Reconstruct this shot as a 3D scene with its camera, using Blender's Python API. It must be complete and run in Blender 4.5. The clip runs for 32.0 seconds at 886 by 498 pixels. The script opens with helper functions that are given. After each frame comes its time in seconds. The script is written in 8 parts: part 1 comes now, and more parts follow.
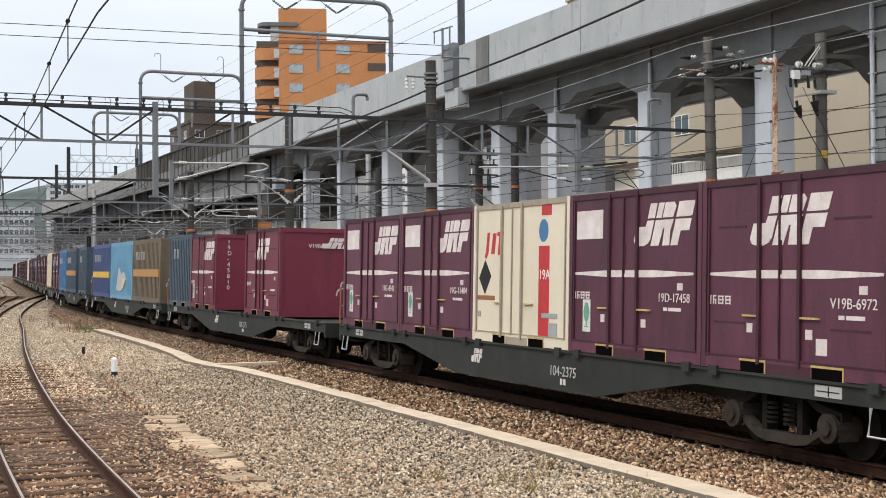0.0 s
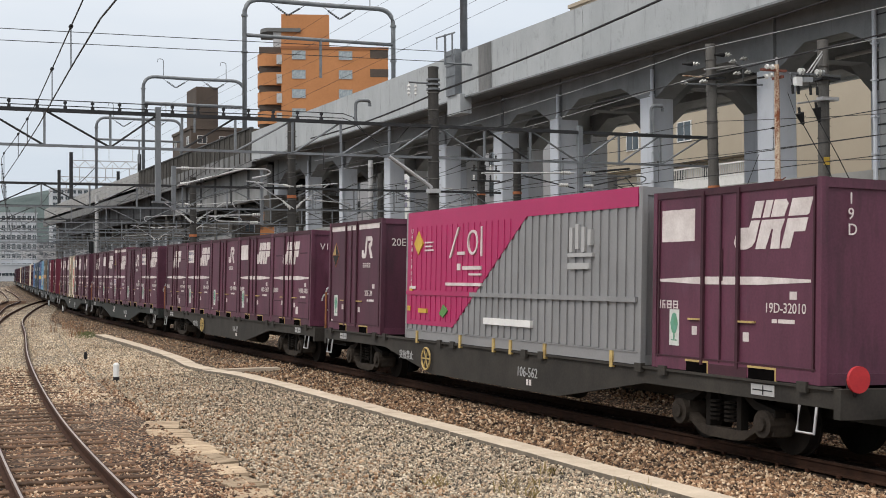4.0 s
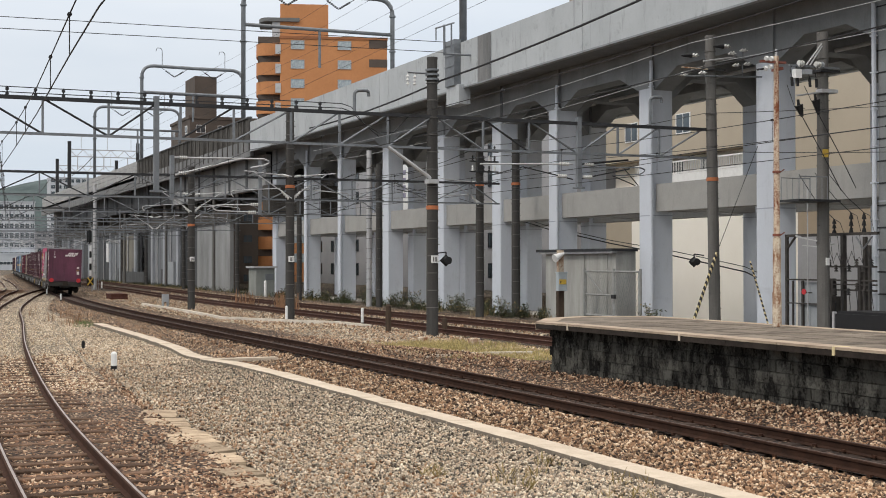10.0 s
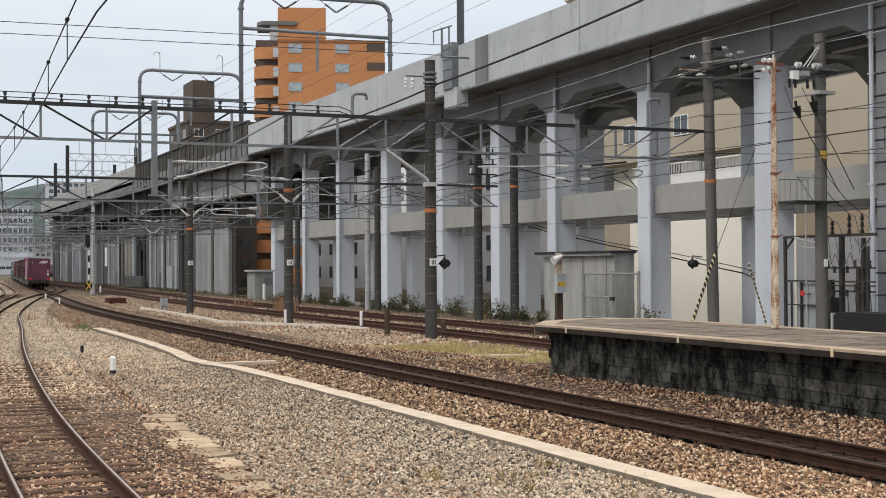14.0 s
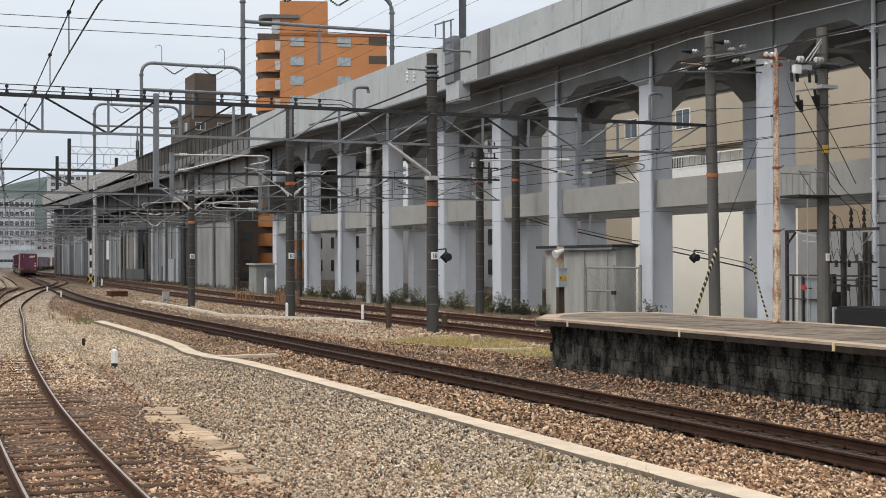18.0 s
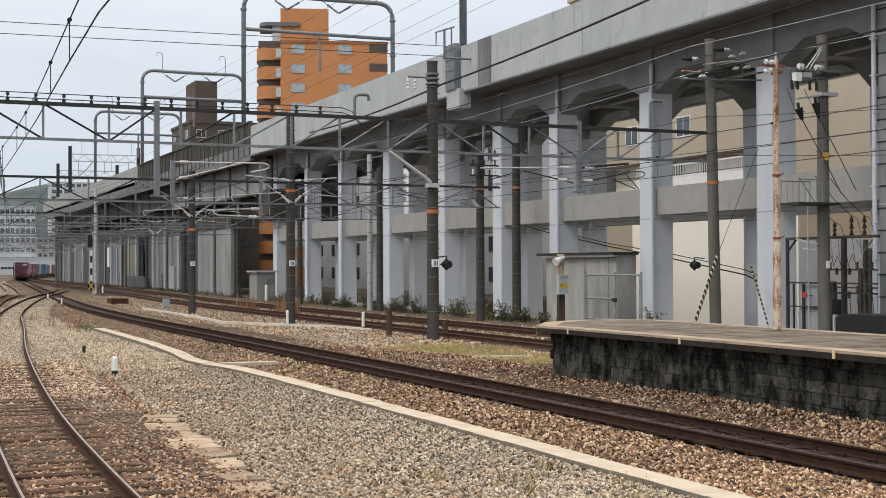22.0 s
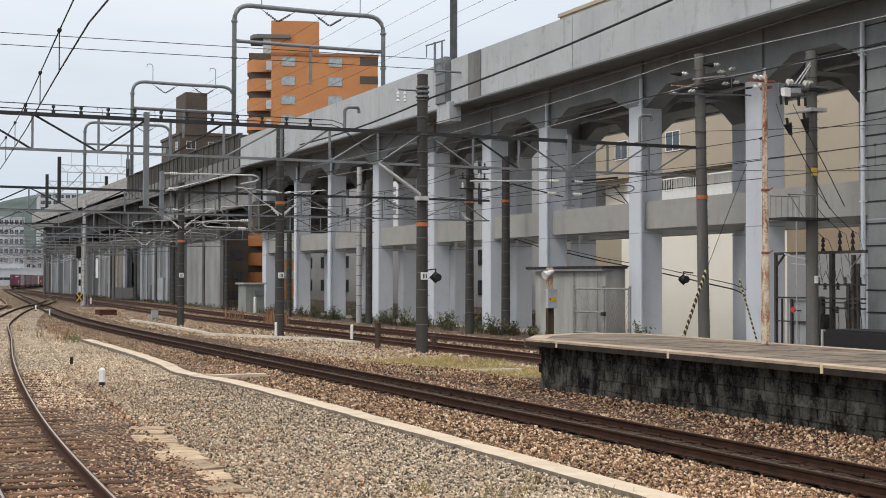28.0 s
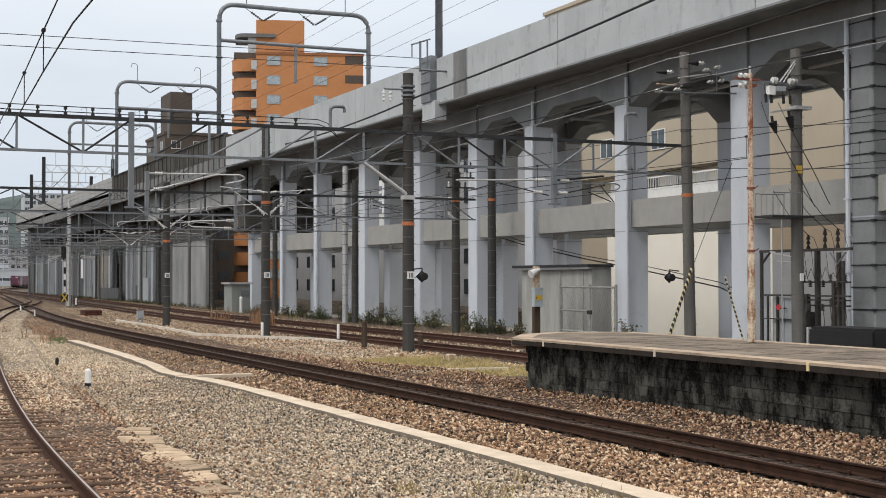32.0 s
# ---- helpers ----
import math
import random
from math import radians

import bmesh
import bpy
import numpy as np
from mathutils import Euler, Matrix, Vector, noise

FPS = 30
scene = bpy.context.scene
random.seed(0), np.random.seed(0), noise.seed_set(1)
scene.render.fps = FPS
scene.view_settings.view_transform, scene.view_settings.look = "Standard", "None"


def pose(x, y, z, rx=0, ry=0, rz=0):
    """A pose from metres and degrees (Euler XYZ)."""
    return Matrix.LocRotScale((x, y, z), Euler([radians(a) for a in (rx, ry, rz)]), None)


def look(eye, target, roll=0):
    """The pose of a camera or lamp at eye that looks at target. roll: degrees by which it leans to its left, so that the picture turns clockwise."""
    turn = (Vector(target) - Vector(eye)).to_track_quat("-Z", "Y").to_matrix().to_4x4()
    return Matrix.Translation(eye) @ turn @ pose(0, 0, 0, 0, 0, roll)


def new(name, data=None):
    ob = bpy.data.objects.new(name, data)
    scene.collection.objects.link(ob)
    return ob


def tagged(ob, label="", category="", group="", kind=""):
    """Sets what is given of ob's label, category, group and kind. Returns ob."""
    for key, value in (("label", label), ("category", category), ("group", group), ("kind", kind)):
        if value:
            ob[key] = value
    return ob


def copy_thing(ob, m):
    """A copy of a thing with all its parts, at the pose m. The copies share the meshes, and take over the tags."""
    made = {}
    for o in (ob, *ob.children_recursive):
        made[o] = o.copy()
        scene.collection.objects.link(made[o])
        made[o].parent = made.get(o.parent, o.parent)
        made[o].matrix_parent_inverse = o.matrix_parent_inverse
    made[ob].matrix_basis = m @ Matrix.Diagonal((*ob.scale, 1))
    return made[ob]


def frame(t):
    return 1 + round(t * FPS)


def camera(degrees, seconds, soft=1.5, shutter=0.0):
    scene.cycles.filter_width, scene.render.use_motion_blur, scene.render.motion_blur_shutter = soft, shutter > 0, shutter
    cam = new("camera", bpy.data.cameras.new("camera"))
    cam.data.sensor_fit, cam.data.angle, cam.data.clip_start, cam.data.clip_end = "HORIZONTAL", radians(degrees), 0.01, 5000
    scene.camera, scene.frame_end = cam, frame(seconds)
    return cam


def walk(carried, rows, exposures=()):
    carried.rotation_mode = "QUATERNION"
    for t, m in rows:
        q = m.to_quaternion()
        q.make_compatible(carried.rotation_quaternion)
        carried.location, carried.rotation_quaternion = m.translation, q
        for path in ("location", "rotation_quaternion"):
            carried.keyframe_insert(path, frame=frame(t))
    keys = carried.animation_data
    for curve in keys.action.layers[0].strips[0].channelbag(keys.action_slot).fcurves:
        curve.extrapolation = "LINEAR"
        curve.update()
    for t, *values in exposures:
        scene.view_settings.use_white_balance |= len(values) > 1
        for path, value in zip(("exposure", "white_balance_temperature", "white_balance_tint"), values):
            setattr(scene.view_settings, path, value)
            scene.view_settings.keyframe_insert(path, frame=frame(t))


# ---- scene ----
# The world: x to the right across the tracks, y along them, away from the camera; z = 0 is the top of the rails.
cam = camera(37.25, 32.0, 0.95)
PATH = [
    (0, pose(0.001, 0.001, 2.414, 90.758, 0.432, -23.4)),
    (0.5, pose(0.006, 0.001, 2.422, 90.854, 0.577, -23.345)),
    (1, pose(0.001, -0.002, 2.418, 90.866, 0.435, -23.297)),
    (1.5, pose(0.002, -0.001, 2.418, 90.794, 0.424, -23.29)),
    (2, pose(0.004, -0.004, 2.417, 90.868, 0.422, -23.374)),
    (2.5, pose(0.001, -0.006, 2.41, 91.038, 0.541, -23.58)),
    (3, pose(-0.001, -0.006, 2.42, 91.016, 0.513, -23.548)),
    (3.5, pose(-0.002, -0.008, 2.413, 91.016, 0.406, -23.415)),
    (5.5, pose(0.005, -0.007, 2.419, 91.045, 0.152, -23.129)),
    (6, pose(0.002, -0.004, 2.412, 91.084, 0.095, -23.082)),
    (6.5, pose(-0.006, -0.004, 2.413, 90.937, 0.19, -23.055)),
    (7, pose(-0.005, -0.007, 2.41, 90.791, 0.374, -23.002)),
    (7.5, pose(-0.004, -0.009, 2.409, 90.905, 0.371, -22.993)),
    (8, pose(-0, -0.007, 2.41, 90.962, 0.269, -23.035)),
    (8.5, pose(0.006, -0.009, 2.403, 90.842, 0.201, -23.132)),
    (9, pose(0.001, -0.003, 2.409, 90.701, 0.276, -23.194)),
    (9.5, pose(-0.001, 0.007, 2.41, 90.632, 0.199, -23.278)),
    (10, pose(0.001, 0.003, 2.404, 90.618, 0.045, -23.393)),
    (10.5, pose(0.002, 0.002, 2.406, 90.664, -0.151, -23.514)),
    (11, pose(-0.001, 0.002, 2.404, 90.785, -0.061, -23.598)),
    (11.5, pose(0.006, 0.001, 2.412, 90.888, 0.162, -23.67)),
    (12, pose(-0, 0.005, 2.415, 90.885, 0.181, -23.65)),
    (12.5, pose(0.005, 0.001, 2.407, 90.907, 0.136, -23.635)),
    (13, pose(0.005, 0.003, 2.409, 90.895, 0.179, -23.638)),
    (13.5, pose(-0.003, -0.006, 2.41, 90.81, 0.269, -23.527)),
    (14, pose(-0.002, -0.01, 2.414, 90.733, 0.298, -23.453)),
    (14.5, pose(0, -0.015, 2.414, 90.617, 0.38, -23.417)),
    (16.5, pose(-0, -0.014, 2.405, 90.513, 0.302, -23.413)),
    (17, pose(0.004, -0.013, 2.406, 90.44, 0.329, -23.335)),
    (17.5, pose(0.002, -0.012, 2.409, 90.475, 0.276, -23.302)),
    (18, pose(-0, -0.006, 2.41, 90.461, 0.195, -23.385)),
    (18.5, pose(0.003, 0.003, 2.41, 90.457, 0.177, -23.462)),
    (19, pose(0.008, -0.008, 2.415, 90.649, 0.242, -23.401)),
    (19.5, pose(0.003, -0.013, 2.412, 90.748, 0.178, -23.403)),
    (20, pose(0.012, -0.007, 2.418, 90.732, 0.318, -23.375)),
    (20.5, pose(0.011, -0.012, 2.41, 90.751, 0.364, -23.291)),
    (21, pose(0.004, -0.008, 2.411, 90.781, 0.205, -23.269)),
    (21.5, pose(0.004, -0.01, 2.403, 90.785, 0.135, -23.336)),
    (22, pose(0.006, -0.015, 2.41, 90.783, 0.185, -23.355)),
    (22.5, pose(0.008, -0.012, 2.411, 90.825, 0.177, -23.367)),
    (23, pose(0.001, -0.006, 2.408, 90.847, 0.115, -23.424)),
    (23.5, pose(0.01, -0.011, 2.416, 90.804, 0.052, -23.492)),
    (24, pose(0.009, -0.013, 2.416, 90.889, 0.008, -23.457)),
    (24.5, pose(0.004, -0.009, 2.411, 91.122, 0.019, -23.412)),
    (25, pose(0.003, -0.013, 2.402, 91.315, -0.049, -23.507)),
    (25.5, pose(0.003, -0.014, 2.402, 91.347, -0.06, -23.605)),
    (27.5, pose(0.008, -0.003, 2.41, 91.307, -0.133, -23.802)),
    (28, pose(0.012, -0.015, 2.407, 91.351, -0.126, -23.822)),
    (28.5, pose(0.014, -0.003, 2.407, 91.426, -0.124, -23.819)),
    (29, pose(0.006, -0.005, 2.417, 91.296, -0.231, -23.914)),
    (29.5, pose(0.011, -0.005, 2.414, 91.169, -0.196, -23.942)),
    (30, pose(0.017, 0.005, 2.415, 91.179, -0.133, -23.929)),
    (30.5, pose(0.016, 0.001, 2.414, 91.201, -0.087, -24.011)),
    (31, pose(0.013, 0.009, 2.411, 91.157, -0.022, -24.194)),
    (31.5, pose(0.013, 0.003, 2.418, 91.185, 0.071, -24.312)),
    (32, pose(0.011, 0.003, 2.413, 91.303, 0.11, -24.427)),
]
walk(cam, PATH, [(0, 0.22), (0.5, 0.08), (1, 0.04), (3, 0.04), (5.5, -0.04), (7, -0.03), (9, 0.03), (13, 0.04), (32, 0.05)])

# ---- light ----
world = bpy.data.worlds.new("overcast_sky")
scene.world = world
world.use_nodes = True
SUN_UP, SUN_TURN = radians(50), radians(253)


def build_world():
    nt = world.node_tree
    nt.nodes.clear()
    out = nt.nodes.new("ShaderNodeOutputWorld")
    bg = nt.nodes.new("ShaderNodeBackground")
    sky = nt.nodes.new("ShaderNodeTexSky")
    sky.sky_type = "NISHITA"
    sky.sun_disc = False
    sky.sun_elevation = SUN_UP
    sky.sun_rotation = SUN_TURN
    sky.air_density, sky.dust_density, sky.ozone_density = 1.0, 2.0, 1.0
    scale = nt.nodes.new("ShaderNodeMix")
    scale.data_type = "RGBA"
    scale.blend_type = "MULTIPLY"
    scale.inputs[0].default_value = 1.0
    scale.inputs[7].default_value = (0.1, 0.1, 0.1, 1)
    nt.links.new(sky.outputs[0], scale.inputs[6])
    tc = nt.nodes.new("ShaderNodeTexCoord")
    mp = nt.nodes.new("ShaderNodeMapping")
    mp.inputs["Scale"].default_value = (1.0, 1.0, 3.5)
    nz = nt.nodes.new("ShaderNodeTexNoise")
    nz.inputs["Scale"].default_value = 2.2
    nz.inputs["Detail"].default_value = 5
    nz.inputs["Roughness"].default_value = 0.55
    ramp = nt.nodes.new("ShaderNodeValToRGB")
    ramp.color_ramp.elements[0].position = 0.3
    ramp.color_ramp.elements[0].color = (0.66, 0.74, 0.84, 1)
    ramp.color_ramp.elements[1].position = 0.72
    ramp.color_ramp.elements[1].color = (0.83, 0.87, 0.92, 1)
    mix = nt.nodes.new("ShaderNodeMix")
    mix.data_type = "RGBA"
    mix.inputs[0].default_value = 0.9
    nt.links.new(tc.outputs["Generated"], mp.inputs[0])
    nt.links.new(mp.outputs[0], nz.inputs["Vector"])
    nt.links.new(nz.outputs["Fac"], ramp.inputs[0])
    nt.links.new(scale.outputs[2], mix.inputs[6])
    nt.links.new(ramp.outputs[0], mix.inputs[7])
    # an overcast sky is brighter towards the zenith
    sep = nt.nodes.new("ShaderNodeSeparateXYZ")
    lift = nt.nodes.new("ShaderNodeMapRange")
    lift.inputs["From Min"].default_value, lift.inputs["From Max"].default_value = 0.15, 1.0
    lift.inputs["To Min"].default_value, lift.inputs["To Max"].default_value = 0.0, 1.0
    zenith = nt.nodes.new("ShaderNodeMix")
    zenith.data_type = "RGBA"
    zenith.inputs[7].default_value = (2.12, 2.06, 1.99, 1)
    nt.links.new(tc.outputs["Generated"], sep.inputs[0])
    nt.links.new(sep.outputs["Z"], lift.inputs["Value"])
    nt.links.new(mix.outputs[2], zenith.inputs[6])
    nt.links.new(lift.outputs[0], zenith.inputs[0])
    nt.links.new(zenith.outputs[2], bg.inputs["Color"])
    bg.inputs["Strength"].default_value = 1.0
    nt.links.new(bg.outputs[0], out.inputs[0])


build_world()
sun_lamp = bpy.data.lights.new("sun", "SUN")
sun_lamp.energy, sun_lamp.angle, sun_lamp.color = 1.1, radians(14), (1.0, 0.93, 0.84)
sun = new("sun", sun_lamp)
sun.matrix_world = look((-26, -8, 32), (0, 0, 0))

# ---- materials ----
MATS = {}


def noise_mat(name, base, dark=None, rough=0.85, metal=0.0, scale=3.0, fine=40.0, bump=0.15, spread=0.5, streak=0.0, vary=0.0, island=False, spec=0.4, placed=False):
    """Two scales of colour variation, optional vertical streaks, bump from the fine grain."""
    if name in MATS:
        return MATS[name]
    dark = dark or tuple(c * 0.7 for c in base)
    if rough >= 0.85:
        spec = min(spec, 0.12)
    m = bpy.data.materials.new(name)
    m.use_nodes = True
    nt = m.node_tree
    bs = nt.nodes["Principled BSDF"]
    bs.inputs["Roughness"].default_value = rough
    bs.inputs["Metallic"].default_value = metal
    bs.inputs["Specular IOR Level"].default_value = spec
    tc = nt.nodes.new("ShaderNodeNewGeometry" if placed else "ShaderNodeTexCoord")
    where = tc.outputs["Position" if placed else "Object"]
    big = nt.nodes.new("ShaderNodeTexNoise")
    big.inputs["Scale"].default_value = scale
    big.inputs["Detail"].default_value = 6
    big.inputs["Roughness"].default_value = 0.65
    small = nt.nodes.new("ShaderNodeTexNoise")
    small.inputs["Scale"].default_value = fine
    small.inputs["Detail"].default_value = 3
    if streak:
        mp = nt.nodes.new("ShaderNodeMapping")
        mp.inputs["Scale"].default_value = (1, 1, 1 / streak)
        nt.links.new(where, mp.inputs[0])
        nt.links.new(mp.outputs[0], big.inputs["Vector"])
    else:
        nt.links.new(where, big.inputs["Vector"])
    nt.links.new(where, small.inputs["Vector"])
    add = nt.nodes.new("ShaderNodeMath")
    add.operation = "MULTIPLY_ADD"
    add.inputs[1].default_value = 0.35
    nt.links.new(small.outputs["Fac"], add.inputs[0])
    nt.links.new(big.outputs["Fac"], add.inputs[2])
    ramp = nt.nodes.new("ShaderNodeValToRGB")
    ramp.color_ramp.elements[0].position = 0.675 - spread * 0.45
    ramp.color_ramp.elements[1].position = 0.675 + spread * 0.45
    ramp.color_ramp.elements[0].color = (*dark, 1)
    ramp.color_ramp.elements[1].color = (*base, 1)
    nt.links.new(add.outputs[0], ramp.inputs[0])
    last = ramp.outputs[0]
    if vary:
        info = nt.nodes.new("ShaderNodeNewGeometry" if island else "ShaderNodeObjectInfo")
        hsv = nt.nodes.new("ShaderNodeHueSaturation")
        rng = nt.nodes.new("ShaderNodeMapRange")
        rng.inputs["To Min"].default_value = 1 - vary
        rng.inputs["To Max"].default_value = 1 + vary
        nt.links.new(info.outputs["Random Per Island" if island else "Random"], rng.inputs["Value"])
        nt.links.new(rng.outputs[0], hsv.inputs["Value"])
        nt.links.new(last, hsv.inputs["Color"])
        last = hsv.outputs[0]
    nt.links.new(last, bs.inputs["Base Color"])
    if bump:
        bp = nt.nodes.new("ShaderNodeBump")
        bp.inputs["Strength"].default_value = bump
        bp.inputs["Distance"].default_value = 0.02
        nt.links.new(add.outputs[0], bp.inputs["Height"])
        nt.links.new(bp.outputs[0], bs.inputs["Normal"])
    MATS[name] = m
    return m


def stained(m, amount):
    """Adds weather stains to a concrete material: runs of dirty water and mottled dark blotches."""
    nt = m.node_tree
    bs = nt.nodes["Principled BSDF"]
    base = bs.inputs["Base Color"].links[0].from_socket
    geo = nt.nodes.new("ShaderNodeNewGeometry")
    last = base
    for scale, squash, lo, hi, depth in ((2.4, 0.16, 0.56, 0.78, 0.42), (1.1, 1.0, 0.58, 0.72, 0.25), (9.0, 0.7, 0.62, 0.74, 0.3)):
        mp = nt.nodes.new("ShaderNodeMapping")
        mp.inputs["Scale"].default_value = (1, 1, squash)
        nz = nt.nodes.new("ShaderNodeTexNoise")
        nz.inputs["Scale"].default_value = scale
        nz.inputs["Detail"].default_value = 7
        nz.inputs["Roughness"].default_value = 0.68
        rng = nt.nodes.new("ShaderNodeMapRange")
        rng.inputs["From Min"].default_value, rng.inputs["From Max"].default_value = lo, hi
        rng.inputs["To Min"].default_value, rng.inputs["To Max"].default_value = 0.0, depth * amount
        mix = nt.nodes.new("ShaderNodeMix")
        mix.data_type = "RGBA"
        mix.inputs[7].default_value = (0.075, 0.075, 0.07, 1)
        nt.links.new(geo.outputs["Position"], mp.inputs[0])
        nt.links.new(mp.outputs[0], nz.inputs["Vector"])
        nt.links.new(nz.outputs["Fac"], rng.inputs["Value"])
        nt.links.new(rng.outputs[0], mix.inputs[0])
        nt.links.new(last, mix.inputs[6])
        last = mix.outputs[2]
    nt.links.new(last, bs.inputs["Base Color"])
    return m


def soiled(m, amount):
    """Adds wear to painted steel that moves: sooty runs, dull scuffs and rust specks, different on every part."""
    nt = m.node_tree
    bs = nt.nodes["Principled BSDF"]
    last = bs.inputs["Base Color"].links[0].from_socket
    tc = nt.nodes.new("ShaderNodeTexCoord")
    info = nt.nodes.new("ShaderNodeObjectInfo")
    far = nt.nodes.new("ShaderNodeMath")
    far.operation = "MULTIPLY"
    far.inputs[1].default_value = 60.0
    shift = nt.nodes.new("ShaderNodeVectorMath")
    nt.links.new(info.outputs["Random"], far.inputs[0])
    nt.links.new(tc.outputs["Object"], shift.inputs[0])
    nt.links.new(far.outputs[0], shift.inputs[1])
    for scale, squash, lo, hi, depth, tint in ((3.0, 0.22, 0.54, 0.72, 0.6, (0.02, 0.014, 0.016)), (1.3, 0.5, 0.6, 0.72, 0.3, (0.17, 0.11, 0.15)), (7.0, 0.6, 0.66, 0.72, 0.65, (0.03, 0.016, 0.014))):
        mp = nt.nodes.new("ShaderNodeMapping")
        mp.inputs["Scale"].default_value = (1, 1, squash)
        nz = nt.nodes.new("ShaderNodeTexNoise")
        nz.inputs["Scale"].default_value = scale
        nz.inputs["Detail"].default_value = 6
        nz.inputs["Roughness"].default_value = 0.66
        rng = nt.nodes.new("ShaderNodeMapRange")
        rng.inputs["From Min"].default_value, rng.inputs["From Max"].default_value = lo, hi
        rng.inputs["To Min"].default_value, rng.inputs["To Max"].default_value = 0.0, depth * amount
        mix = nt.nodes.new("ShaderNodeMix")
        mix.data_type = "RGBA"
        mix.inputs[7].default_value = (*tint, 1)
        nt.links.new(shift.outputs[0], mp.inputs[0])
        nt.links.new(mp.outputs[0], nz.inputs["Vector"])
        nt.links.new(nz.outputs["Fac"], rng.inputs["Value"])
        nt.links.new(rng.outputs[0], mix.inputs[0])
        nt.links.new(last, mix.inputs[6])
        last = mix.outputs[2]
    nt.links.new(last, bs.inputs["Base Color"])
    return m


def stone_mat(name, colours, ground=False, sandy=None):
    """Gravel: each stone (or each cell of the ground sheet) takes one of a few stone colours."""
    m = bpy.data.materials.new(name)
    m.use_nodes = True
    nt = m.node_tree
    bs = nt.nodes["Principled BSDF"]
    bs.inputs["Roughness"].default_value = 0.92
    bs.inputs["Specular IOR Level"].default_value = 0.25
    ramp = nt.nodes.new("ShaderNodeValToRGB")
    ramp.color_ramp.interpolation = "CONSTANT" if not ground else "LINEAR"
    els = ramp.color_ramp.elements
    while len(els) < len(colours):
        els.new(1.0)
    for i, c in enumerate(colours):
        els[i].position = i / len(colours)
        els[i].color = (*c, 1)
    tc = nt.nodes.new("ShaderNodeTexCoord")
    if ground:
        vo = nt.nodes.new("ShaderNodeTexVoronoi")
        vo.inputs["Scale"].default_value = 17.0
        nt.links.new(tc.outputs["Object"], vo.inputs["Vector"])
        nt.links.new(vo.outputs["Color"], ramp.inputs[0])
        # Cell edges are darkened: the shade between stones is painted into the colour.
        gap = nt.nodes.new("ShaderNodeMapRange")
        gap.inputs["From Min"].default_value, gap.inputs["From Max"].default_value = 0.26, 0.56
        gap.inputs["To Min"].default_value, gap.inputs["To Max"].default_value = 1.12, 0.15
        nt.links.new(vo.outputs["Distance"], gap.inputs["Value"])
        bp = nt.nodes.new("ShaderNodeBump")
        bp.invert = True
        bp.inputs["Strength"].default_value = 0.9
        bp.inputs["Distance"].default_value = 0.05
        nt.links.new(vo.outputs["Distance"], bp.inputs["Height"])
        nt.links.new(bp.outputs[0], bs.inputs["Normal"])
    else:
        geo = nt.nodes.new("ShaderNodeNewGeometry")
        nt.links.new(geo.outputs["Random Per Island"], ramp.inputs[0])
    last = ramp.outputs[0]
    if sandy:
        # clean ballast gives way to blown sand in patches, further down the siding
        ramp2 = nt.nodes.new("ShaderNodeValToRGB")
        els2 = ramp2.color_ramp.elements
        while len(els2) < len(sandy):
            els2.new(1.0)
        for i, c in enumerate(sandy):
            els2[i].position = i / len(sandy)
            els2[i].color = (*c, 1)
        nt.links.new(vo.outputs["Color"], ramp2.inputs[0])
        sep = nt.nodes.new("ShaderNodeSeparateXYZ")
        nt.links.new(tc.outputs["Object"], sep.inputs[0])
        patch = nt.nodes.new("ShaderNodeTexNoise")
        patch.inputs["Scale"].default_value = 1.1
        patch.inputs["Detail"].default_value = 6
        nt.links.new(tc.outputs["Object"], patch.inputs["Vector"])
        along = nt.nodes.new("ShaderNodeMath")
        along.operation = "MULTIPLY_ADD"
        along.inputs[1].default_value = 26.0
        nt.links.new(patch.outputs["Fac"], along.inputs[0])
        nt.links.new(sep.outputs["Y"], along.inputs[2])
        far = nt.nodes.new("ShaderNodeMapRange")
        far.inputs["From Min"].default_value, far.inputs["From Max"].default_value = 36.0, 50.0
        nt.links.new(along.outputs[0], far.inputs["Value"])
        both = nt.nodes.new("ShaderNodeMix")
        both.data_type = "RGBA"
        nt.links.new(far.outputs[0], both.inputs[0])
        nt.links.new(last, both.inputs[6])
        nt.links.new(ramp2.outputs[0], both.inputs[7])
        last = both.outputs[2]
    big = nt.nodes.new("ShaderNodeTexNoise")
    big.inputs["Scale"].default_value = 0.35
    big.inputs["Detail"].default_value = 5
    nt.links.new(tc.outputs["Object"], big.inputs["Vector"])
    rng = nt.nodes.new("ShaderNodeMapRange")
    rng.inputs["From Min"].default_value, rng.inputs["From Max"].default_value = 0.3, 0.7
    rng.inputs["To Min"].default_value, rng.inputs["To Max"].default_value = 0.8, 1.15
    nt.links.new(big.outputs["Fac"], rng.inputs["Value"])
    hsv = nt.nodes.new("ShaderNodeHueSaturation")
    nt.links.new(last, hsv.inputs["Color"])
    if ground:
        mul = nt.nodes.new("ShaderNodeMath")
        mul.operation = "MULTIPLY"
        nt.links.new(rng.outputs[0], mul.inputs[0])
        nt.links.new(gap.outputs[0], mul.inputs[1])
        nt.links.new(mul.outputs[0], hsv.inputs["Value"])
    else:
        nt.links.new(rng.outputs[0], hsv.inputs["Value"])
    nt.links.new(hsv.outputs[0], bs.inputs["Base Color"])
    MATS[name] = m
    return m


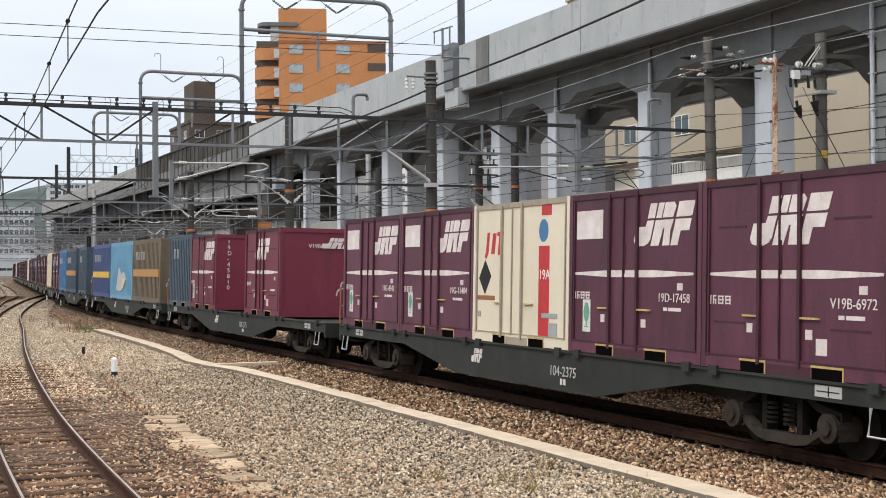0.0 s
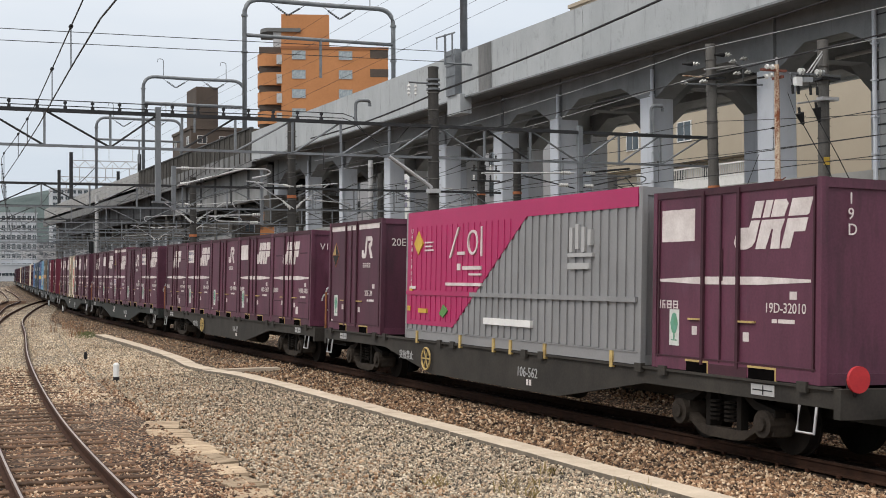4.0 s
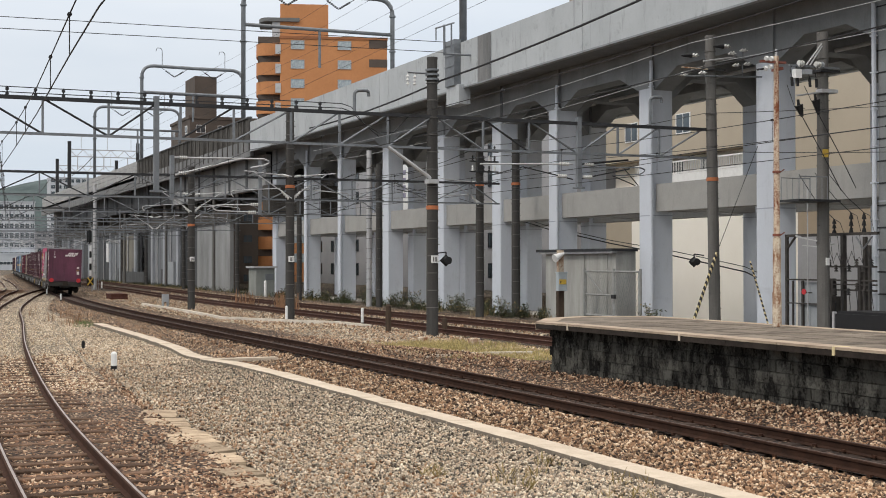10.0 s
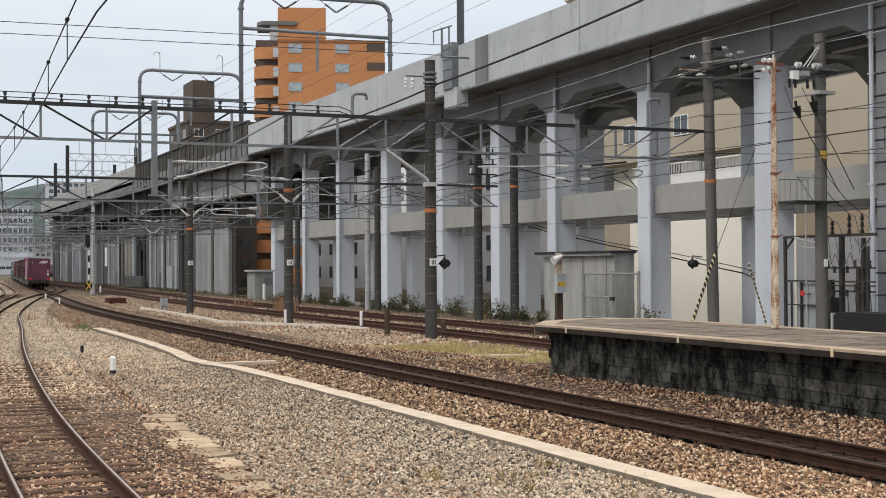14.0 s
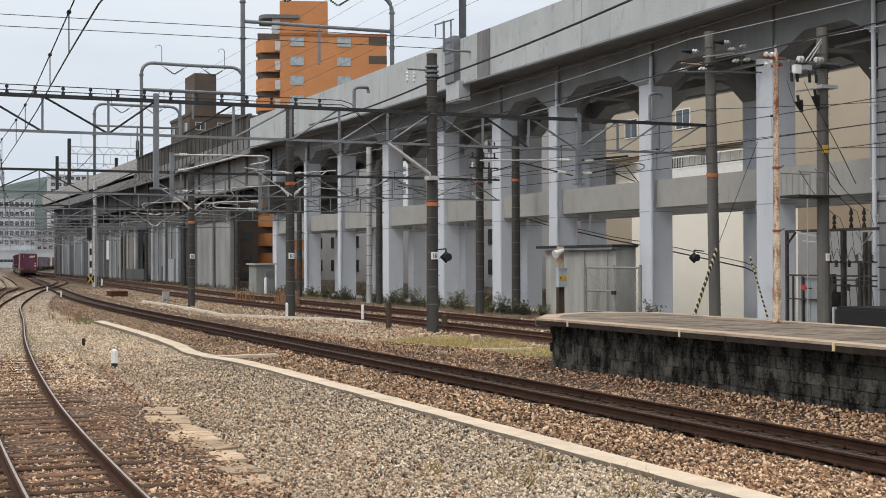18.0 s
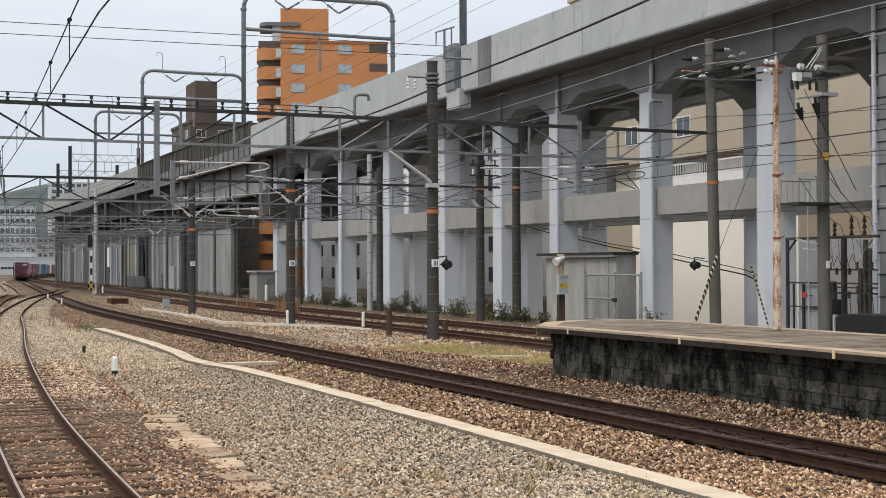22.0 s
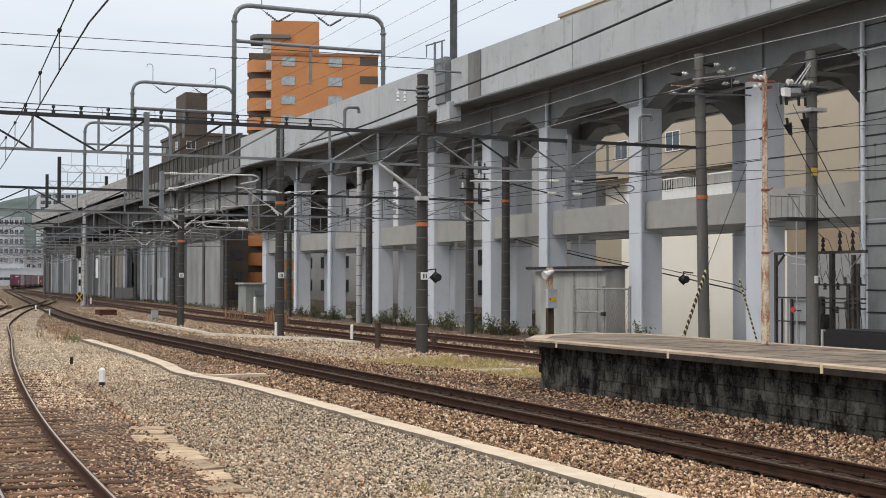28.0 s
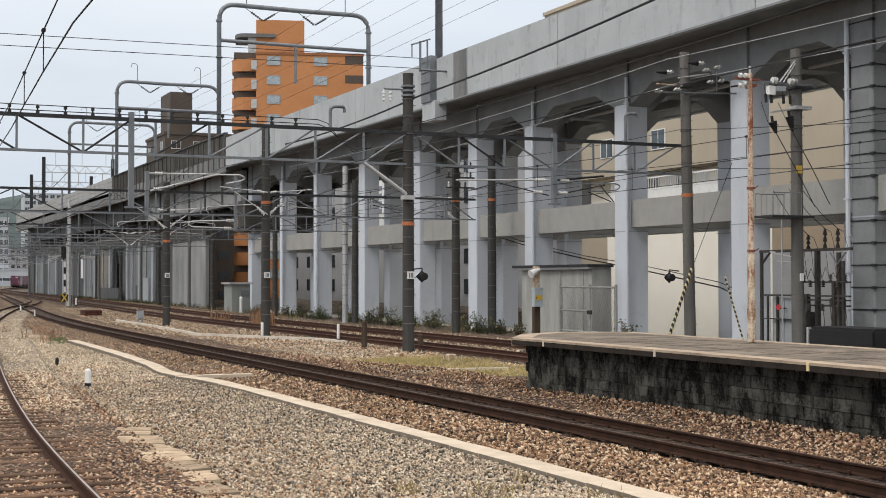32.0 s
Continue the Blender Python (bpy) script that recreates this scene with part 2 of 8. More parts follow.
def glass_mat(name="window_glass"):
    if name in MATS:
        return MATS[name]
    m = noise_mat(name, (0.05, 0.07, 0.08), (0.03, 0.04, 0.05), rough=0.08, scale=0.6, bump=0.0, spec=0.8)
    return m


BROWNS = [(0.235, 0.132, 0.074), (0.352, 0.220, 0.131), (0.091, 0.054, 0.034), (0.495, 0.351, 0.229), (0.269, 0.157, 0.091), (0.169, 0.111, 0.072), (0.594, 0.450, 0.315), (0.044, 0.029, 0.021)]
GREYS = [(0.293, 0.235, 0.172), (0.451, 0.374, 0.282), (0.122, 0.100, 0.077), (0.619, 0.529, 0.407), (0.355, 0.266, 0.189), (0.211, 0.180, 0.142), (0.507, 0.381, 0.268), (0.054, 0.046, 0.038)]
OILY = [(0.075, 0.045, 0.034), (0.11, 0.068, 0.048), (0.05, 0.032, 0.026), (0.15, 0.095, 0.068)]
SANDS = [(0.587, 0.470, 0.344), (0.686, 0.574, 0.430), (0.390, 0.295, 0.205), (0.767, 0.659, 0.515), (0.506, 0.380, 0.254), (0.262, 0.190, 0.127)]
REDS = [(0.225, 0.122, 0.072), (0.337, 0.207, 0.129), (0.085, 0.048, 0.032), (0.456, 0.316, 0.208), (0.260, 0.147, 0.088), (0.154, 0.096, 0.065), (0.041, 0.027, 0.021), (0.546, 0.410, 0.289)]
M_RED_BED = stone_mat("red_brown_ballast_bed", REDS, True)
M_RED_BALLAST = stone_mat("red_brown_ballast_stone", REDS)
M_OILSLEEPER = noise_mat("oil_black_sleeper", (0.055, 0.038, 0.03), (0.03, 0.022, 0.018), 0.95, 0, 5, 70, 0.3, vary=0.3, placed=True)
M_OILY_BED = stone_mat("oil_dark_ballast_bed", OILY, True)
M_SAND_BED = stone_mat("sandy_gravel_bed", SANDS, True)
M_SAND = stone_mat("sandy_gravel_stone", SANDS)
M_BALLAST = stone_mat("brown_ballast_stone", BROWNS)
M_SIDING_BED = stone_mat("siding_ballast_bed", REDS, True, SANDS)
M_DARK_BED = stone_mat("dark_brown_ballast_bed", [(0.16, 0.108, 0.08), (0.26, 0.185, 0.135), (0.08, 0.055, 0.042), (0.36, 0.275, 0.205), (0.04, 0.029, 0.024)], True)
M_GRAVEL = stone_mat("grey_gravel_stone", GREYS)
M_TANSTONE = stone_mat("tan_mixed_stone", BROWNS[:5] + GREYS[:7])
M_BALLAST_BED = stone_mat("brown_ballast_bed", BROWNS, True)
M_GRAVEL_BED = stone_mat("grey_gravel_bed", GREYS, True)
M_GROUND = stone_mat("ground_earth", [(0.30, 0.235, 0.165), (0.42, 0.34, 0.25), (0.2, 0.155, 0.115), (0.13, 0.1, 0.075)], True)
M_RAILRUST = noise_mat("red_rust_rail_side", (0.08, 0.04, 0.029), (0.04, 0.021, 0.016), 0.9, 0.0, 4, 60, spec=0.12)
M_RAIL = noise_mat("rusty_rail_steel", (0.065, 0.031, 0.019), (0.028, 0.014, 0.01), 0.9, 0.0, 4, 60, spec=0.12)
M_RAILMAIN = noise_mat("brown_main_rail", (0.05, 0.025, 0.016), (0.02, 0.011, 0.008), 0.9, 0.0, 4, 60, spec=0.12)
# the main line's polished heads get their dark grazing look from this colour
M_RAILDARK = noise_mat("dark_rail_head", (0.085, 0.05, 0.037), (0.045, 0.027, 0.02), 0.65, 0.2, 2, 40, 0.03)
M_HOLLOW = noise_mat("painted_black_hollow", (0.006, 0.005, 0.005), (0.003, 0.003, 0.003), 1.0, 0, 4, 30, 0, spec=0.0)
M_RAILTOP = noise_mat("polished_rail_head", (0.42, 0.36, 0.33), (0.24, 0.19, 0.17), 0.42, 0.8, 2, 40, 0.03)
M_SLEEPER = noise_mat("weathered_timber_sleeper", (0.16, 0.098, 0.064), (0.035, 0.022, 0.016), 0.95, 0, 5, 70, 0.4, vary=0.4, placed=True)
M_KERBSIDE = noise_mat("dark_kerb_side", (0.24, 0.205, 0.165), (0.12, 0.1, 0.08), 0.95, 0, 3, 40, 0.2, placed=True)
M_KERB = noise_mat("cream_concrete_kerb", (0.56, 0.472, 0.372), (0.40, 0.33, 0.255), 0.9, 0, 2.5, 40, 0.15, placed=True)
M_CONC = stained(noise_mat("viaduct_concrete", (0.465, 0.488, 0.505), (0.335, 0.355, 0.368), 0.85, 0, 0.45, 22, 0.1, 0.62, streak=1.6), 1.35)
# the parapets' concrete again, darkened to paint in the shade under the deck
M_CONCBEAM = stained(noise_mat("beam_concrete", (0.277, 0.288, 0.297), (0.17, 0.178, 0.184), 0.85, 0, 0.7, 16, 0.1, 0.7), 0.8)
M_PILLAR = stained(noise_mat("blue_grey_painted_pillar", (0.59, 0.625, 0.68), (0.49, 0.52, 0.57), 0.7, 0, 0.5, 12, 0.05, 0.8, streak=3), 0.55)
M_TIE = stained(noise_mat("tie_beam_concrete", (0.37, 0.365, 0.347), (0.28, 0.277, 0.264), 0.85, 0, 0.7, 16, 0.1, 0.7), 0.6)
M_PILLAR_BAND = noise_mat("pillar_joint_band", (0.36, 0.39, 0.44), (0.30, 0.32, 0.37), 0.8, 0, 1, 12, 0.05)
M_STEEL = noise_mat("galvanised_steel", (0.215, 0.23, 0.245), (0.13, 0.14, 0.15), 0.55, 0.4, 1.5, 30, 0.05)
M_DARKSTEEL = noise_mat("dark_painted_steel", (0.036, 0.037, 0.04), (0.016, 0.017, 0.019), 0.7, 0.2, 2, 30, 0.08)
M_PALESTEEL = noise_mat("pale_zinc_steel", (0.50, 0.50, 0.50), (0.36, 0.36, 0.37), 0.5, 0.3, 2, 30, 0.05)
M_POLE = noise_mat("dark_concrete_pole", (0.08, 0.077, 0.073), (0.04, 0.0385, 0.037), 0.9, 0, 1.2, 25, 0.1, streak=6)
M_WIRE = noise_mat("dark_wire", (0.025, 0.025, 0.027), (0.014, 0.014, 0.016), 0.7, 0.1, 2, 20, 0)
M_PORCELAIN = noise_mat("white_porcelain", (0.62, 0.62, 0.60), (0.5, 0.5, 0.48), 0.3, 0, 3, 30, 0)
M_ORANGEBAND = noise_mat("orange_band_paint", (0.50, 0.17, 0.065), (0.30, 0.105, 0.05), 0.8, 0, 4, 30, 0.05)
M_WHITE = noise_mat("white_paint", (0.78, 0.78, 0.77), (0.66, 0.66, 0.65), 0.6, 0, 3, 40, 0.03)
M_BLACK = noise_mat("black_paint", (0.012, 0.012, 0.013), (0.007, 0.007, 0.008), 0.7, 0, 3, 40, 0.05)
M_YELLOW = noise_mat("yellow_paint", (0.62, 0.42, 0.06), (0.45, 0.29, 0.04), 0.6, 0, 4, 40, 0.05)
M_FADEDYELLOW = noise_mat("faded_yellow_rim", (0.60, 0.45, 0.17), (0.30, 0.20, 0.08), 0.7, 0, 6, 40, 0.05)
M_RED = noise_mat("red_paint", (0.50, 0.03, 0.035), (0.36, 0.02, 0.025), 0.5, 0, 4, 40, 0.03)
M_PLATTOP = stained(noise_mat("worn_platform_top", (0.225, 0.187, 0.15), (0.085, 0.069, 0.056), 0.9, 0, 1.4, 30, 0.3, 0.4), 1.3)
M_PAVEJOINT = noise_mat("earth_filled_joint", (0.13, 0.106, 0.083), (0.085, 0.068, 0.053), 0.95, 0, 5, 40, 0.1, placed=True)
M_PLATEDGE = stained(noise_mat("platform_coping", (0.43, 0.345, 0.26), (0.24, 0.185, 0.138), 0.85, 0, 1.8, 25, 0.2), 0.8)
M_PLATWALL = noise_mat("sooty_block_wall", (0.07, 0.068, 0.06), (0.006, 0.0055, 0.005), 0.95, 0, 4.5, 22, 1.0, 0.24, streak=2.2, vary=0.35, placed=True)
M_PLATLIP = noise_mat("dark_coping_face", (0.045, 0.036, 0.03), (0.016, 0.013, 0.012), 0.9, 0, 1.6, 20, 0.2, 0.5)
M_RUST = noise_mat("rusted_pole_paint", (0.60, 0.52, 0.41), (0.25, 0.13, 0.075), 0.85, 0.1, 5, 25, 0.2, 0.22, streak=3)
M_BEIGE = noise_mat("beige_render", (0.42, 0.365, 0.29), (0.375, 0.325, 0.255), 0.9, 0, 0.25, 10, 0.05)
M_CREAM = noise_mat("cream_render", (0.87, 0.835, 0.765), (0.82, 0.78, 0.70), 0.9, 0, 0.25, 10, 0.05)
M_ORANGE = noise_mat("orange_tile_facade", (0.49, 0.215, 0.083), (0.40, 0.168, 0.063), 0.7, 0, 0.2, 3, 0.05, 0.4)
M_GREYPANEL2 = noise_mat("grey_canopy", (0.16, 0.165, 0.165), (0.11, 0.112, 0.112), 0.8, 0, 0.5, 8, 0.05)
M_ORANGEDARK = noise_mat("brown_orange_concrete", (0.30, 0.12, 0.05), (0.22, 0.09, 0.04), 0.8, 0, 0.4, 8, 0.05)
M_BROWNBLD = noise_mat("brown_tile_facade", (0.095, 0.073, 0.058), (0.06, 0.046, 0.038), 0.8, 0, 0.3, 6, 0.05)
M_GREYBLD = noise_mat("grey_render", (0.36, 0.36, 0.37), (0.29, 0.29, 0.30), 0.9, 0, 0.3, 6, 0.05)
M_WHITEBLD = noise_mat("white_render", (0.47, 0.49, 0.52), (0.36, 0.38, 0.41), 0.9, 0, 0.2, 5, 0.03)
M_HILL = noise_mat("wooded_hill", (0.10, 0.125, 0.125), (0.045, 0.06, 0.06), 1.0, 0, 0.02, 0.3, 0.3)
M_GLASS = glass_mat()
M_CURTAIN = noise_mat("curtained_glass", (0.42, 0.47, 0.49), (0.22, 0.26, 0.28), 0.15, 0, 1.4, 6, 0, 0.4, spec=0.6)
M_GRASS = noise_mat("dry_grass", (0.30, 0.22, 0.10), (0.17, 0.14, 0.06), 0.95, 0, 1.0, 20, 0, vary=0.4, island=True)
M_WEED = noise_mat("dark_weed", (0.06, 0.07, 0.034), (0.03, 0.035, 0.02), 0.95, 0, 1.0, 20, 0, vary=0.4, island=True)
M_DRYGRASS = noise_mat("straw_yellow_grass", (0.46, 0.36, 0.17), (0.27, 0.24, 0.10), 0.95, 0, 0.6, 20, 0, vary=0.4, island=True)
M_GREENWEED = noise_mat("light_green_weed", (0.17, 0.20, 0.085), (0.10, 0.12, 0.05), 0.95, 0, 1.0, 20, 0, vary=0.4, island=True)
M_DEADWEED = noise_mat("red_brown_dead_weed", (0.34, 0.20, 0.115), (0.20, 0.115, 0.07), 0.95, 0, 1.0, 20, 0, vary=0.4, island=True)
M_MAROON = noise_mat("maroon_container_paint", (0.132, 0.0365, 0.068), (0.057, 0.0165, 0.032), 0.55, 0, 1.5, 30, 0.06, 0.6, streak=4, vary=0.25)
M_MAROON2 = noise_mat("brighter_maroon_container_paint", (0.15, 0.018, 0.04), (0.12, 0.015, 0.033), 0.5, 0, 0.9, 30, 0.05, 0.7, streak=4, vary=0.1)
soiled(M_MAROON, 0.8)
soiled(M_MAROON2, 0.5)
M_GROOVE = noise_mat("dark_door_seam", (0.06, 0.017, 0.029), (0.035, 0.01, 0.017), 0.7, 0, 3, 30, 0.05)
M_LOGO = noise_mat("off_white_marking", (0.74, 0.69, 0.67), (0.50, 0.44, 0.43), 0.6, 0, 3, 40, 0.02)
M_CREAMBOX = noise_mat("cream_container_paint", (0.70, 0.64, 0.52), (0.58, 0.52, 0.41), 0.5, 0, 1.2, 30, 0.05, 0.7, streak=3)
M_MAGENTA = noise_mat("magenta_container_paint", (0.42, 0.02, 0.115), (0.35, 0.018, 0.095), 0.45, 0, 0.9, 30, 0.04)
M_GREYBOX = noise_mat("grey_container_paint", (0.26, 0.26, 0.265), (0.2, 0.2, 0.205), 0.5, 0, 0.9, 30, 0.04)
M_BLUEBOX = noise_mat("blue_container_paint", (0.05, 0.17, 0.36), (0.04, 0.13, 0.28), 0.5, 0, 0.9, 30, 0.04)
M_SKYBOX = noise_mat("light_blue_container_paint", (0.16, 0.36, 0.52), (0.12, 0.29, 0.43), 0.5, 0, 0.9, 30, 0.04)
M_SLATEBOX = noise_mat("slate_container_paint", (0.055, 0.085, 0.12), (0.04, 0.062, 0.09), 0.55, 0, 0.9, 30, 0.04)
M_OLIVEBOX = noise_mat("olive_brown_container_paint", (0.16, 0.125, 0.085), (0.11, 0.085, 0.06), 0.6, 0, 0.9, 30, 0.05)
M_FRAMEGREEN = noise_mat("dark_green_underframe", (0.03, 0.035, 0.03), (0.011, 0.012, 0.011), 0.7, 0.1, 1.2, 25, 0.1)
M_FRAMEGREY = noise_mat("brown_grey_underframe", (0.05, 0.044, 0.037), (0.018, 0.016, 0.014), 0.8, 0.1, 1.2, 25, 0.1)
M_BOGIEDARK = noise_mat("dark_brown_bogie", (0.02, 0.0165, 0.014), (0.008, 0.007, 0.006), 0.9, 0.1, 3, 30, 0.15)
M_BOGIE = noise_mat("dusty_brown_bogie", (0.06, 0.049, 0.04), (0.018, 0.015, 0.013), 0.9, 0.1, 3, 30, 0.15)
M_PALETAG = noise_mat("pale_tag", (0.66, 0.67, 0.64), (0.46, 0.48, 0.45), 0.6, 0, 6, 40, 0)
M_GREENTAG = noise_mat("green_tag", (0.13, 0.33, 0.26), (0.10, 0.26, 0.14), 0.6, 0, 9, 40, 0)
M_GREYTEXT = noise_mat("grey_bars", (0.26, 0.25, 0.32), (0.2, 0.19, 0.26), 0.7, 0, 6, 40, 0)
M_REDTIMBER = noise_mat("red_brown_timber", (0.10, 0.04, 0.03), (0.045, 0.02, 0.015), 0.9, 0, 3, 40, 0.2)
M_TIMBER = noise_mat("weathered_tan_boards", (0.47, 0.365, 0.255), (0.21, 0.155, 0.105), 0.95, 0, 3, 50, 0.4, vary=0.3, placed=True)
M_POLEGREY = noise_mat("grey_concrete_pole", (0.17, 0.165, 0.155), (0.095, 0.09, 0.085), 0.85, 0, 1.2, 25, 0.1, streak=6)
M_ORANGEBROWN = noise_mat("orange_brown_band", (0.42, 0.22, 0.07), (0.34, 0.17, 0.055), 0.6, 0, 3, 30, 0.02)
M_VIOLETBOX = noise_mat("violet_blue_container_paint", (0.055, 0.085, 0.22), (0.04, 0.065, 0.17), 0.5, 0, 0.9, 30, 0.04)
M_PLASTIC = noise_mat("grey_box_paint", (0.33, 0.35, 0.37), (0.27, 0.29, 0.3), 0.6, 0, 2, 30, 0.03)

# ---- mesh tools ----


def mesh_ob(name, bm, mat, parent=None, label="", smooth=False):
    me = bpy.data.meshes.new(name)
    bm.to_mesh(me)
    bm.free()
    for m in (mat if isinstance(mat, (list, tuple)) else [mat]):
        me.materials.append(m)
    if smooth:
        me.polygons.foreach_set("use_smooth", [True] * len(me.polygons))
    ob = new(name, me)
    if parent is not None:
        ob.parent = parent
    if label:
        ob["label"] = label
    return ob


def part(name, bm, material, parent, label="", smooth=False):
    return mesh_ob(name, bm, material, parent, label, smooth)


def box(bm, x0, x1, y0, y1, z0, z1, mi=0):
    v = [bm.verts.new((x, y, z)) for z in (z0, z1) for y in (y0, y1) for x in (x0, x1)]
    for f in ((0, 2, 3, 1), (4, 5, 7, 6), (0, 1, 5, 4), (2, 6, 7, 3), (0, 4, 6, 2), (1, 3, 7, 5)):
        bm.faces.new([v[i] for i in f]).material_index = mi
    return bm


def boxes(*args):
    bm = bmesh.new()
    for a in args:
        box(bm, *a)
    return bm


def rod(bm, p, q, r, n=8, r2=None, cap=True):
    p, q = Vector(p), Vector(q)
    r2 = r if r2 is None else r2
    d = (q - p).normalized()
    up = Vector((0, 0, 1)) if abs(d.z) < 0.9 else Vector((1, 0, 0))
    a = d.cross(up).normalized()
    b = d.cross(a).normalized()
    ring0, ring1 = [], []
    for i in range(n):
        t = 2 * math.pi * i / n
        o = a * math.cos(t) + b * math.sin(t)
        ring0.append(bm.verts.new(p + o * r))
        ring1.append(bm.verts.new(q + o * r2))
    for i in range(n):
        j = (i + 1) % n
        bm.faces.new((ring0[i], ring1[i], ring1[j], ring0[j]))
    if cap:
        bm.faces.new(ring0)
        bm.faces.new(ring1[::-1])
    return bm


def rods(lines, r, n=8):
    bm = bmesh.new()
    for p, q in lines:
        rod(bm, p, q, r, n)
    return bm


def tube(points, r, n=6):
    """A swept tube along a polyline."""
    bm = bmesh.new()
    pts = [Vector(p) for p in points]
    rings = []
    for i, p in enumerate(pts):
        d = (pts[min(i + 1, len(pts) - 1)] - pts[max(i - 1, 0)]).normalized()
        up = Vector((0, 0, 1)) if abs(d.z) < 0.95 else Vector((0, 1, 0))
        a = d.cross(up).normalized()
        b = d.cross(a).normalized()
        rings.append([bm.verts.new(p + (a * math.cos(2 * math.pi * k / n) + b * math.sin(2 * math.pi * k / n)) * r) for k in range(n)])
    for r0, r1 in zip(rings, rings[1:]):
        for k in range(n):
            j = (k + 1) % n
            bm.faces.new((r0[k], r0[j], r1[j], r1[k]))
    bm.faces.new(rings[0][::-1])
    bm.faces.new(rings[-1])
    bmesh.ops.recalc_face_normals(bm, faces=bm.faces)
    return bm


def prism(outline, axis, lo, hi):
    """Extrudes a 2D outline along 'x', 'y' or 'z'."""
    bm = bmesh.new()
    put = {"x": lambda u, v, w: (w, u, v), "y": lambda u, v, w: (u, w, v), "z": lambda u, v, w: (u, v, w)}[axis]
    a = [bm.verts.new(put(u, v, lo)) for u, v in outline]
    b = [bm.verts.new(put(u, v, hi)) for u, v in outline]
    n = len(a)
    bm.faces.new(a)
    bm.faces.new(b[::-1])
    for i in range(n):
        bm.faces.new((a[i], b[i], b[(i + 1) % n], a[(i + 1) % n]))
    bmesh.ops.recalc_face_normals(bm, faces=bm.faces)
    return bm


def empty(name, m=None, label="", category="", group="", kind=""):
    ob = new(name)
    ob.empty_display_size = 0.2
    if m is not None:
        ob.matrix_basis = m
    return tagged(ob, label, category, group, kind)


def text_bm(words, size, matrix, depth=0.004):
    """Letters of the built-in font as a thin mesh in the XY plane of matrix."""
    cu = bpy.data.curves.new("letters", "FONT")
    cu.body, cu.size, cu.extrude = words, size, depth
    cu.resolution_u = 3
    ob = bpy.data.objects.new("letters", cu)
    me = bpy.data.meshes.new_from_object(ob)
    bm = bmesh.new()
    bm.from_mesh(me)
    bm.transform(matrix)
    bpy.data.objects.remove(ob)
    bpy.data.curves.remove(cu)
    bpy.data.meshes.remove(me)
    return bm


# ---- the railway's lines on the plan ----
def smooth01(t):
    t = min(1.0, max(0.0, t))
    return t * t * (3 - 2 * t)


STEP = 0.5
LINE_Y = [-90 + STEP * i for i in range(int(890 / STEP) + 1)]


def grade(y):
    """The main line's sideways slope: straight, then an easy bend to the right, another one far off."""
    return 0.078 * smooth01((y - 48) / 64) + 0.105 * smooth01((y - 285) / 75)


LINE_X = [11.56]
for _y in LINE_Y[1:]:
    LINE_X.append(LINE_X[-1] + STEP * grade(_y - STEP / 2))
LINE_S = [0.0]
for _i in range(1, len(LINE_Y)):
    LINE_S.append(LINE_S[-1] + math.hypot(STEP, LINE_X[_i] - LINE_X[_i - 1]))
S_ZERO = float(np.interp(16.16, LINE_Y, LINE_S))


def main_x(y):
    return float(np.interp(y, LINE_Y, LINE_X))


def main_at(s):
    """Place and heading on the main line; s metres past y = 16.16."""
    y = float(np.interp(s + S_ZERO, LINE_S, LINE_Y))
    return main_x(y), y, math.atan(grade(y))


def curve_x(knots):
    """A smooth x(y) through a few plan points (cubic Hermite)."""
    ys = [k[0] for k in knots]
    xs = [k[1] for k in knots]
    m = []
    for i in range(len(ys)):
        a, b = max(0, i - 1), min(len(ys) - 1, i + 1)
        m.append((xs[b] - xs[a]) / (ys[b] - ys[a]))

    def f(y):
        if y <= ys[0]:
            return xs[0] + m[0] * (y - ys[0])
        if y >= ys[-1]:
            return xs[-1] + m[-1] * (y - ys[-1])
        i = max(k for k in range(len(ys)) if ys[k] <= y)
        i = min(i, len(ys) - 2)
        h = ys[i + 1] - ys[i]
        t = (y - ys[i]) / h
        return ((2 * t**3 - 3 * t**2 + 1) * xs[i] + (t**3 - 2 * t**2 + t) * h * m[i] + (3 * t**2 - 2 * t**3) * xs[i + 1] + (t**3 - t**2) * h * m[i + 1])

    return f


left_x = curve_x([(0, 1.9), (14, 2.0), (24, 2.35), (40, 3.5), (57, 5.1), (73, 6.55), (87, 8.3), (107, 11.2), (122, 13.7), (140, 17.2), (165, 21.0), (200, 24.2)])
yard_x = curve_x([(40, 1.0), (75, 5.2), (106, 8.6), (130, 11.9), (183, 16.0), (240, 20.0), (300, 28.5)])
far_x = lambda y: 19.7 + (main_x(y) - 11.56) * 0.55 * smooth01((y - 60) / 60)
farther_x = lambda y: 23.2 + (main_x(y) - 11.56) * 0.55 * smooth01((y - 60) / 60)

RAIL_W = [(-0.062, -0.153), (0.062, -0.153), (0.062, -0.14), (0.012, -0.118), (0.01, -0.045), (0.034, -0.032), (0.034, -0.007), (0.015, 0.0), (-0.015, 0.0), (-0.034, -0.007), (-0.034, -0.032), (-0.01, -0.045), (-0.012, -0.118), (-0.062, -0.14)]


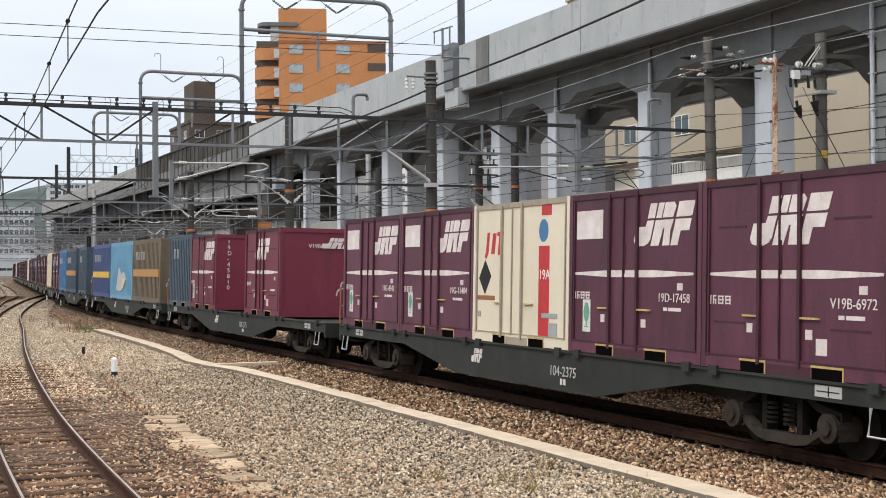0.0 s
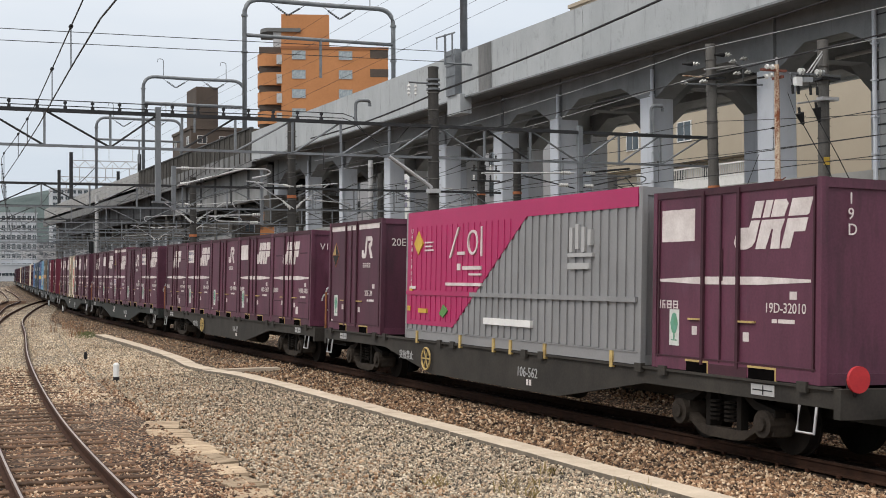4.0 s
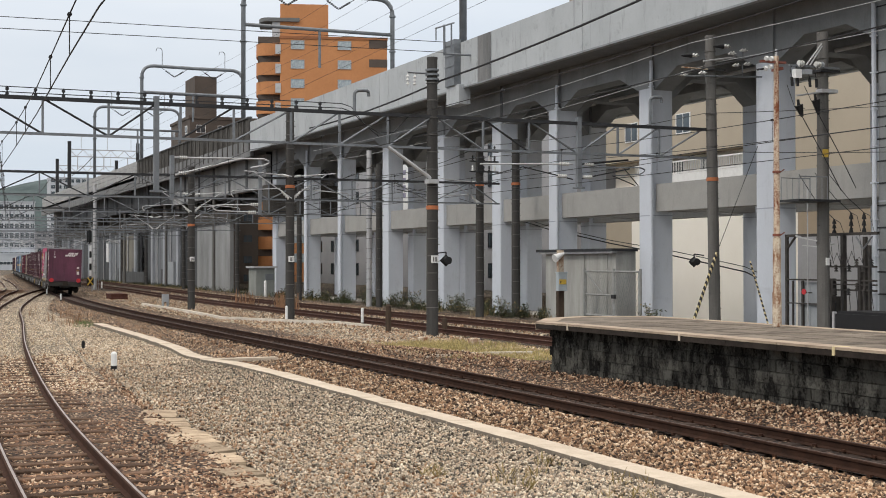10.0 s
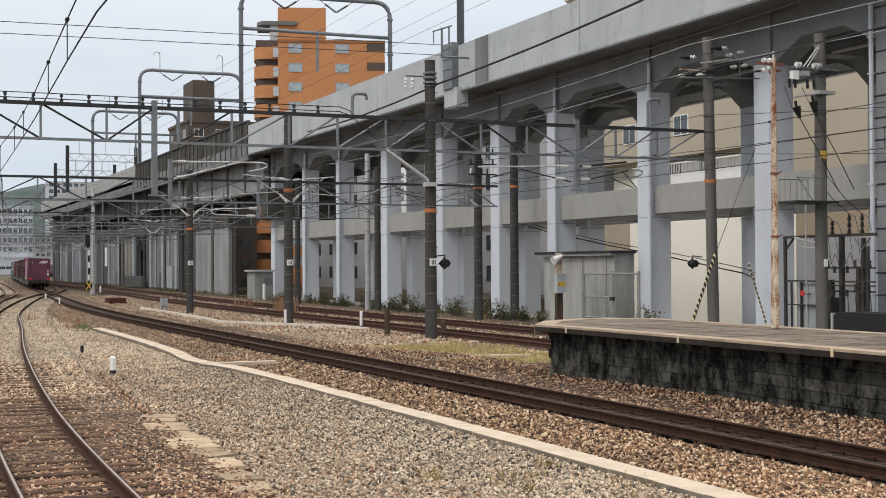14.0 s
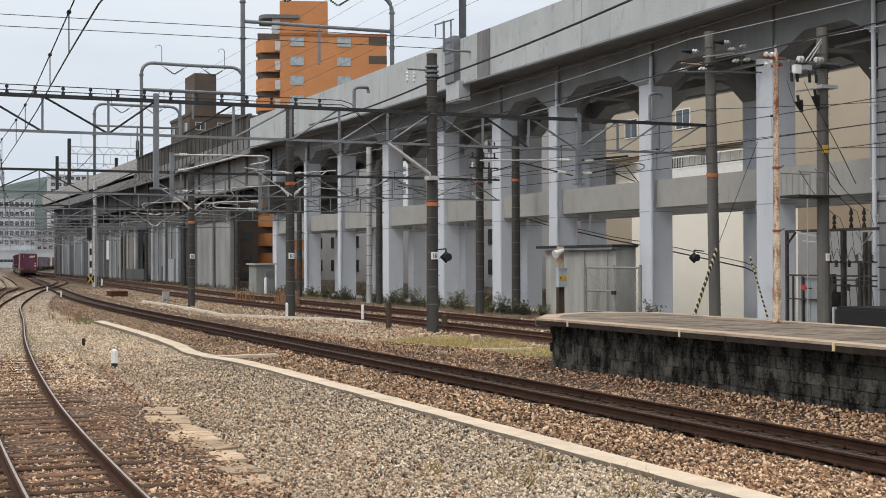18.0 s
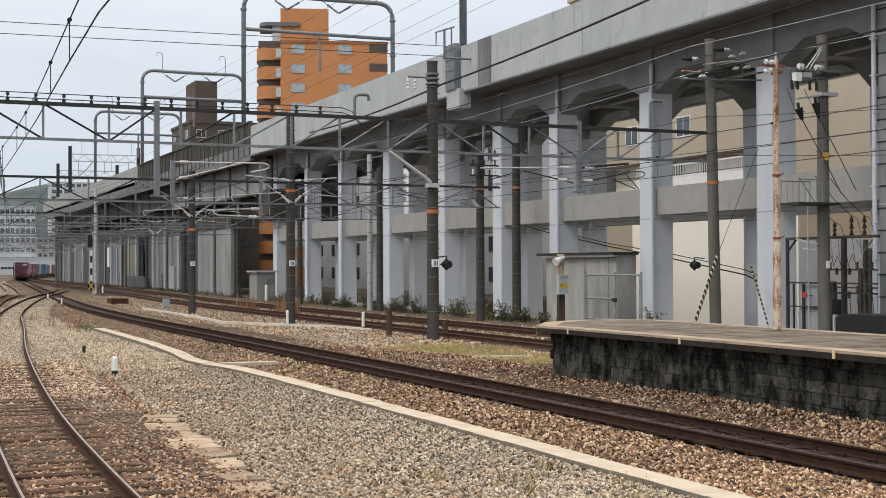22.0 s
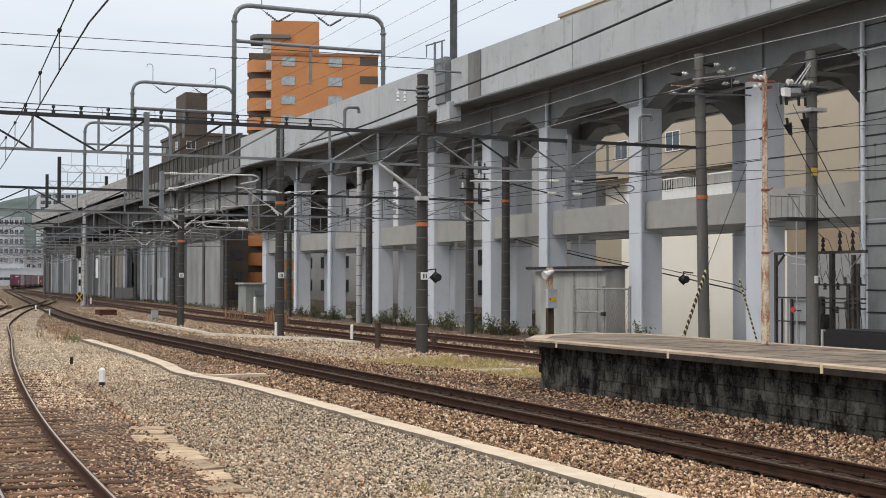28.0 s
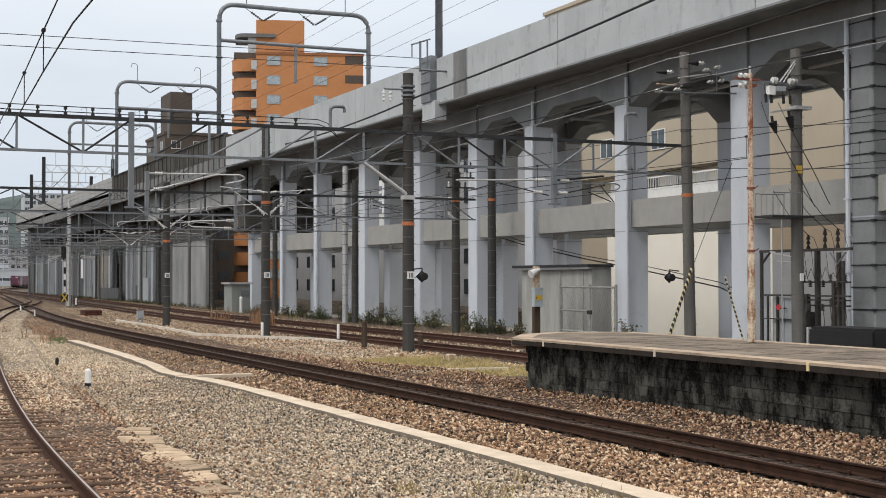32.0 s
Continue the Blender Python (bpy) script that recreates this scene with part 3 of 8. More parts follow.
def sweep(name, xf, offset, y0, y1, step, outline, mats, parent, top=(), label="", lift=0.0):
    """Sweeps an outline (across, up) along a line of the plan."""
    n = int((y1 - y0) / step) + 1
    k = len(outline)
    verts, faces, idx = [], [], []
    for i in range(n + 1):
        y = y0 + (y1 - y0) * i / n
        slope = (xf(y + 0.25) - xf(y - 0.25)) / 0.5
        c = 1 / math.hypot(1, slope)
        nx, ny = c, -slope * c
        for u, v in outline:
            o = offset + u
            verts.append((xf(y) + nx * o, y + ny * o, v + lift))
        if i:
            a, b = (i - 1) * k, i * k
            for j in range(k):
                jj = (j + 1) % k
                faces.append((a + j, a + jj, b + jj, b + j))
                idx.append(1 if j in top else 0)
    faces.append(tuple(range(k))[::-1])
    faces.append(tuple(n * k + j for j in range(k)))
    idx += [0, 0]
    me = bpy.data.meshes.new(name)
    me.from_pydata(verts, [], faces)
    for m in mats:
        me.materials.append(m)
    me.polygons.foreach_set("material_index", idx)
    me.update()
    ob = new(name, me)
    ob.parent = parent
    if label:
        ob["label"] = label
    return ob


def track(name, xf, y0, y1, label, step=1.0, shiny=True, cant=0.0, side_mat=None):
    t = empty(name, None, label, "railway track", "", "structure")
    for side in (-0.5685, 0.5685):
        sweep("rail", xf, side, y0, y1, step, RAIL_W, [side_mat or M_RAIL, M_RAILTOP if shiny else M_RAILDARK], t, (7,), "rusty steel rail with a polished head", -cant * side)
    return t


# ---- ground ----
M_PAVING = noise_mat("bounce_paving", (0.44, 0.415, 0.375), (0.33, 0.31, 0.275), 0.95, 0, 0.6, 14, 0.1)


def sheet(name, x0, x1, y0, y1, z, mat, label, category, step=2.0, amp=0.03, xf=None, thick=0.0):
    """A slightly uneven sheet of ground; xf bends it along a line of the plan."""
    nx, ny = max(1, int((x1 - x0) / step)), max(1, int((y1 - y0) / step))
    verts, faces = [], []
    for j in range(ny + 1):
        for i in range(nx + 1):
            x, y = x0 + (x1 - x0) * i / nx, y0 + (y1 - y0) * j / ny
            dx = xf(y) if xf else 0.0
            verts.append((x + dx, y, z + amp * noise.noise(Vector((x * 0.5, y * 0.5, z * 7)))))
    for j in range(ny):
        for i in range(nx):
            a = j * (nx + 1) + i
            faces.append((a, a + 1, a + nx + 2, a + nx + 1))
    me = bpy.data.meshes.new(name)
    me.from_pydata(verts, [], faces)
    me.materials.append(mat)
    me.update()
    return tagged(new(name, me), label, category, "", "structure")


LOWER = -3.0  # the yard behind the viaduct lies lower than the tracks


def bank(x, y):
    """The gravel rises against the kerb."""
    return 0.06 * smooth01((x - 6.6) / 1.7) * (1 - smooth01((y - 34) / 8))


def ground():
    bm = bmesh.new()
    r = 4500
    xs, ys = (-r, 35.4, 35.5, 59.65, 59.75, r), (-r, 8.0, 8.1, 99.9, 100.0, r)
    grid = [[bm.verts.new((x, y, LOWER if i in (2, 3) and j in (2, 3) else -0.42)) for i, x in enumerate(xs)] for j, y in enumerate(ys)]
    for a, b in zip(grid, grid[1:]):
        for i in range(len(xs) - 1):
            bm.faces.new((a[i], a[i + 1], b[i + 1], b[i]))
    tagged(mesh_ob("ground", bm, M_GROUND), "brown earth and gravel ground of the railway yard", "ground", "", "structure")
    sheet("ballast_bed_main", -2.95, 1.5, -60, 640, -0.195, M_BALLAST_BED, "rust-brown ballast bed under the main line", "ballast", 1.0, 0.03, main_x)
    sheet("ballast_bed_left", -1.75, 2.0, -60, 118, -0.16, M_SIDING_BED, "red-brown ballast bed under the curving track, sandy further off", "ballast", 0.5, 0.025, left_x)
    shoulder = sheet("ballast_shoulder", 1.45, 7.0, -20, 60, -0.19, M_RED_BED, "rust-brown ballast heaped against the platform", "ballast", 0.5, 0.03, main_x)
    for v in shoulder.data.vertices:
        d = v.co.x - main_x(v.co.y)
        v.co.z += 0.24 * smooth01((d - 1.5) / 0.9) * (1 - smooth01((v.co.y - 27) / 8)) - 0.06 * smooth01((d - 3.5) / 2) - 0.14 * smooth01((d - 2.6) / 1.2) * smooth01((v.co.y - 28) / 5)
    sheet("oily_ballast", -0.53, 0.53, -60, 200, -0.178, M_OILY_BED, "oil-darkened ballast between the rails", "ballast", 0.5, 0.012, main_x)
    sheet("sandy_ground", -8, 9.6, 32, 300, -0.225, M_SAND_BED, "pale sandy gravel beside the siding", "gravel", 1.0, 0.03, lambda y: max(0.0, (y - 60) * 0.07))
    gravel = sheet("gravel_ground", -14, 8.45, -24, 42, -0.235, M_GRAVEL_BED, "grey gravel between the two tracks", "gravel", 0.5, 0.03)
    for v in gravel.data.vertices:
        v.co.z += bank(v.co.x, v.co.y)
    # pale floors added to bounce light up under the deck
    sheet("pavement", 32.6, 35.3, -10, 128, -0.39, M_PAVING, "pale paving strip added along the viaduct to bounce light", "pavement", 2.5, 0.0)
    sheet("pavement_lower", 35.6, 59.6, 8.2, 99.8, LOWER + 0.03, M_PAVING, "unseen pale floor behind the viaduct, added to bounce light", "pavement", 4.0, 0.0)
    sheet("ballast_bed_far", 12.6, 28, 26, 300, -0.26, M_BALLAST_BED, "brown ballast bed of the tracks beside the viaduct", "ballast", 2.0, 0.03, lambda y: far_x(y) - 19.7)
    sheet("sandy_mid", 13.6, 18.4, 28.5, 52, -0.215, M_SAND_BED, "pale sandy gravel between the tracks before the platform", "gravel", 0.8, 0.025)
    sheet("ballast_bed_dark", 18.2, 25.4, 34, 300, -0.235, M_DARK_BED, "dark brown ballast bed of the two tracks at the viaduct", "ballast", 1.2, 0.02, lambda y: far_x(y) - 19.7)


ground()


def stones(name, n, place, mat, size, label, category):
    """Loose stones as one mesh: squashed, turned octahedra with uneven corners."""
    rs = np.random.RandomState(len(name) * 7 + n)
    base = np.array([(1, 0, 0), (-1, 0, 0), (0, 1, 0), (0, -1, 0), (0, 0, 1), (0, 0, -1)], float)
    tri = np.array([(0, 2, 4), (2, 1, 4), (1, 3, 4), (3, 0, 4), (2, 0, 5), (1, 2, 5), (3, 1, 5), (0, 3, 5)])
    p = place(rs, n)
    n = len(p)
    q = rs.normal(size=(n, 4))
    q /= np.linalg.norm(q, axis=1)[:, None]
    w, x, y, z = q.T
    rot = np.stack([1 - 2 * (y * y + z * z), 2 * (x * y - z * w), 2 * (x * z + y * w), 2 * (x * y + z * w), 1 - 2 * (x * x + z * z), 2 * (y * z - x * w), 2 * (x * z - y * w), 2 * (y * z + x * w), 1 - 2 * (x * x + y * y)], 1).reshape(n, 3, 3)
    sc = size * rs.uniform(0.55, 1.25, (n, 1, 1)) * rs.uniform(0.42, 1.3, (n, 1, 3))
    v = base[None] * sc * rs.uniform(0.75, 1.2, (n, 6, 1)) + rs.uniform(-0.15, 0.15, (n, 6, 3)) * size
    v = np.einsum("nij,nkj->nki", rot, v) + p[:, None, :]
    f = (tri[None] + (np.arange(n) * 6)[:, None, None]).reshape(-1, 3)
    me = bpy.data.meshes.new(name)
    me.vertices.add(n * 6)
    me.vertices.foreach_set("co", v.astype(np.float32).ravel())
    me.loops.add(len(f) * 3)
    me.loops.foreach_set("vertex_index", f.astype(np.int32).ravel())
    me.polygons.add(len(f))
    me.polygons.foreach_set("loop_start", np.arange(0, len(f) * 3, 3, dtype=np.int32))
    me.polygons.foreach_set("loop_total", np.full(len(f), 3, dtype=np.int32))
    me.materials.append(mat)
    me.update(calc_edges=True)
    me.validate()
    return tagged(new(name, me), label, category, "", "stuff")


# ---- tracks ----
def clips(xf, offs, y0, y1, gap, parent, z=-0.125):
    """Rail fastenings along both rails, as one mesh."""
    bm = bmesh.new()
    y = y0
    while y < y1:
        for o in offs:
            for d in (-0.085, 0.085):
                x = xf(y) + o + d
                box(bm, x - 0.018, x + 0.018, y - 0.03, y + 0.03, z - 0.03, z + 0.008)
        y += gap
    ob = part("rail_clips", bm, M_RAIL, parent, "rusted rail clips")
    return tagged(ob, kind="stuff")


def sleepers(parent, xf, y0, y1, gap, mat, z, half=1.1, width=0.115, rot_amp=0.0):
    bm = bmesh.new()
    box(bm, -half, half, -width, width, -0.16, 0.0)
    bmesh.ops.bevel(bm, geom=bm.edges[:], offset=0.012, segments=1, affect="EDGES")
    me = None
    rs = random.Random(5)
    y = y0
    while y < y1:
        if me is None:
            ob = part("sleeper", bm, mat, parent)
            me = ob.data
        else:
            ob = new("sleeper", me)
            ob.parent = parent
        slope = (xf(y + 0.3) - xf(y - 0.3)) / 0.6
        ob.matrix_basis = pose(xf(y) + rs.uniform(-0.05, 0.05), y, z + rs.uniform(-0.012, 0.01), 0, 0, -math.degrees(math.atan(slope)) + rs.uniform(-1, 1))
        y += gap * rs.uniform(0.94, 1.06)


main_track = track("track_main", main_x, -60, 760, "canted main line track with rust-brown rails on ballast", 1.5, False, 0.027, M_RAILMAIN)
clips(main_x, (-0.5685, 0.5685), 4, 70, 0.6, main_track)
sleepers(main_track, main_x, 4, 60, 0.62, M_OILSLEEPER, -0.170, 0.75)
left_track = track("track_curving", left_x, -60, 200, "curving siding track with timber sleepers and worn rails", 0.8)
sleepers(left_track, left_x, 6, 37, 0.60, M_SLEEPER, -0.142, 1.1, 0.1)
yard_track = track("track_yard", yard_x, 60, 240, "yard track bending away from the siding", 1.0)
sleepers(yard_track, yard_x, 75, 135, 0.8, M_SLEEPER, -0.16)
track("track_far", far_x, -30, 330, "rusty through track beside the viaduct", 1.5, False, 0.0, M_RAILRUST)
track("track_outer", farther_x, -30, 330, "rusty outer track at the foot of the viaduct", 1.5, False, 0.0, M_RAILRUST)


# ---- concrete kerb between gravel and ballast ----
def kerb_x(y):
    return float(np.interp(y, [0, 12, 16, 29, 32.4, 34.2, 35.6, 39.5, 46, 56], [8.5, 8.49, 8.49, 8.47, 8.3, 7.98, 7.93, 8.3, 8.5, 8.56]))


def kerb():
    k = empty("kerb", None, "cream-coloured concrete kerb of a cable duct beside the ballast", "kerb", "", "structure")
    rs = random.Random(2)
    y = 2.0
    bm = bmesh.new()
    box(bm, -0.205, 0.205, 0, 0.997, -0.22, 0.0)
    bmesh.ops.bevel(bm, geom=bm.edges[:], offset=0.006, segments=1, affect="EDGES")
    bm.normal_update()
    first = None
    while y < 56:
        x, nxt = kerb_x(y), kerb_x(y + 1.0)
        if first is None:
            # side faces take the darker kerb material
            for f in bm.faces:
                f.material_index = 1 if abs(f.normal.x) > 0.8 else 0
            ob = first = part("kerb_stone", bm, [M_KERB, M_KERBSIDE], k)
        else:
            ob = new("kerb_stone", first.data)
            ob.parent = k
        ob.matrix_basis = pose(x, y, -0.085 + rs.uniform(-0.008, 0.006), rs.uniform(-0.3, 0.3), rs.uniform(-1.2, 1.2), math.degrees(math.atan2(-(nxt - x), 1.0)) + rs.uniform(-0.2, 0.2))
        y += 1.0
    part("duct_cover", boxes((8.0, 9.9, 34.0, 34.3, -0.25, -0.1)), M_KERB, k, "concrete slab crossing the kerb")


kerb()


# ---- platform ----
M_STRIPEYELLOW = noise_mat("faded_yellow_paint", (0.62, 0.52, 0.30), (0.5, 0.4, 0.22), 0.7, 0, 4, 30, 0.02)
PLAT_Z = 1.1
EDGE = [(13.5, 4.0), (13.53, 16.15), (13.53, 20.4), (13.45, 24.5), (13.36, 25.76)]


def edge_x(y):
    return float(np.interp(y, [q[1] for q in EDGE], [q[0] for q in EDGE]))


def platform():
    p = empty("platform", None, "low station platform with worn paving over a sooty block wall", "platform", "", "structure")
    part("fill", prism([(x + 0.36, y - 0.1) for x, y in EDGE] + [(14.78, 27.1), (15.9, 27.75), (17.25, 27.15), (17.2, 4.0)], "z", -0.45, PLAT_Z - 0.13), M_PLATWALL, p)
    part("paving", prism([(x + 0.34, y) for x, y in EDGE[:-1]] + [(13.75, 25.6), (14.72, 27.1), (15.9, 27.8), (17.2, 27.2), (17.15, 4.0)], "z", PLAT_Z - 0.15, PLAT_Z + 0.004), M_PLATTOP, p, "worn brown-grey platform paving")
    for (xa, ya), (xb, yb) in zip(EDGE, EDGE[1:]):
        n = max(1, round((yb - ya) / 1.5))
        for i in range(n):
            f0, f1 = i / n, (i + 1) / n
            x0, y0, x1, y1 = xa + (xb - xa) * f0, ya + (yb - ya) * f0, xa + (xb - xa) * f1, ya + (yb - ya) * f1 - 0.012
            part("coping_stone", prism([(x0, y0), (x1, y1), (x1 + 0.4, y1), (x0 + 0.4, y0)], "z", PLAT_Z - 0.03, PLAT_Z + 0.012), M_PLATEDGE, p)
            # the front face is darker than the coping top
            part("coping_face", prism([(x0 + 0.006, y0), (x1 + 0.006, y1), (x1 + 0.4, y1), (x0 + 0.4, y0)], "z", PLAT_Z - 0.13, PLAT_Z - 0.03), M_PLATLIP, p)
    part("end_coping", prism([(13.36, 25.76), (14.52, 27.5), (14.78, 27.1), (13.76, 25.6)], "z", PLAT_Z - 0.17, PLAT_Z + 0.01), M_PLATEDGE, p)
    part("end_coping", prism([(14.52, 27.5), (15.91, 28.2), (15.9, 27.78), (14.78, 27.1)], "z", PLAT_Z - 0.17, PLAT_Z + 0.01), M_PLATEDGE, p)
    part("end_coping", prism([(15.91, 28.2), (17.5, 27.5), (17.25, 27.18), (15.9, 27.78)], "z", PLAT_Z - 0.17, PLAT_Z + 0.01), M_PLATEDGE, p)
    part("back_coping", prism([(17.15, 4.0), (17.2, 27.2), (17.5, 27.5), (17.5, 4.0)], "z", PLAT_Z - 0.17, PLAT_Z + 0.01), M_PLATEDGE, p)
    for y in (11.9, 16.17, 20.39, 24.48):
        x = edge_x(y) - 0.006
        part("joint_mark", boxes((x, x + 0.3, y - 0.03, y + 0.03, PLAT_Z - 0.12, PLAT_Z + 0.016)), M_STRIPEYELLOW if y < 18 else M_KERB, p, "pale painted joint mark")
    rs = random.Random(8)
    # slab joints of the paving
    for k in range(1, 4):
        part("paving_joint", prism([(edge_x(13.0) + 0.34 + 0.9 * k, 13.0), (edge_x(13.0) + 0.352 + 0.9 * k, 13.0), (edge_x(24.4) + 0.352 + 0.9 * k, 24.4), (edge_x(24.4) + 0.34 + 0.9 * k, 24.4)], "z", PLAT_Z - 0.01, PLAT_Z + 0.008), M_PAVEJOINT, p)
    for k in range(8):
        y = 13.4 + 1.6 * k
        x = edge_x(y) + 0.42
        part("paving_joint", boxes((x, x + 3.1, y, y + 0.012, PLAT_Z - 0.01, PLAT_Z + 0.009)), M_PAVEJOINT, p)
    stock = []
    for i in range(6):
        bm = bmesh.new()
        box(bm, -0.05, 0.05, 0, 0.44, 0, 0.2)
        bmesh.ops.bevel(bm, geom=bm.edges[:], offset=0.01, segments=1, affect="EDGES")
        for v in bm.verts:
            v.co += Vector((rs.uniform(-0.022, 0.022), rs.uniform(-0.012, 0.012), rs.uniform(-0.008, 0.008)))
        me = bpy.data.meshes.new("wall_block")
        bm.to_mesh(me)
        bm.free()
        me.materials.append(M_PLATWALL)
        stock.append(me)
    for row in range(7):
        y = 12.0 + (row % 2) * 0.22
        while y < 25.4:
            b = new("wall_block", rs.choice(stock))
            b.parent = p
            b.matrix_basis = pose(edge_x(y) + 0.38 + rs.uniform(-0.006, 0.006), y, -0.44 + row * 0.203)
            y += 0.444


platform()


# ---- viaduct ----
V0, V1 = 6.0, 272.0
PIER_Y = [24.7, 35.9, 42.9, 51.7, 60.6, 67.5, 75.6, 85.2, 94.9, 103.5, 112.8, 122.0, 131.0, 140.0, 153.6, 161.4, 169.0, 181.0, 192.9, 201.4, 214.5, 223.0, 231.0, 240.0, 248.0, 256.0, 266.0]
FX, BX, PW = 32.5, 38.3, 1.12
OPEN_FRONT, OPEN_BACK = (122.0, 131.0, 140.0), (122.0, 131.0, 140.0, 153.6)  # the span over the street


def haunched(y0, y1, top, low, deep, reach, x0, x1):
    """A beam between two pillars with haunches at both ends."""
    return prism([(y0, deep), (y0 + reach, low), (y1 - reach, low), (y1, deep), (y1, top), (y0, top)], "x", x0, x1)


def viaduct():
    v = empty("viaduct", None, "tall grey concrete railway viaduct on blue-grey painted pillars", "viaduct", "", "structure")
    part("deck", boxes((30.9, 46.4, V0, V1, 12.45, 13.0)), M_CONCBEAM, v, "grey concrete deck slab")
    y = V0
    cuts = [V0, 26.0, 39.2, 54.0, 63.9, 81.0, 99.0, 113.5]
    for a, b in zip(cuts, cuts[1:]):
        part("parapet", boxes((30.5, 30.9, a + 0.02, b - 0.02, 12.33, 14.92)), M_CONC, v, "stained concrete parapet panel")
        part("parapet", boxes((46.4, 46.8, a + 0.02, b - 0.02, 12.33, 14.92)), M_CONC, v, "stained concrete parapet panel")
    part("pilaster", boxes((30.2, 30.9, 67.5, 69.3, 11.4, 12.5)), M_CONC, v, "concrete mast bracket on the parapet")
    part("mast_base", boxes((30.1, 30.5, 67.95, 69.25, 12.5, 15.1)), M_STEEL, v, "blue-grey steel mast base")
    for z in (13.0, 13.6, 14.2, 14.8):
        part("base_rib", boxes((30.06, 30.1, 67.95, 69.25, z, z + 0.08)), M_STEEL, v)
    part("joint_cover", boxes((30.46, 30.5, 64.0, 65.6, 12.33, 14.9)), M_GIRDER, v, "dark stained joint cover on the parapet")
    part("drip_lip", boxes((30.44, 30.5, V0, 113.5, 12.27, 12.36)), M_CONCBEAM, v, "drip lip under the parapet")
    for a, b in zip(PIER_Y[:9], PIER_Y[1:10]):
        part("soffit_pipe", rods([((35.5, a + 0.7, 10.95), (35.5, b - 0.7, 10.95))], 0.09, 8), M_PALESTEEL, v, "pale pipe under the deck")
    part("edge_girder", boxes((30.5, 30.9, 113.5, V1, 11.9, 13.4)), M_GIRDER, v)
    part("edge_girder", boxes((46.4, 46.8, 113.5, V1, 11.9, 13.4)), M_GIRDER, v)
    n = 0
    y = 113.7
    while y < 168:
        part("barrier_panel", boxes((30.55, 30.7, y, y + 1.9, 13.0, 15.3)), M_BARRIER, v)
        part("barrier_post", boxes((30.42, 30.56, y - 0.06, y + 0.06, 12.4, 15.3)), M_BARRIER, v)
        tagged(part("panel_ribs", boxes(*[(30.51, 30.55, y + 0.475 * k - 0.03, y + 0.475 * k + 0.03, 13.05, 15.25) for k in range(1, 4)]), M_BARRIER, v), kind="stuff")
        y += 1.95
    part("barrier_rail", boxes((30.4, 30.72, 113.6, 168.0, 15.3, 15.42)), M_WALLGREY, v)
    while y < V1 - 6:
        for k in range(4):
            part("barrier_board", boxes((30.5, 30.62, y, y + 5.9, 13.0 + 0.6 * k, 13.54 + 0.6 * k)), M_PALEPANEL, v)
        y += 6.0
    for i, yc in enumerate(PIER_Y):
        for x in (FX, BX):
            if yc in OPEN_FRONT and x == FX or yc in OPEN_BACK and x == BX:
                continue
            far = yc > 145
            hw = 0.5 if far else PW / 2
            bm = boxes((x, x + 2 * hw, yc - hw, yc + hw, -0.6 if x == FX else LOWER - 0.1, 7.0 if far else 10.4))
            bmesh.ops.bevel(bm, geom=[e for e in bm.edges if abs(e.verts[0].co.z - e.verts[1].co.z) > 2], offset=0.05, segments=1, affect="EDGES")
            part("pillar", bm, M_FARPILLAR if far else M_CONCBEAM if i == 1 else M_PILLAR, v, "pale grey concrete pillar" if far else "bare grey concrete pillar with clamp bands" if i == 1 else "blue-grey painted concrete pillar")
            if far:
                part("pillar_head", boxes((x + 0.1, x + PW + 0.2, yc - 0.7, yc + 0.7, 7.0, 12.44)), M_CAP, v, "dark brown concrete pillar head")
                continue
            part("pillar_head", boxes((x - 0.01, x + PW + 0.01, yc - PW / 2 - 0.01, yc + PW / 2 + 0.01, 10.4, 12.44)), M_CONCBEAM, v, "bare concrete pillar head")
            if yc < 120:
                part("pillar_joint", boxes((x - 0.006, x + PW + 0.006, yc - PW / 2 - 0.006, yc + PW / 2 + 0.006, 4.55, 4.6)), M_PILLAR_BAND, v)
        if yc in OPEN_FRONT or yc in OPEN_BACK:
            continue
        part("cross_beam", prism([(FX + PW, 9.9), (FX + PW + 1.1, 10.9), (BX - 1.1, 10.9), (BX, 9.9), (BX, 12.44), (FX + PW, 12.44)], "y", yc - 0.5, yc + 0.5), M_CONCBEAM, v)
        part("cross_tie", boxes((FX + PW, BX, yc - 0.42, yc + 0.42, 4.8, 5.95)), M_TIE, v)
    for a, b in zip(PIER_Y, PIER_Y[1:]):
        ya, yb = a + PW / 2, b - PW / 2
        if a > 145:
            part("pier_cap", boxes((FX + 0.05, FX + 1.3, ya - 0.56, yb + 0.56, 6.6, 7.95)), M_CAP, v, "dark brown concrete cap beam on the wall")
            part("long_girder", boxes((FX - 0.35, FX + 0.5, ya, yb, 9.5, 12.44)), M_WALLGREY, v, "grey edge girder")
            continue
        for x in (FX + 0.12, BX + 0.12) if not (a > 110 and a < 149) else ():
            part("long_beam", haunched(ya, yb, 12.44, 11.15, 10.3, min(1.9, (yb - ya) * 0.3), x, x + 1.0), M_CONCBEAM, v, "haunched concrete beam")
        if b < 120:
            for x in (FX + 0.2, BX + 0.2):
                part("tie_beam", boxes((x, x + 0.85, ya, yb, 4.75, 6.0)), M_TIE, v, "concrete tie beam between pillars")
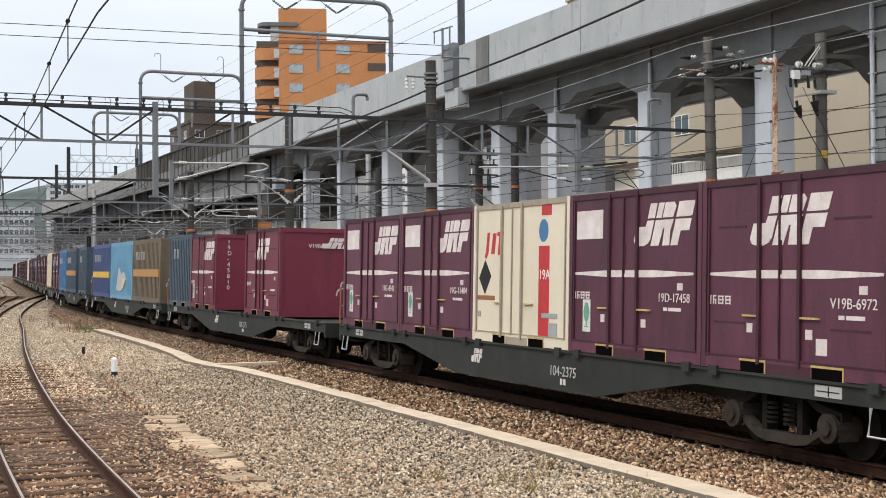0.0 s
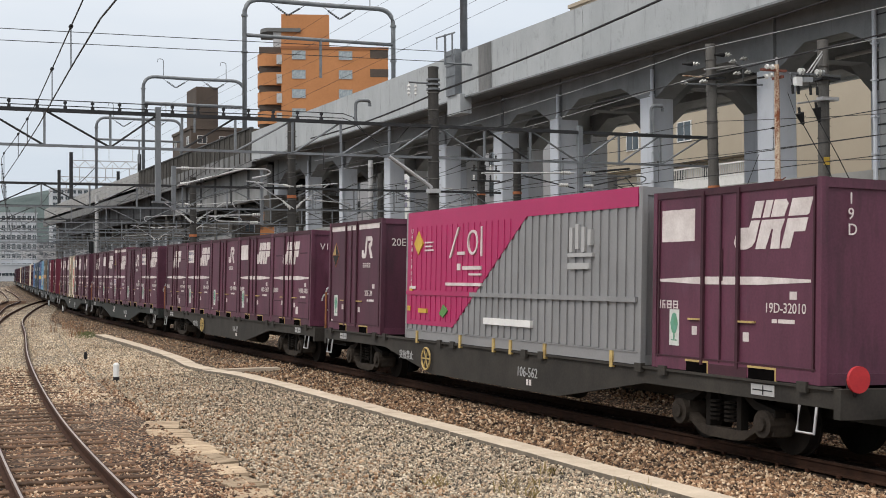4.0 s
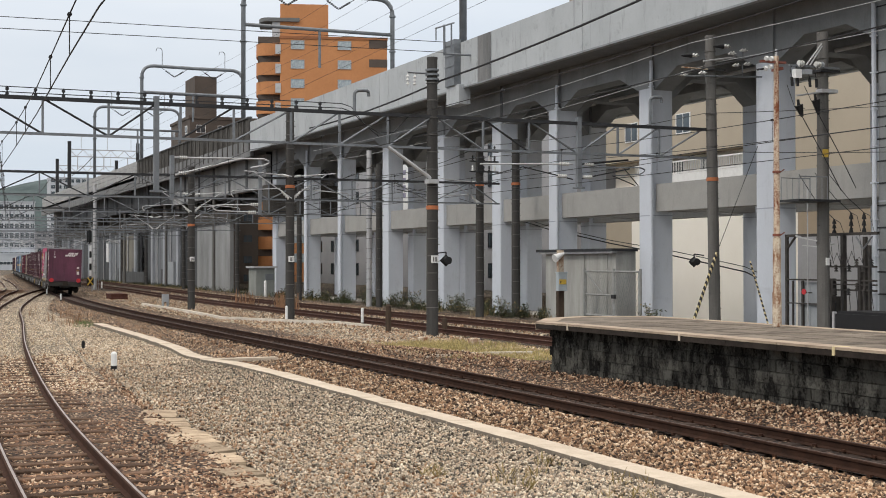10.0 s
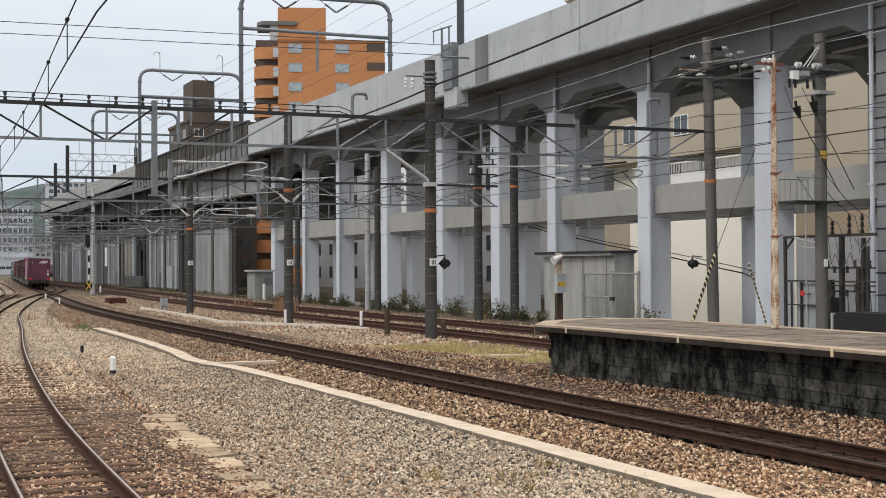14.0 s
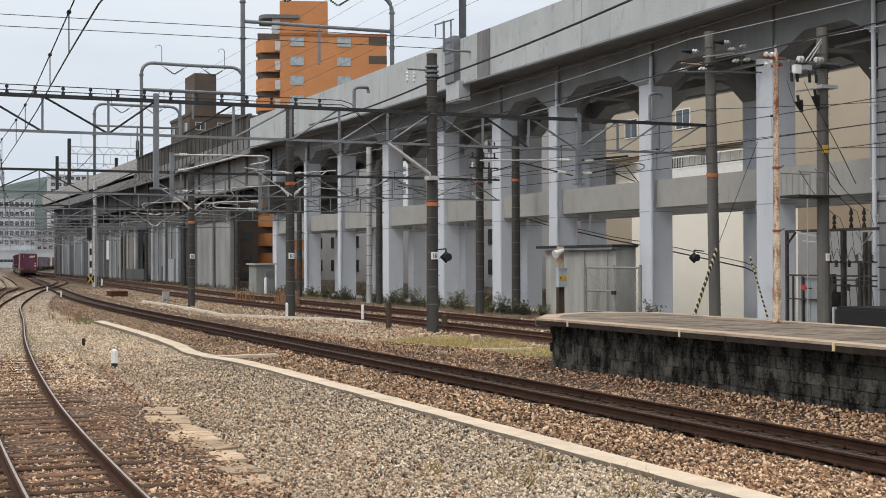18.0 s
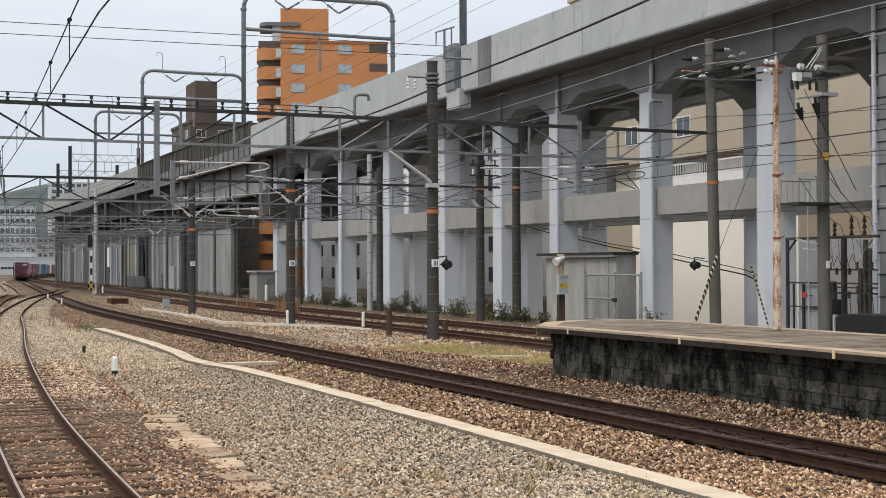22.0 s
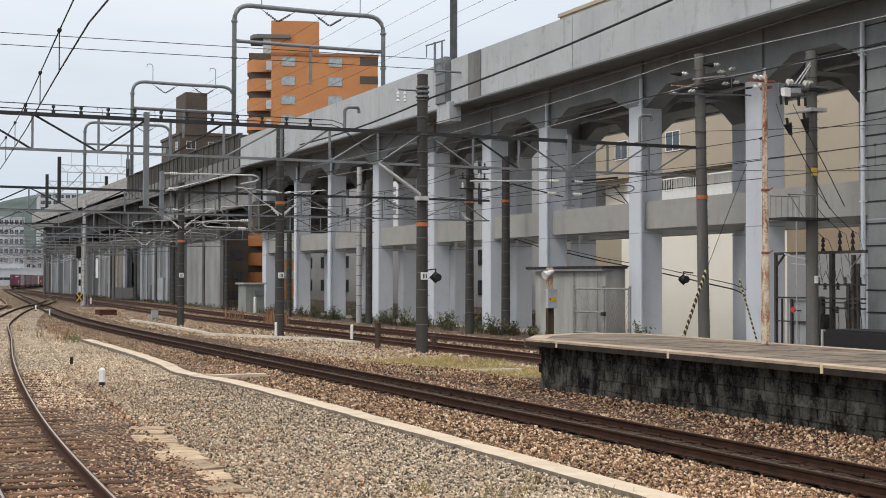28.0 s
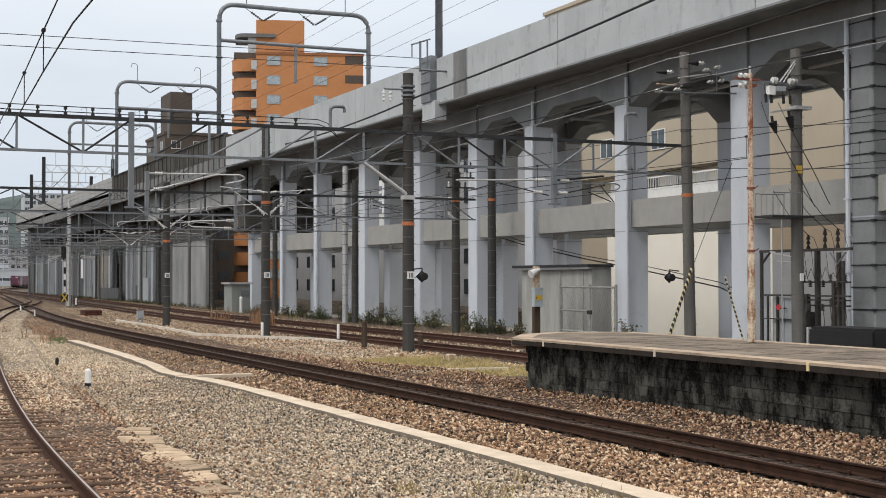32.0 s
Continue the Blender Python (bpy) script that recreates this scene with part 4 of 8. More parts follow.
    for k in range(15):
        z = 0.5 + 0.78 * k
        part("pillar_band", boxes((FX - 0.02, FX + PW + 0.02, PIER_Y[1] - PW / 2 - 0.02, PIER_Y[1] + PW / 2 + 0.02, z, z + 0.05), (FX - 0.06, FX + 0.08, PIER_Y[1] - PW / 2 - 0.06, PIER_Y[1] - PW / 2 + 0.1, z - 0.02, z + 0.07)), M_DARKSTEEL, v, "dark steel clamp band")
    for x in (FX - 0.6, BX):
        part("plate_girder", boxes((x, x + 0.5, 113.5, 152.9, 9.25, 12.1)), M_INFILL, v, "deep pale girder over the street")
        part("girder_flange", boxes((x - 0.12, x + 0.62, 113.5, 152.9, 9.1, 9.25)), M_GIRDER, v)
        for y in (119.5, 126.0, 132.5, 139.0, 146.0):
            part("girder_stiffener", boxes((x - 0.1, x, y, y + 0.5, 9.25, 12.1)), M_WALLGREY, v)
    for k in range(6):
        part("street_cross_girder", boxes((FX, BX, 115.0 + 6.4 * k, 115.4 + 6.4 * k, 10.0, 12.44)), M_DARKSTEEL, v)
    part("cross_head", boxes((FX - 0.9, BX + PW, 111.6, 113.4, 6.6, 9.3)), M_CAP, v, "heavy dark brown concrete cross head at the street")
    part("street_cap", boxes((FX - 0.2, FX + 1.0, 127.5, 153.0, 6.5, 7.7)), M_CAP, v, "dark brown concrete cap over the infill wall")
    for y0, y1 in ((128.5, 135.6), (135.8, 143.0)):
        part("infill_wall", boxes((FX, FX + 0.35, y0, y1, -0.5, 6.5)), M_INFILL, v, "pale infill wall under the viaduct")
    # the darkest stretch is a flat wall drawn for a recess
    for y0, y1, mat in ((143.03, 148.2, M_WALLGREY), (148.2, 153.0, M_WALLDARK), (154.2, 160.8, M_WALLPALE), (162.0, 168.4, M_WALLPALE), (169.6, 174.2, M_WALLGREY), (180.0, 180.4, M_WALLGREY), (181.6, 192.3, M_WALLBROWN), (193.5, 200.8, M_WALLPALE), (202.0, 213.9, M_WALLGREY), (215.1, 222.4, M_WALLPALE), (223.6, 230.4, M_WALLGREY), (231.6, 239.4, M_WALLPALE), (240.6, 247.4, M_WALLGREY), (248.6, 255.4, M_WALLPALE), (256.6, 265.4, M_WALLGREY)):
        part("infill_wall", boxes((FX + 0.3, FX + 0.6, y0, y1, -0.5, 7.0)), mat, v, "grey concrete infill wall between pillars")
        if y1 - y0 > 6:
            part("wall_door", boxes((FX + 0.24, FX + 0.3, y0 + 1.2, y0 + 2.3, -0.3, 1.7)), M_GREYPANEL, v, "grey steel service door")
    part("switch_panel", boxes((FX - 0.2, FX + 0.28, 154.6, 157.6, -0.4, 2.6)), M_PLASTIC, v, "grey cabinet against the wall")
    part("low_fence", boxes((FX - 0.6, FX - 0.5, 171.0, 187.0, -0.4, 1.3)), M_GREYPANEL, v, "dark low fence before the wall")
    part("notice_board", boxes((FX + 0.22, FX + 0.29, 204.0, 206.0, 2.6, 5.6)), M_WHITE, v, "white notice board on the wall")
    for yc in (158.0, 166.0, 187.0, 197.0, 208.0, 219.0):
        bm = bmesh.new()
        rod(bm, (FX + 0.18, yc, -0.4), (FX + 0.18, yc, 6.9), 0.09, 8)
        part("downpipe", bm, M_PALESTEEL, v, "pale downpipe on the infill wall")
    pipe = []
    for yc in (42.2, 51.0, 60.0, 75.0, 84.7, 94.3, 102.9, 112.2, 36.5):
        bm = bmesh.new()
        rod(bm, (FX - 0.12, yc, -0.4), (FX - 0.12, yc, 11.6), 0.085, 10)
        for k in range(1, 9):
            box(bm, FX - 0.22, FX - 0.02, yc - 0.11, yc + 0.11, 1.3 * k, 1.3 * k + 0.05)
        if yc in (51.0, 60.0, 94.3, 36.5, 102.9):
            part("downpipe", bm, M_PILLAR, v, "painted downpipe with clamps")
        else:
            bm.free()


M_GIRDER = noise_mat("stained_girder_concrete", (0.24, 0.243, 0.243), (0.10, 0.102, 0.104), 0.85, 0, 1.2, 18, 0.1, 0.5, streak=6)
M_BARRIER = noise_mat("brown_grey_barrier", (0.125, 0.12, 0.112), (0.06, 0.057, 0.053), 0.85, 0, 0.8, 12, 0.08, streak=4)
M_GREYPANEL = noise_mat("weathered_grey_panel", (0.10, 0.103, 0.105), (0.05, 0.052, 0.054), 0.8, 0.1, 0.8, 12, 0.08, streak=4)
M_PALEPANEL = noise_mat("pale_barrier_board", (0.36, 0.36, 0.355), (0.25, 0.25, 0.245), 0.8, 0, 0.6, 12, 0.05)
M_FARPILLAR = noise_mat("pale_far_pillar", (0.40, 0.42, 0.45), (0.24, 0.25, 0.265), 0.85, 0, 0.9, 12, 0.06, streak=4)
M_INFILL = noise_mat("pale_infill_render", (0.34, 0.345, 0.345), (0.19, 0.193, 0.19), 0.85, 0, 0.5, 10, 0.05, streak=3)
M_WALLBROWN = noise_mat("brown_grey_concrete_wall", (0.23, 0.215, 0.185), (0.13, 0.12, 0.1), 0.88, 0, 0.7, 12, 0.06, streak=4)
M_WALLPALE = noise_mat("pale_concrete_wall", (0.25, 0.262, 0.275), (0.13, 0.137, 0.143), 0.88, 0, 0.7, 12, 0.06, streak=4)
M_WALLGREY = noise_mat("grey_concrete_wall", (0.12, 0.125, 0.13), (0.055, 0.057, 0.059), 0.9, 0, 0.6, 12, 0.06, streak=5)
M_CAP = noise_mat("dark_brown_cap", (0.10, 0.092, 0.082), (0.04, 0.036, 0.032), 0.9, 0, 0.9, 12, 0.06, streak=3)
M_WALLDARK = noise_mat("dark_concrete_wall", (0.06, 0.062, 0.064), (0.03, 0.031, 0.032), 0.9, 0, 0.6, 12, 0.06, streak=5)
viaduct()


# ---- viaduct catenary portals ----
def bend(a, b, c, n=6):
    """Points of a rounded corner from a over b to c."""
    a, b, c = Vector(a), Vector(b), Vector(c)
    return [a * (1 - t) ** 2 + b * 2 * t * (1 - t) + c * t * t for t in [k / n for k in range(n + 1)]]


def portal(y, x0, x1, foot, top):
    p = empty("catenary_portal", pose(0, y, 0), "tall grey steel-tube catenary portal with rounded corners on the viaduct", "catenary portal", "viaduct catenary portals")
    r = 1.6
    pts = [(x0, 0, foot), (x0, 0, top - r)] + bend((x0, 0, top - r), (x0, 0, top), (x0 + r, 0, top))[1:] + [((x0 + x1) / 2, 0, top - 0.05)]
    pts += bend((x1 - r, 0, top), (x1, 0, top), (x1, 0, top - r)) + [(x1, 0, foot)]
    part("frame_tube", tube(pts, 0.22, 10), M_STEEL, p, smooth=True)
    part("cross_tube", rods([((x0, 0, top - 3.4), (x1, 0, top - 3.4))], 0.17, 10), M_STEEL, p, smooth=True)
    part("drop_post", rods([(((x0 + x1) / 2, 0, top - 3.4), ((x0 + x1) / 2, 0, top - 7.0))], 0.14, 8), M_STEEL, p)
    for x in (x0, x1):
        for z in (foot + 1.6, top - 5.0, top - r):
            part("flange", rods([((x, 0, z - 0.08), (x, 0, z + 0.08))], 0.31, 12), M_STEEL, p)
    for xm, w in ((x0 + 4.2, 1.7), (x0 + 9.3, 1.7)):
        for s in (-1, 1):
            bm = bmesh.new()
            rod(bm, (xm + s * w, 0, top - 0.2), (xm, 0, top - 1.3), 0.03, 5)
            for k in range(3, 9):
                f0 = k / 9
                q = (xm + s * w * (1 - f0), 0, top - 0.2 - 1.1 * f0)
                q2 = (xm + s * w * (1 - f0 - 0.06), 0, top - 0.2 - 1.1 * (f0 + 0.06))
                rod(bm, q, q2, 0.11, 6)
            part("insulator_string", bm, M_DARKSTEEL, p, "drooping dark insulator string")
    for x in (x0 + 2.6, x1 - 2.4):
        part("horn", tube([(x, 0, top + 0.1), (x, 0, top + 1.9)] + bend((x, 0, top + 1.9), (x, 0, top + 2.5), (x - 0.7, 0, top + 2.3)) + [(x - 0.8, 0, top + 1.9)], 0.045, 6), M_STEEL, p, "thin bent steel arm")
    return p


for _y, _t in ((69.4, 29.0), (118.9, 27.95), (169.3, 27.75), (208.4, 26.8)):
    portal(_y, 31.3, 46.1 if _y < 150 else 44.5, 12.9, _t)


def lattice_portal(y, x0, x1, low, high, top):
    p = empty("catenary_portal", pose(0, y, 0), "far lattice catenary portal on the viaduct", "catenary portal", "viaduct catenary portals")
    for x in (x0, x1):
        part("mast", boxes((x - 0.28, x + 0.28, -0.28, 0.28, 12.9, top)), M_DARKSTEEL, p)
    for z in (low, high):
        part("chord", boxes((x0, x1, -0.07, 0.07, z - 0.08, z + 0.08)), M_PALESTEEL, p)
    n = 10
    for i in range(n):
        a, b = x0 + (x1 - x0) * i / n, x0 + (x1 - x0) * (i + 1) / n
        part("lacing", rods([((a, 0, low if i % 2 else high), (b, 0, high if i % 2 else low))], 0.06, 5), M_PALESTEEL, p)
    for f0 in (0.12, 0.5, 0.85):
        x = x0 + (x1 - x0) * f0
        part("drop_post", rods([((x, 0, low), (x, 0, low - 2.2))], 0.09, 6), M_PALESTEEL, p)
        part("spike", rods([((x + 0.6, 0, high), (x + 0.6, 0, high + 2.6))], 0.05, 5), M_PALESTEEL, p)
    return p


lattice_portal(238.0, 31.4, 43.3, 21.25, 22.5, 23.9)
lattice_portal(266.0, 32.8, 44.2, 20.5, 21.6, 22.9)


# ---- wires ----
def wire(name, points, r, label, category="wire", mat=None, n=5):
    return tagged(mesh_ob(name, tube(points, r, n), mat or M_WIRE), label, category, "overhead wires")


def sag(p, q, drop, n=10):
    p, q = Vector(p), Vector(q)
    return [p.lerp(q, i / n) - Vector((0, 0, drop * 4 * (i / n) * (1 - i / n))) for i in range(n + 1)]


GANTRY_Y = [43.4, 57.7, 75.0, 93.0, 113.0, 137.0, 163.0, 192.0, 225.0, 262.0]


def catenary(xf, y0, contact, height, label, stagger=0.12, droppers=(2, 5, 8)):
    """Contact wire, messenger and droppers between the gantries."""
    c = empty("catenary_wire", None, label, "overhead wire", "overhead wires")
    stops = [y0] + [g for g in GANTRY_Y if g > y0]
    pts = []
    mess = []
    for i, (a, b) in enumerate(zip(stops, stops[1:])):
        n = 10
        for k in range(n + (1 if b == stops[-1] else 0)):
            f0 = k / n
            y = a + (b - a) * f0
            x = xf(y) + stagger * (1 if i % 2 else -1) * (1 - 2 * f0)
            zm = contact + height - (height * 0.42 if b - a > 20 else height * 0.22) * 4 * f0 * (1 - f0)
            pts.append((x, y, contact))
            mess.append((x, y, zm))
            if k in droppers:
                drops = bmesh.new()
                rod(drops, (x, y, contact), (x, y, zm), 0.008, 4)
                rod(drops, (x, y - 0.035, zm), (x, y + 0.035, zm), 0.03, 8)
                part("dropper_wire", drops, M_WIRE, c)
    part("contact_wire", tube(pts, 0.011, 5), M_WIRE, c)
    part("messenger_wire", tube(mess, 0.01, 5), M_WIRE, c)
    return c


catenary(lambda y: float(np.interp(y, [14, 17.8, 23, 25.2, 33, 42.3], [2.21, 2.38, 2.64, 2.76, 3.1, 3.47])) if y < 42.3 else left_x(y) - 0.2, 7.4, 5.2, 0.86, "contact wire and messenger over the curving siding", 0.0, (1, 3, 4, 6, 7, 9))
catenary(main_x, 4.0, 5.35, 0.9, "contact wire and messenger over the main line")
catenary(far_x, 8.0, 5.3, 0.9, "contact wire and messenger over the through track")
catenary(farther_x, 8.0, 5.3, 0.9, "contact wire and messenger over the outer track")
wire("feeder_cable", [(18.75, 6, 11.2)] + sag((18.75, 18, 10.3), (18.75, 43.4, 9.0), 0.25) + sag((18.75, 43.4, 9.0), (18.3, 57.7, 8.6), 0.15)[1:], 0.035, "thick dark feeder cable beside the platform track")
wire("feeder_wire", sag((30.0, 10, 6.4), (30.0, 43.4, 8.3), 0.3) + sag((30.0, 43.4, 8.3), (29.5, 75, 9.6), 0.5)[1:], 0.012, "dark feeder wire along the pole line")
wire("feeder_wire", sag((30.4, 10, 5.0), (30.4, 43.4, 6.8), 0.3) + sag((30.4, 43.4, 6.8), (30, 75, 7.5), 0.5)[1:], 0.012, "dark feeder wire along the pole line")
for _z, _dx in ((11.05, -0.6), (10.35, 0.55)):
    wire("transmission_wire", sag((29.8 + _dx, 4, _z - 0.5), (30.0 + _dx, 43.4, _z), 0.2) + sag((30.0 + _dx, 43.4, _z), (29.4 + _dx, 90, _z - 0.6), 0.4)[1:], 0.014, "thin transmission wire on the pole heads", mat=M_PALESTEEL)
for _z in (15.3, 14.7):
    wire("cross_wire", sag((-40, 70, _z - 0.88), (34, 70, _z + 0.01), 0.03, 12), 0.02, "thin wire spanning the yard")
for _x, _z, _d in ((8.6, 7.0, 0.4), (13.0, 6.9, 0.3), (14.2, 7.6, 0.5), (15.8, 6.6, 0.25), (17.6, 7.4, 0.4), (19.2, 6.7, 0.3), (21.5, 7.0, 0.45), (24.6, 6.8, 0.3), (26.3, 7.8, 0.5), (27.9, 6.4, 0.3)):
    _pts = []
    for _a, _b in zip(GANTRY_Y[1:], GANTRY_Y[2:]):
        _pts += sag((_x + (main_x(_a) - 11.56) * 0.7, _a, _z), (_x + (main_x(_b) - 11.56) * 0.7, _b, _z), _d, 6)[(1 if _pts else 0):]
    wire("feeder_wire", _pts, 0.016, "dark feeder wire strung between the gantries")
for _x in (34.8, 41.0):
    for _z in (25.4, 23.6, 19.4):
        wire("viaduct_wire", [(_x, 20, _z - 2 if _z < 20 else _z), (_x, 69, _z - 0.6), (_x, 118, _z - 1.4), (_x, 168, _z - 1.0), (_x, 208, _z - 1.2)], 0.012, "thin catenary wire over the viaduct deck")


# ---- gantries and poles of the yard ----
def pole(x, y, top, r, label, band=None, tag=False, bolts=True, mat=None, name="catenary_pole", z0=-0.4, category="pole", tag_w=1.0):
    p = empty(name, pose(x, y, 0), label, category, "yard poles")
    bm = bmesh.new()
    rod(bm, (0, 0, z0), (0, 0, top), r, 14, r * 0.86)
    part("shaft", bm, mat or M_POLE, p, smooth=False)
    part("cap", rods([((0, 0, top - 0.02), (0, 0, top + 0.06))], r * 0.9, 12), mat or M_POLE, p)
    if band:
        part("orange_band", rods([((0, 0, band - 0.07), (0, 0, band + 0.07))], r * 1.03, 14), M_ORANGEBAND, p, "orange painted band")
    if tag:
        part("number_tag", boxes((-0.13 * tag_w, 0.13 * tag_w, -r - 0.03, -r + 0.03, tag - 0.13, tag + 0.13)), M_WHITE, p, "white number tag")
        bm = bmesh.new()
        for k in (-0.07, -0.01, 0.05) if tag_w == 1.0 else ():
            box(bm, k, k + 0.03, -r - 0.036, -r - 0.028, tag - 0.09, tag + 0.08)
        part("tag_bars", bm, M_BLACK, p)
    if bolts:
        bm = bmesh.new()
        z = 0.6
        while z < top - 0.6:
            rod(bm, (-r - 0.05, -r * 0.2, z), (r + 0.05, -r * 0.2, z), 0.012, 4)
            rod(bm, (0, 0, z + 0.2), (0, 0, z + 0.23), r * 1.03, 10)
            z += 0.62
        tagged(part("step_bolts", bm, M_POLEGREY, p), kind="stuff")
    return p


def insulator(bm, x, y, z, h=0.3, r=0.07):
    r *= 0.72
    rod(bm, (x, y, z), (x, y, z + h), r * 0.4, 6)
    for k in range(3):
        rod(bm, (x, y, z + h * k / 3), (x, y, z + h * (k + 0.7) / 3), r, 8, r * 0.6)


def truss(y, x0, x1, low, high, label, panel=2.1, pins=True, thick=0.06, mat=None, panels=None):
    """A portal beam across the tracks: two chords, posts, diagonals; line insulators on top."""
    t = empty("gantry_beam", pose(0, y, 0), label, "gantry", "overhead line gantries")
    part("top_chord", boxes((x0, x1, -thick, thick, high - thick, high + thick)), mat or M_DARKSTEEL, t)
    part("bottom_chord", boxes((x0, x1, -thick * 0.8, thick * 0.8, low - thick * 0.7, low + thick * 0.7)), mat or M_STEEL, t)
    if panels is None:
        n = int((x1 - x0 - 0.7) / panel) + 1
        panels = [(x0 + 0.4 + panel * i, min(x0 + 0.4 + panel * (i + 1), x1 - 0.1), bool(i % 2)) for i in range(n)]
    w = thick * 0.58
    if y > 140:
        bm, arms = bmesh.new(), bmesh.new()
        for i, (xa, xb, rising) in enumerate(panels):
            box(bm, xa - w, xa + w, -0.04, 0.04, low - (0.7 if i % 2 else 0), high)
            rod(bm, (xa, 0, low if rising else high), (xb, 0, high if rising else low), thick * 0.62, 4)
            if i % 2:
                rod(arms, (xa, 0, low - 0.3), (xa + (1.5 if i % 4 == 1 else -1.5), 0, low - 0.1), 0.035, 4)
                rod(arms, (xa, 0, low - 0.65), (xa + (1.3 if i % 4 == 1 else -1.3), 0, low - 0.15), 0.03, 4)
        tagged(part("lattice", bm, M_STEEL, t, "grey posts and diagonals"), kind="stuff")
        tagged(part("registration_arms", arms, M_PALESTEEL, t, "pale tubes under the beam"), kind="stuff")
        return t
    for i, (xa, xb, rising) in enumerate(panels):
        part("post", boxes((xa - w, xa + w, -0.04, 0.04, low, high)), M_STEEL, t)
        bm = bmesh.new()
        rod(bm, (xa, 0, low if rising else high), (xb, 0, high if rising else low), thick * 0.62, 6)
        part("diagonal", bm, M_DARKSTEEL if xb < 12 or not rising and i % 2 else M_STEEL, t)
    if pins:
        bm = bmesh.new()
        x = x0 + 0.5
        while x < 14.9:
            box(bm, x - 0.05, x + 0.05, -0.06, 0.06, high + thick, high + 0.16)
            rod(bm, (x, 0, high + 0.16), (x, 0, high + 0.34), 0.025, 6)
            rod(bm, (x, 0, high + 0.22), (x, 0, high + 0.3), 0.06, 6)
            x += 0.86
        tagged(part("line_pins", bm, M_DARKSTEEL, t, "dark insulator pins"), kind="stuff")
        part("pin_wire", rods([((x0, 0, high + 0.34), (14.9, 0, high + 0.31))], 0.016, 5), M_WIRE, t)
        part("pin_wire", rods([((x0, 0.02, high + 0.16), (14.9, 0.02, high + 0.15))], 0.016, 5), M_WIRE, t)
    return t


def cantilever(x, y, side, z=5.6, reach=2.2):
    """A hinged arm that holds the contact wire, on white insulators."""
    c = empty("cantilever_arm", pose(x, y, 0), "galvanised cantilever arm with white insulators holding the contact wire", "cantilever", "cantilever arms")
    s = side
    part("tube", rods([((0, 0, z + 0.75), (s * reach, 0, z + 0.95)), ((0, 0, z - 0.25), (s * reach * 0.8, 0, z + 0.9))], 0.024, 8), M_PALESTEEL, c)
    part("steady_arm", tube([(s * reach * 0.25, 0, z + 0.2), (s * (reach + 0.5), 0, z + 0.05)] + bend((s * (reach + 0.5), 0, z + 0.05), (s * (reach + 0.75), 0, z), (s * (reach + 0.5), 0, z - 0.25), 5), 0.022, 6), M_PALESTEEL, c)
    for zz, up in ((0.75, 0.02), (-0.25, 0.1)):
        bm = bmesh.new()
        rod(bm, (s * 0.15, 0, z + zz), (s * 0.5, 0, z + zz + up * 3.5), 0.04, 8)
        for k in range(4):
            a = s * (0.17 + 0.09 * k)
            rod(bm, (a, 0, z + zz + up * k * 0.9), (a + s * 0.04, 0, z + zz + up * k * 0.9), 0.06, 8)
        part("insulator", bm, M_PORCELAIN, c, "white ribbed insulator")
    return c


def arm_and_strings(p, z, reach):
    """A short arm with a hanging string of white insulators."""
    part("side_arm", rods([((0, 0, z), (-reach, 0, z))], 0.035, 8), M_STEEL, p, "grey side arm")
    for x in (-reach, -reach * 0.72):
        bm = bmesh.new()
        for k in range(3):
            rod(bm, (x, 0, z - 0.16 - 0.13 * k), (x, 0, z - 0.08 - 0.13 * k), 0.07, 8, 0.03)
        rod(bm, (x, 0, z), (x, 0, z - 0.5), 0.015, 5)
        part("insulator", bm, M_PORCELAIN, p, "hanging white disc insulators")
    for k in range(3):
        part("clamp_band", rods([((0, 0, z - 0.25 + 0.17 * k), (0, 0, z - 0.18 + 0.17 * k))], 0.25, 14), M_STEEL, p, "steel clamp band")


POLE_LABEL = "dark grey round concrete pole with an orange band"
arm_and_strings(pole(18.4, 43.5, 9.75, 0.22, POLE_LABEL, 4.4, 2.55), 9.22, 0.95)
HEAD_POLE = pole(30.4, 43.3, 11.3, 0.23, POLE_LABEL + " behind the platform", 5.7, False, mat=M_POLEGREY)
HEAD_POLE.matrix_basis = pose(30.4, 43.3, 0, 0, -1.0, 0)
pole(17.4, 57.8, 9.4, 0.21, POLE_LABEL, 5.9, 2.6)
pole(16.7, 75.0, 7.9, 0.21, POLE_LABEL, 4.6, 2.65)
TAR_POLE = pole(27.6, 59.2, 8.6, 0.22, "dark tarred pole carrying stacked insulators", 6.3, False)
pole(31.2, 62.4, 8.9, 0.24, "dark concrete pole at the foot of the viaduct", 6.6, False)
pole(28.0, 76.2, 9.3, 0.18, "pale grey steel-tube pole", None, False, mat=M_PALESTEEL)
pole(-6.0, 43.5, 9.0, 0.22, POLE_LABEL, 4.4, 2.55)
GANTRY_ONE = truss(43.4, -7.0, 30.4, 6.53, 7.66, "long dark lattice gantry beam over all tracks with insulator pins", panels=[(-5.0, -3.0, False), (-3.0, -1.0, False), (-1.0, 1.0, False), (1.0, 2.95, False), (2.95, 4.9, False), (4.9, 6.96, False), (6.96, 8.5, True), (9.3, 11.1, True), (11.1, 13.1, True), (13.1, 14.85, True), (14.85, 16.65, True), (16.65, 18.35, True), (18.5, 20.37, False), (20.37, 22.25, False), (22.25, 24.3, False), (24.3, 26.05, True), (26.05, 27.9, True), (27.9, 29.9, True)])
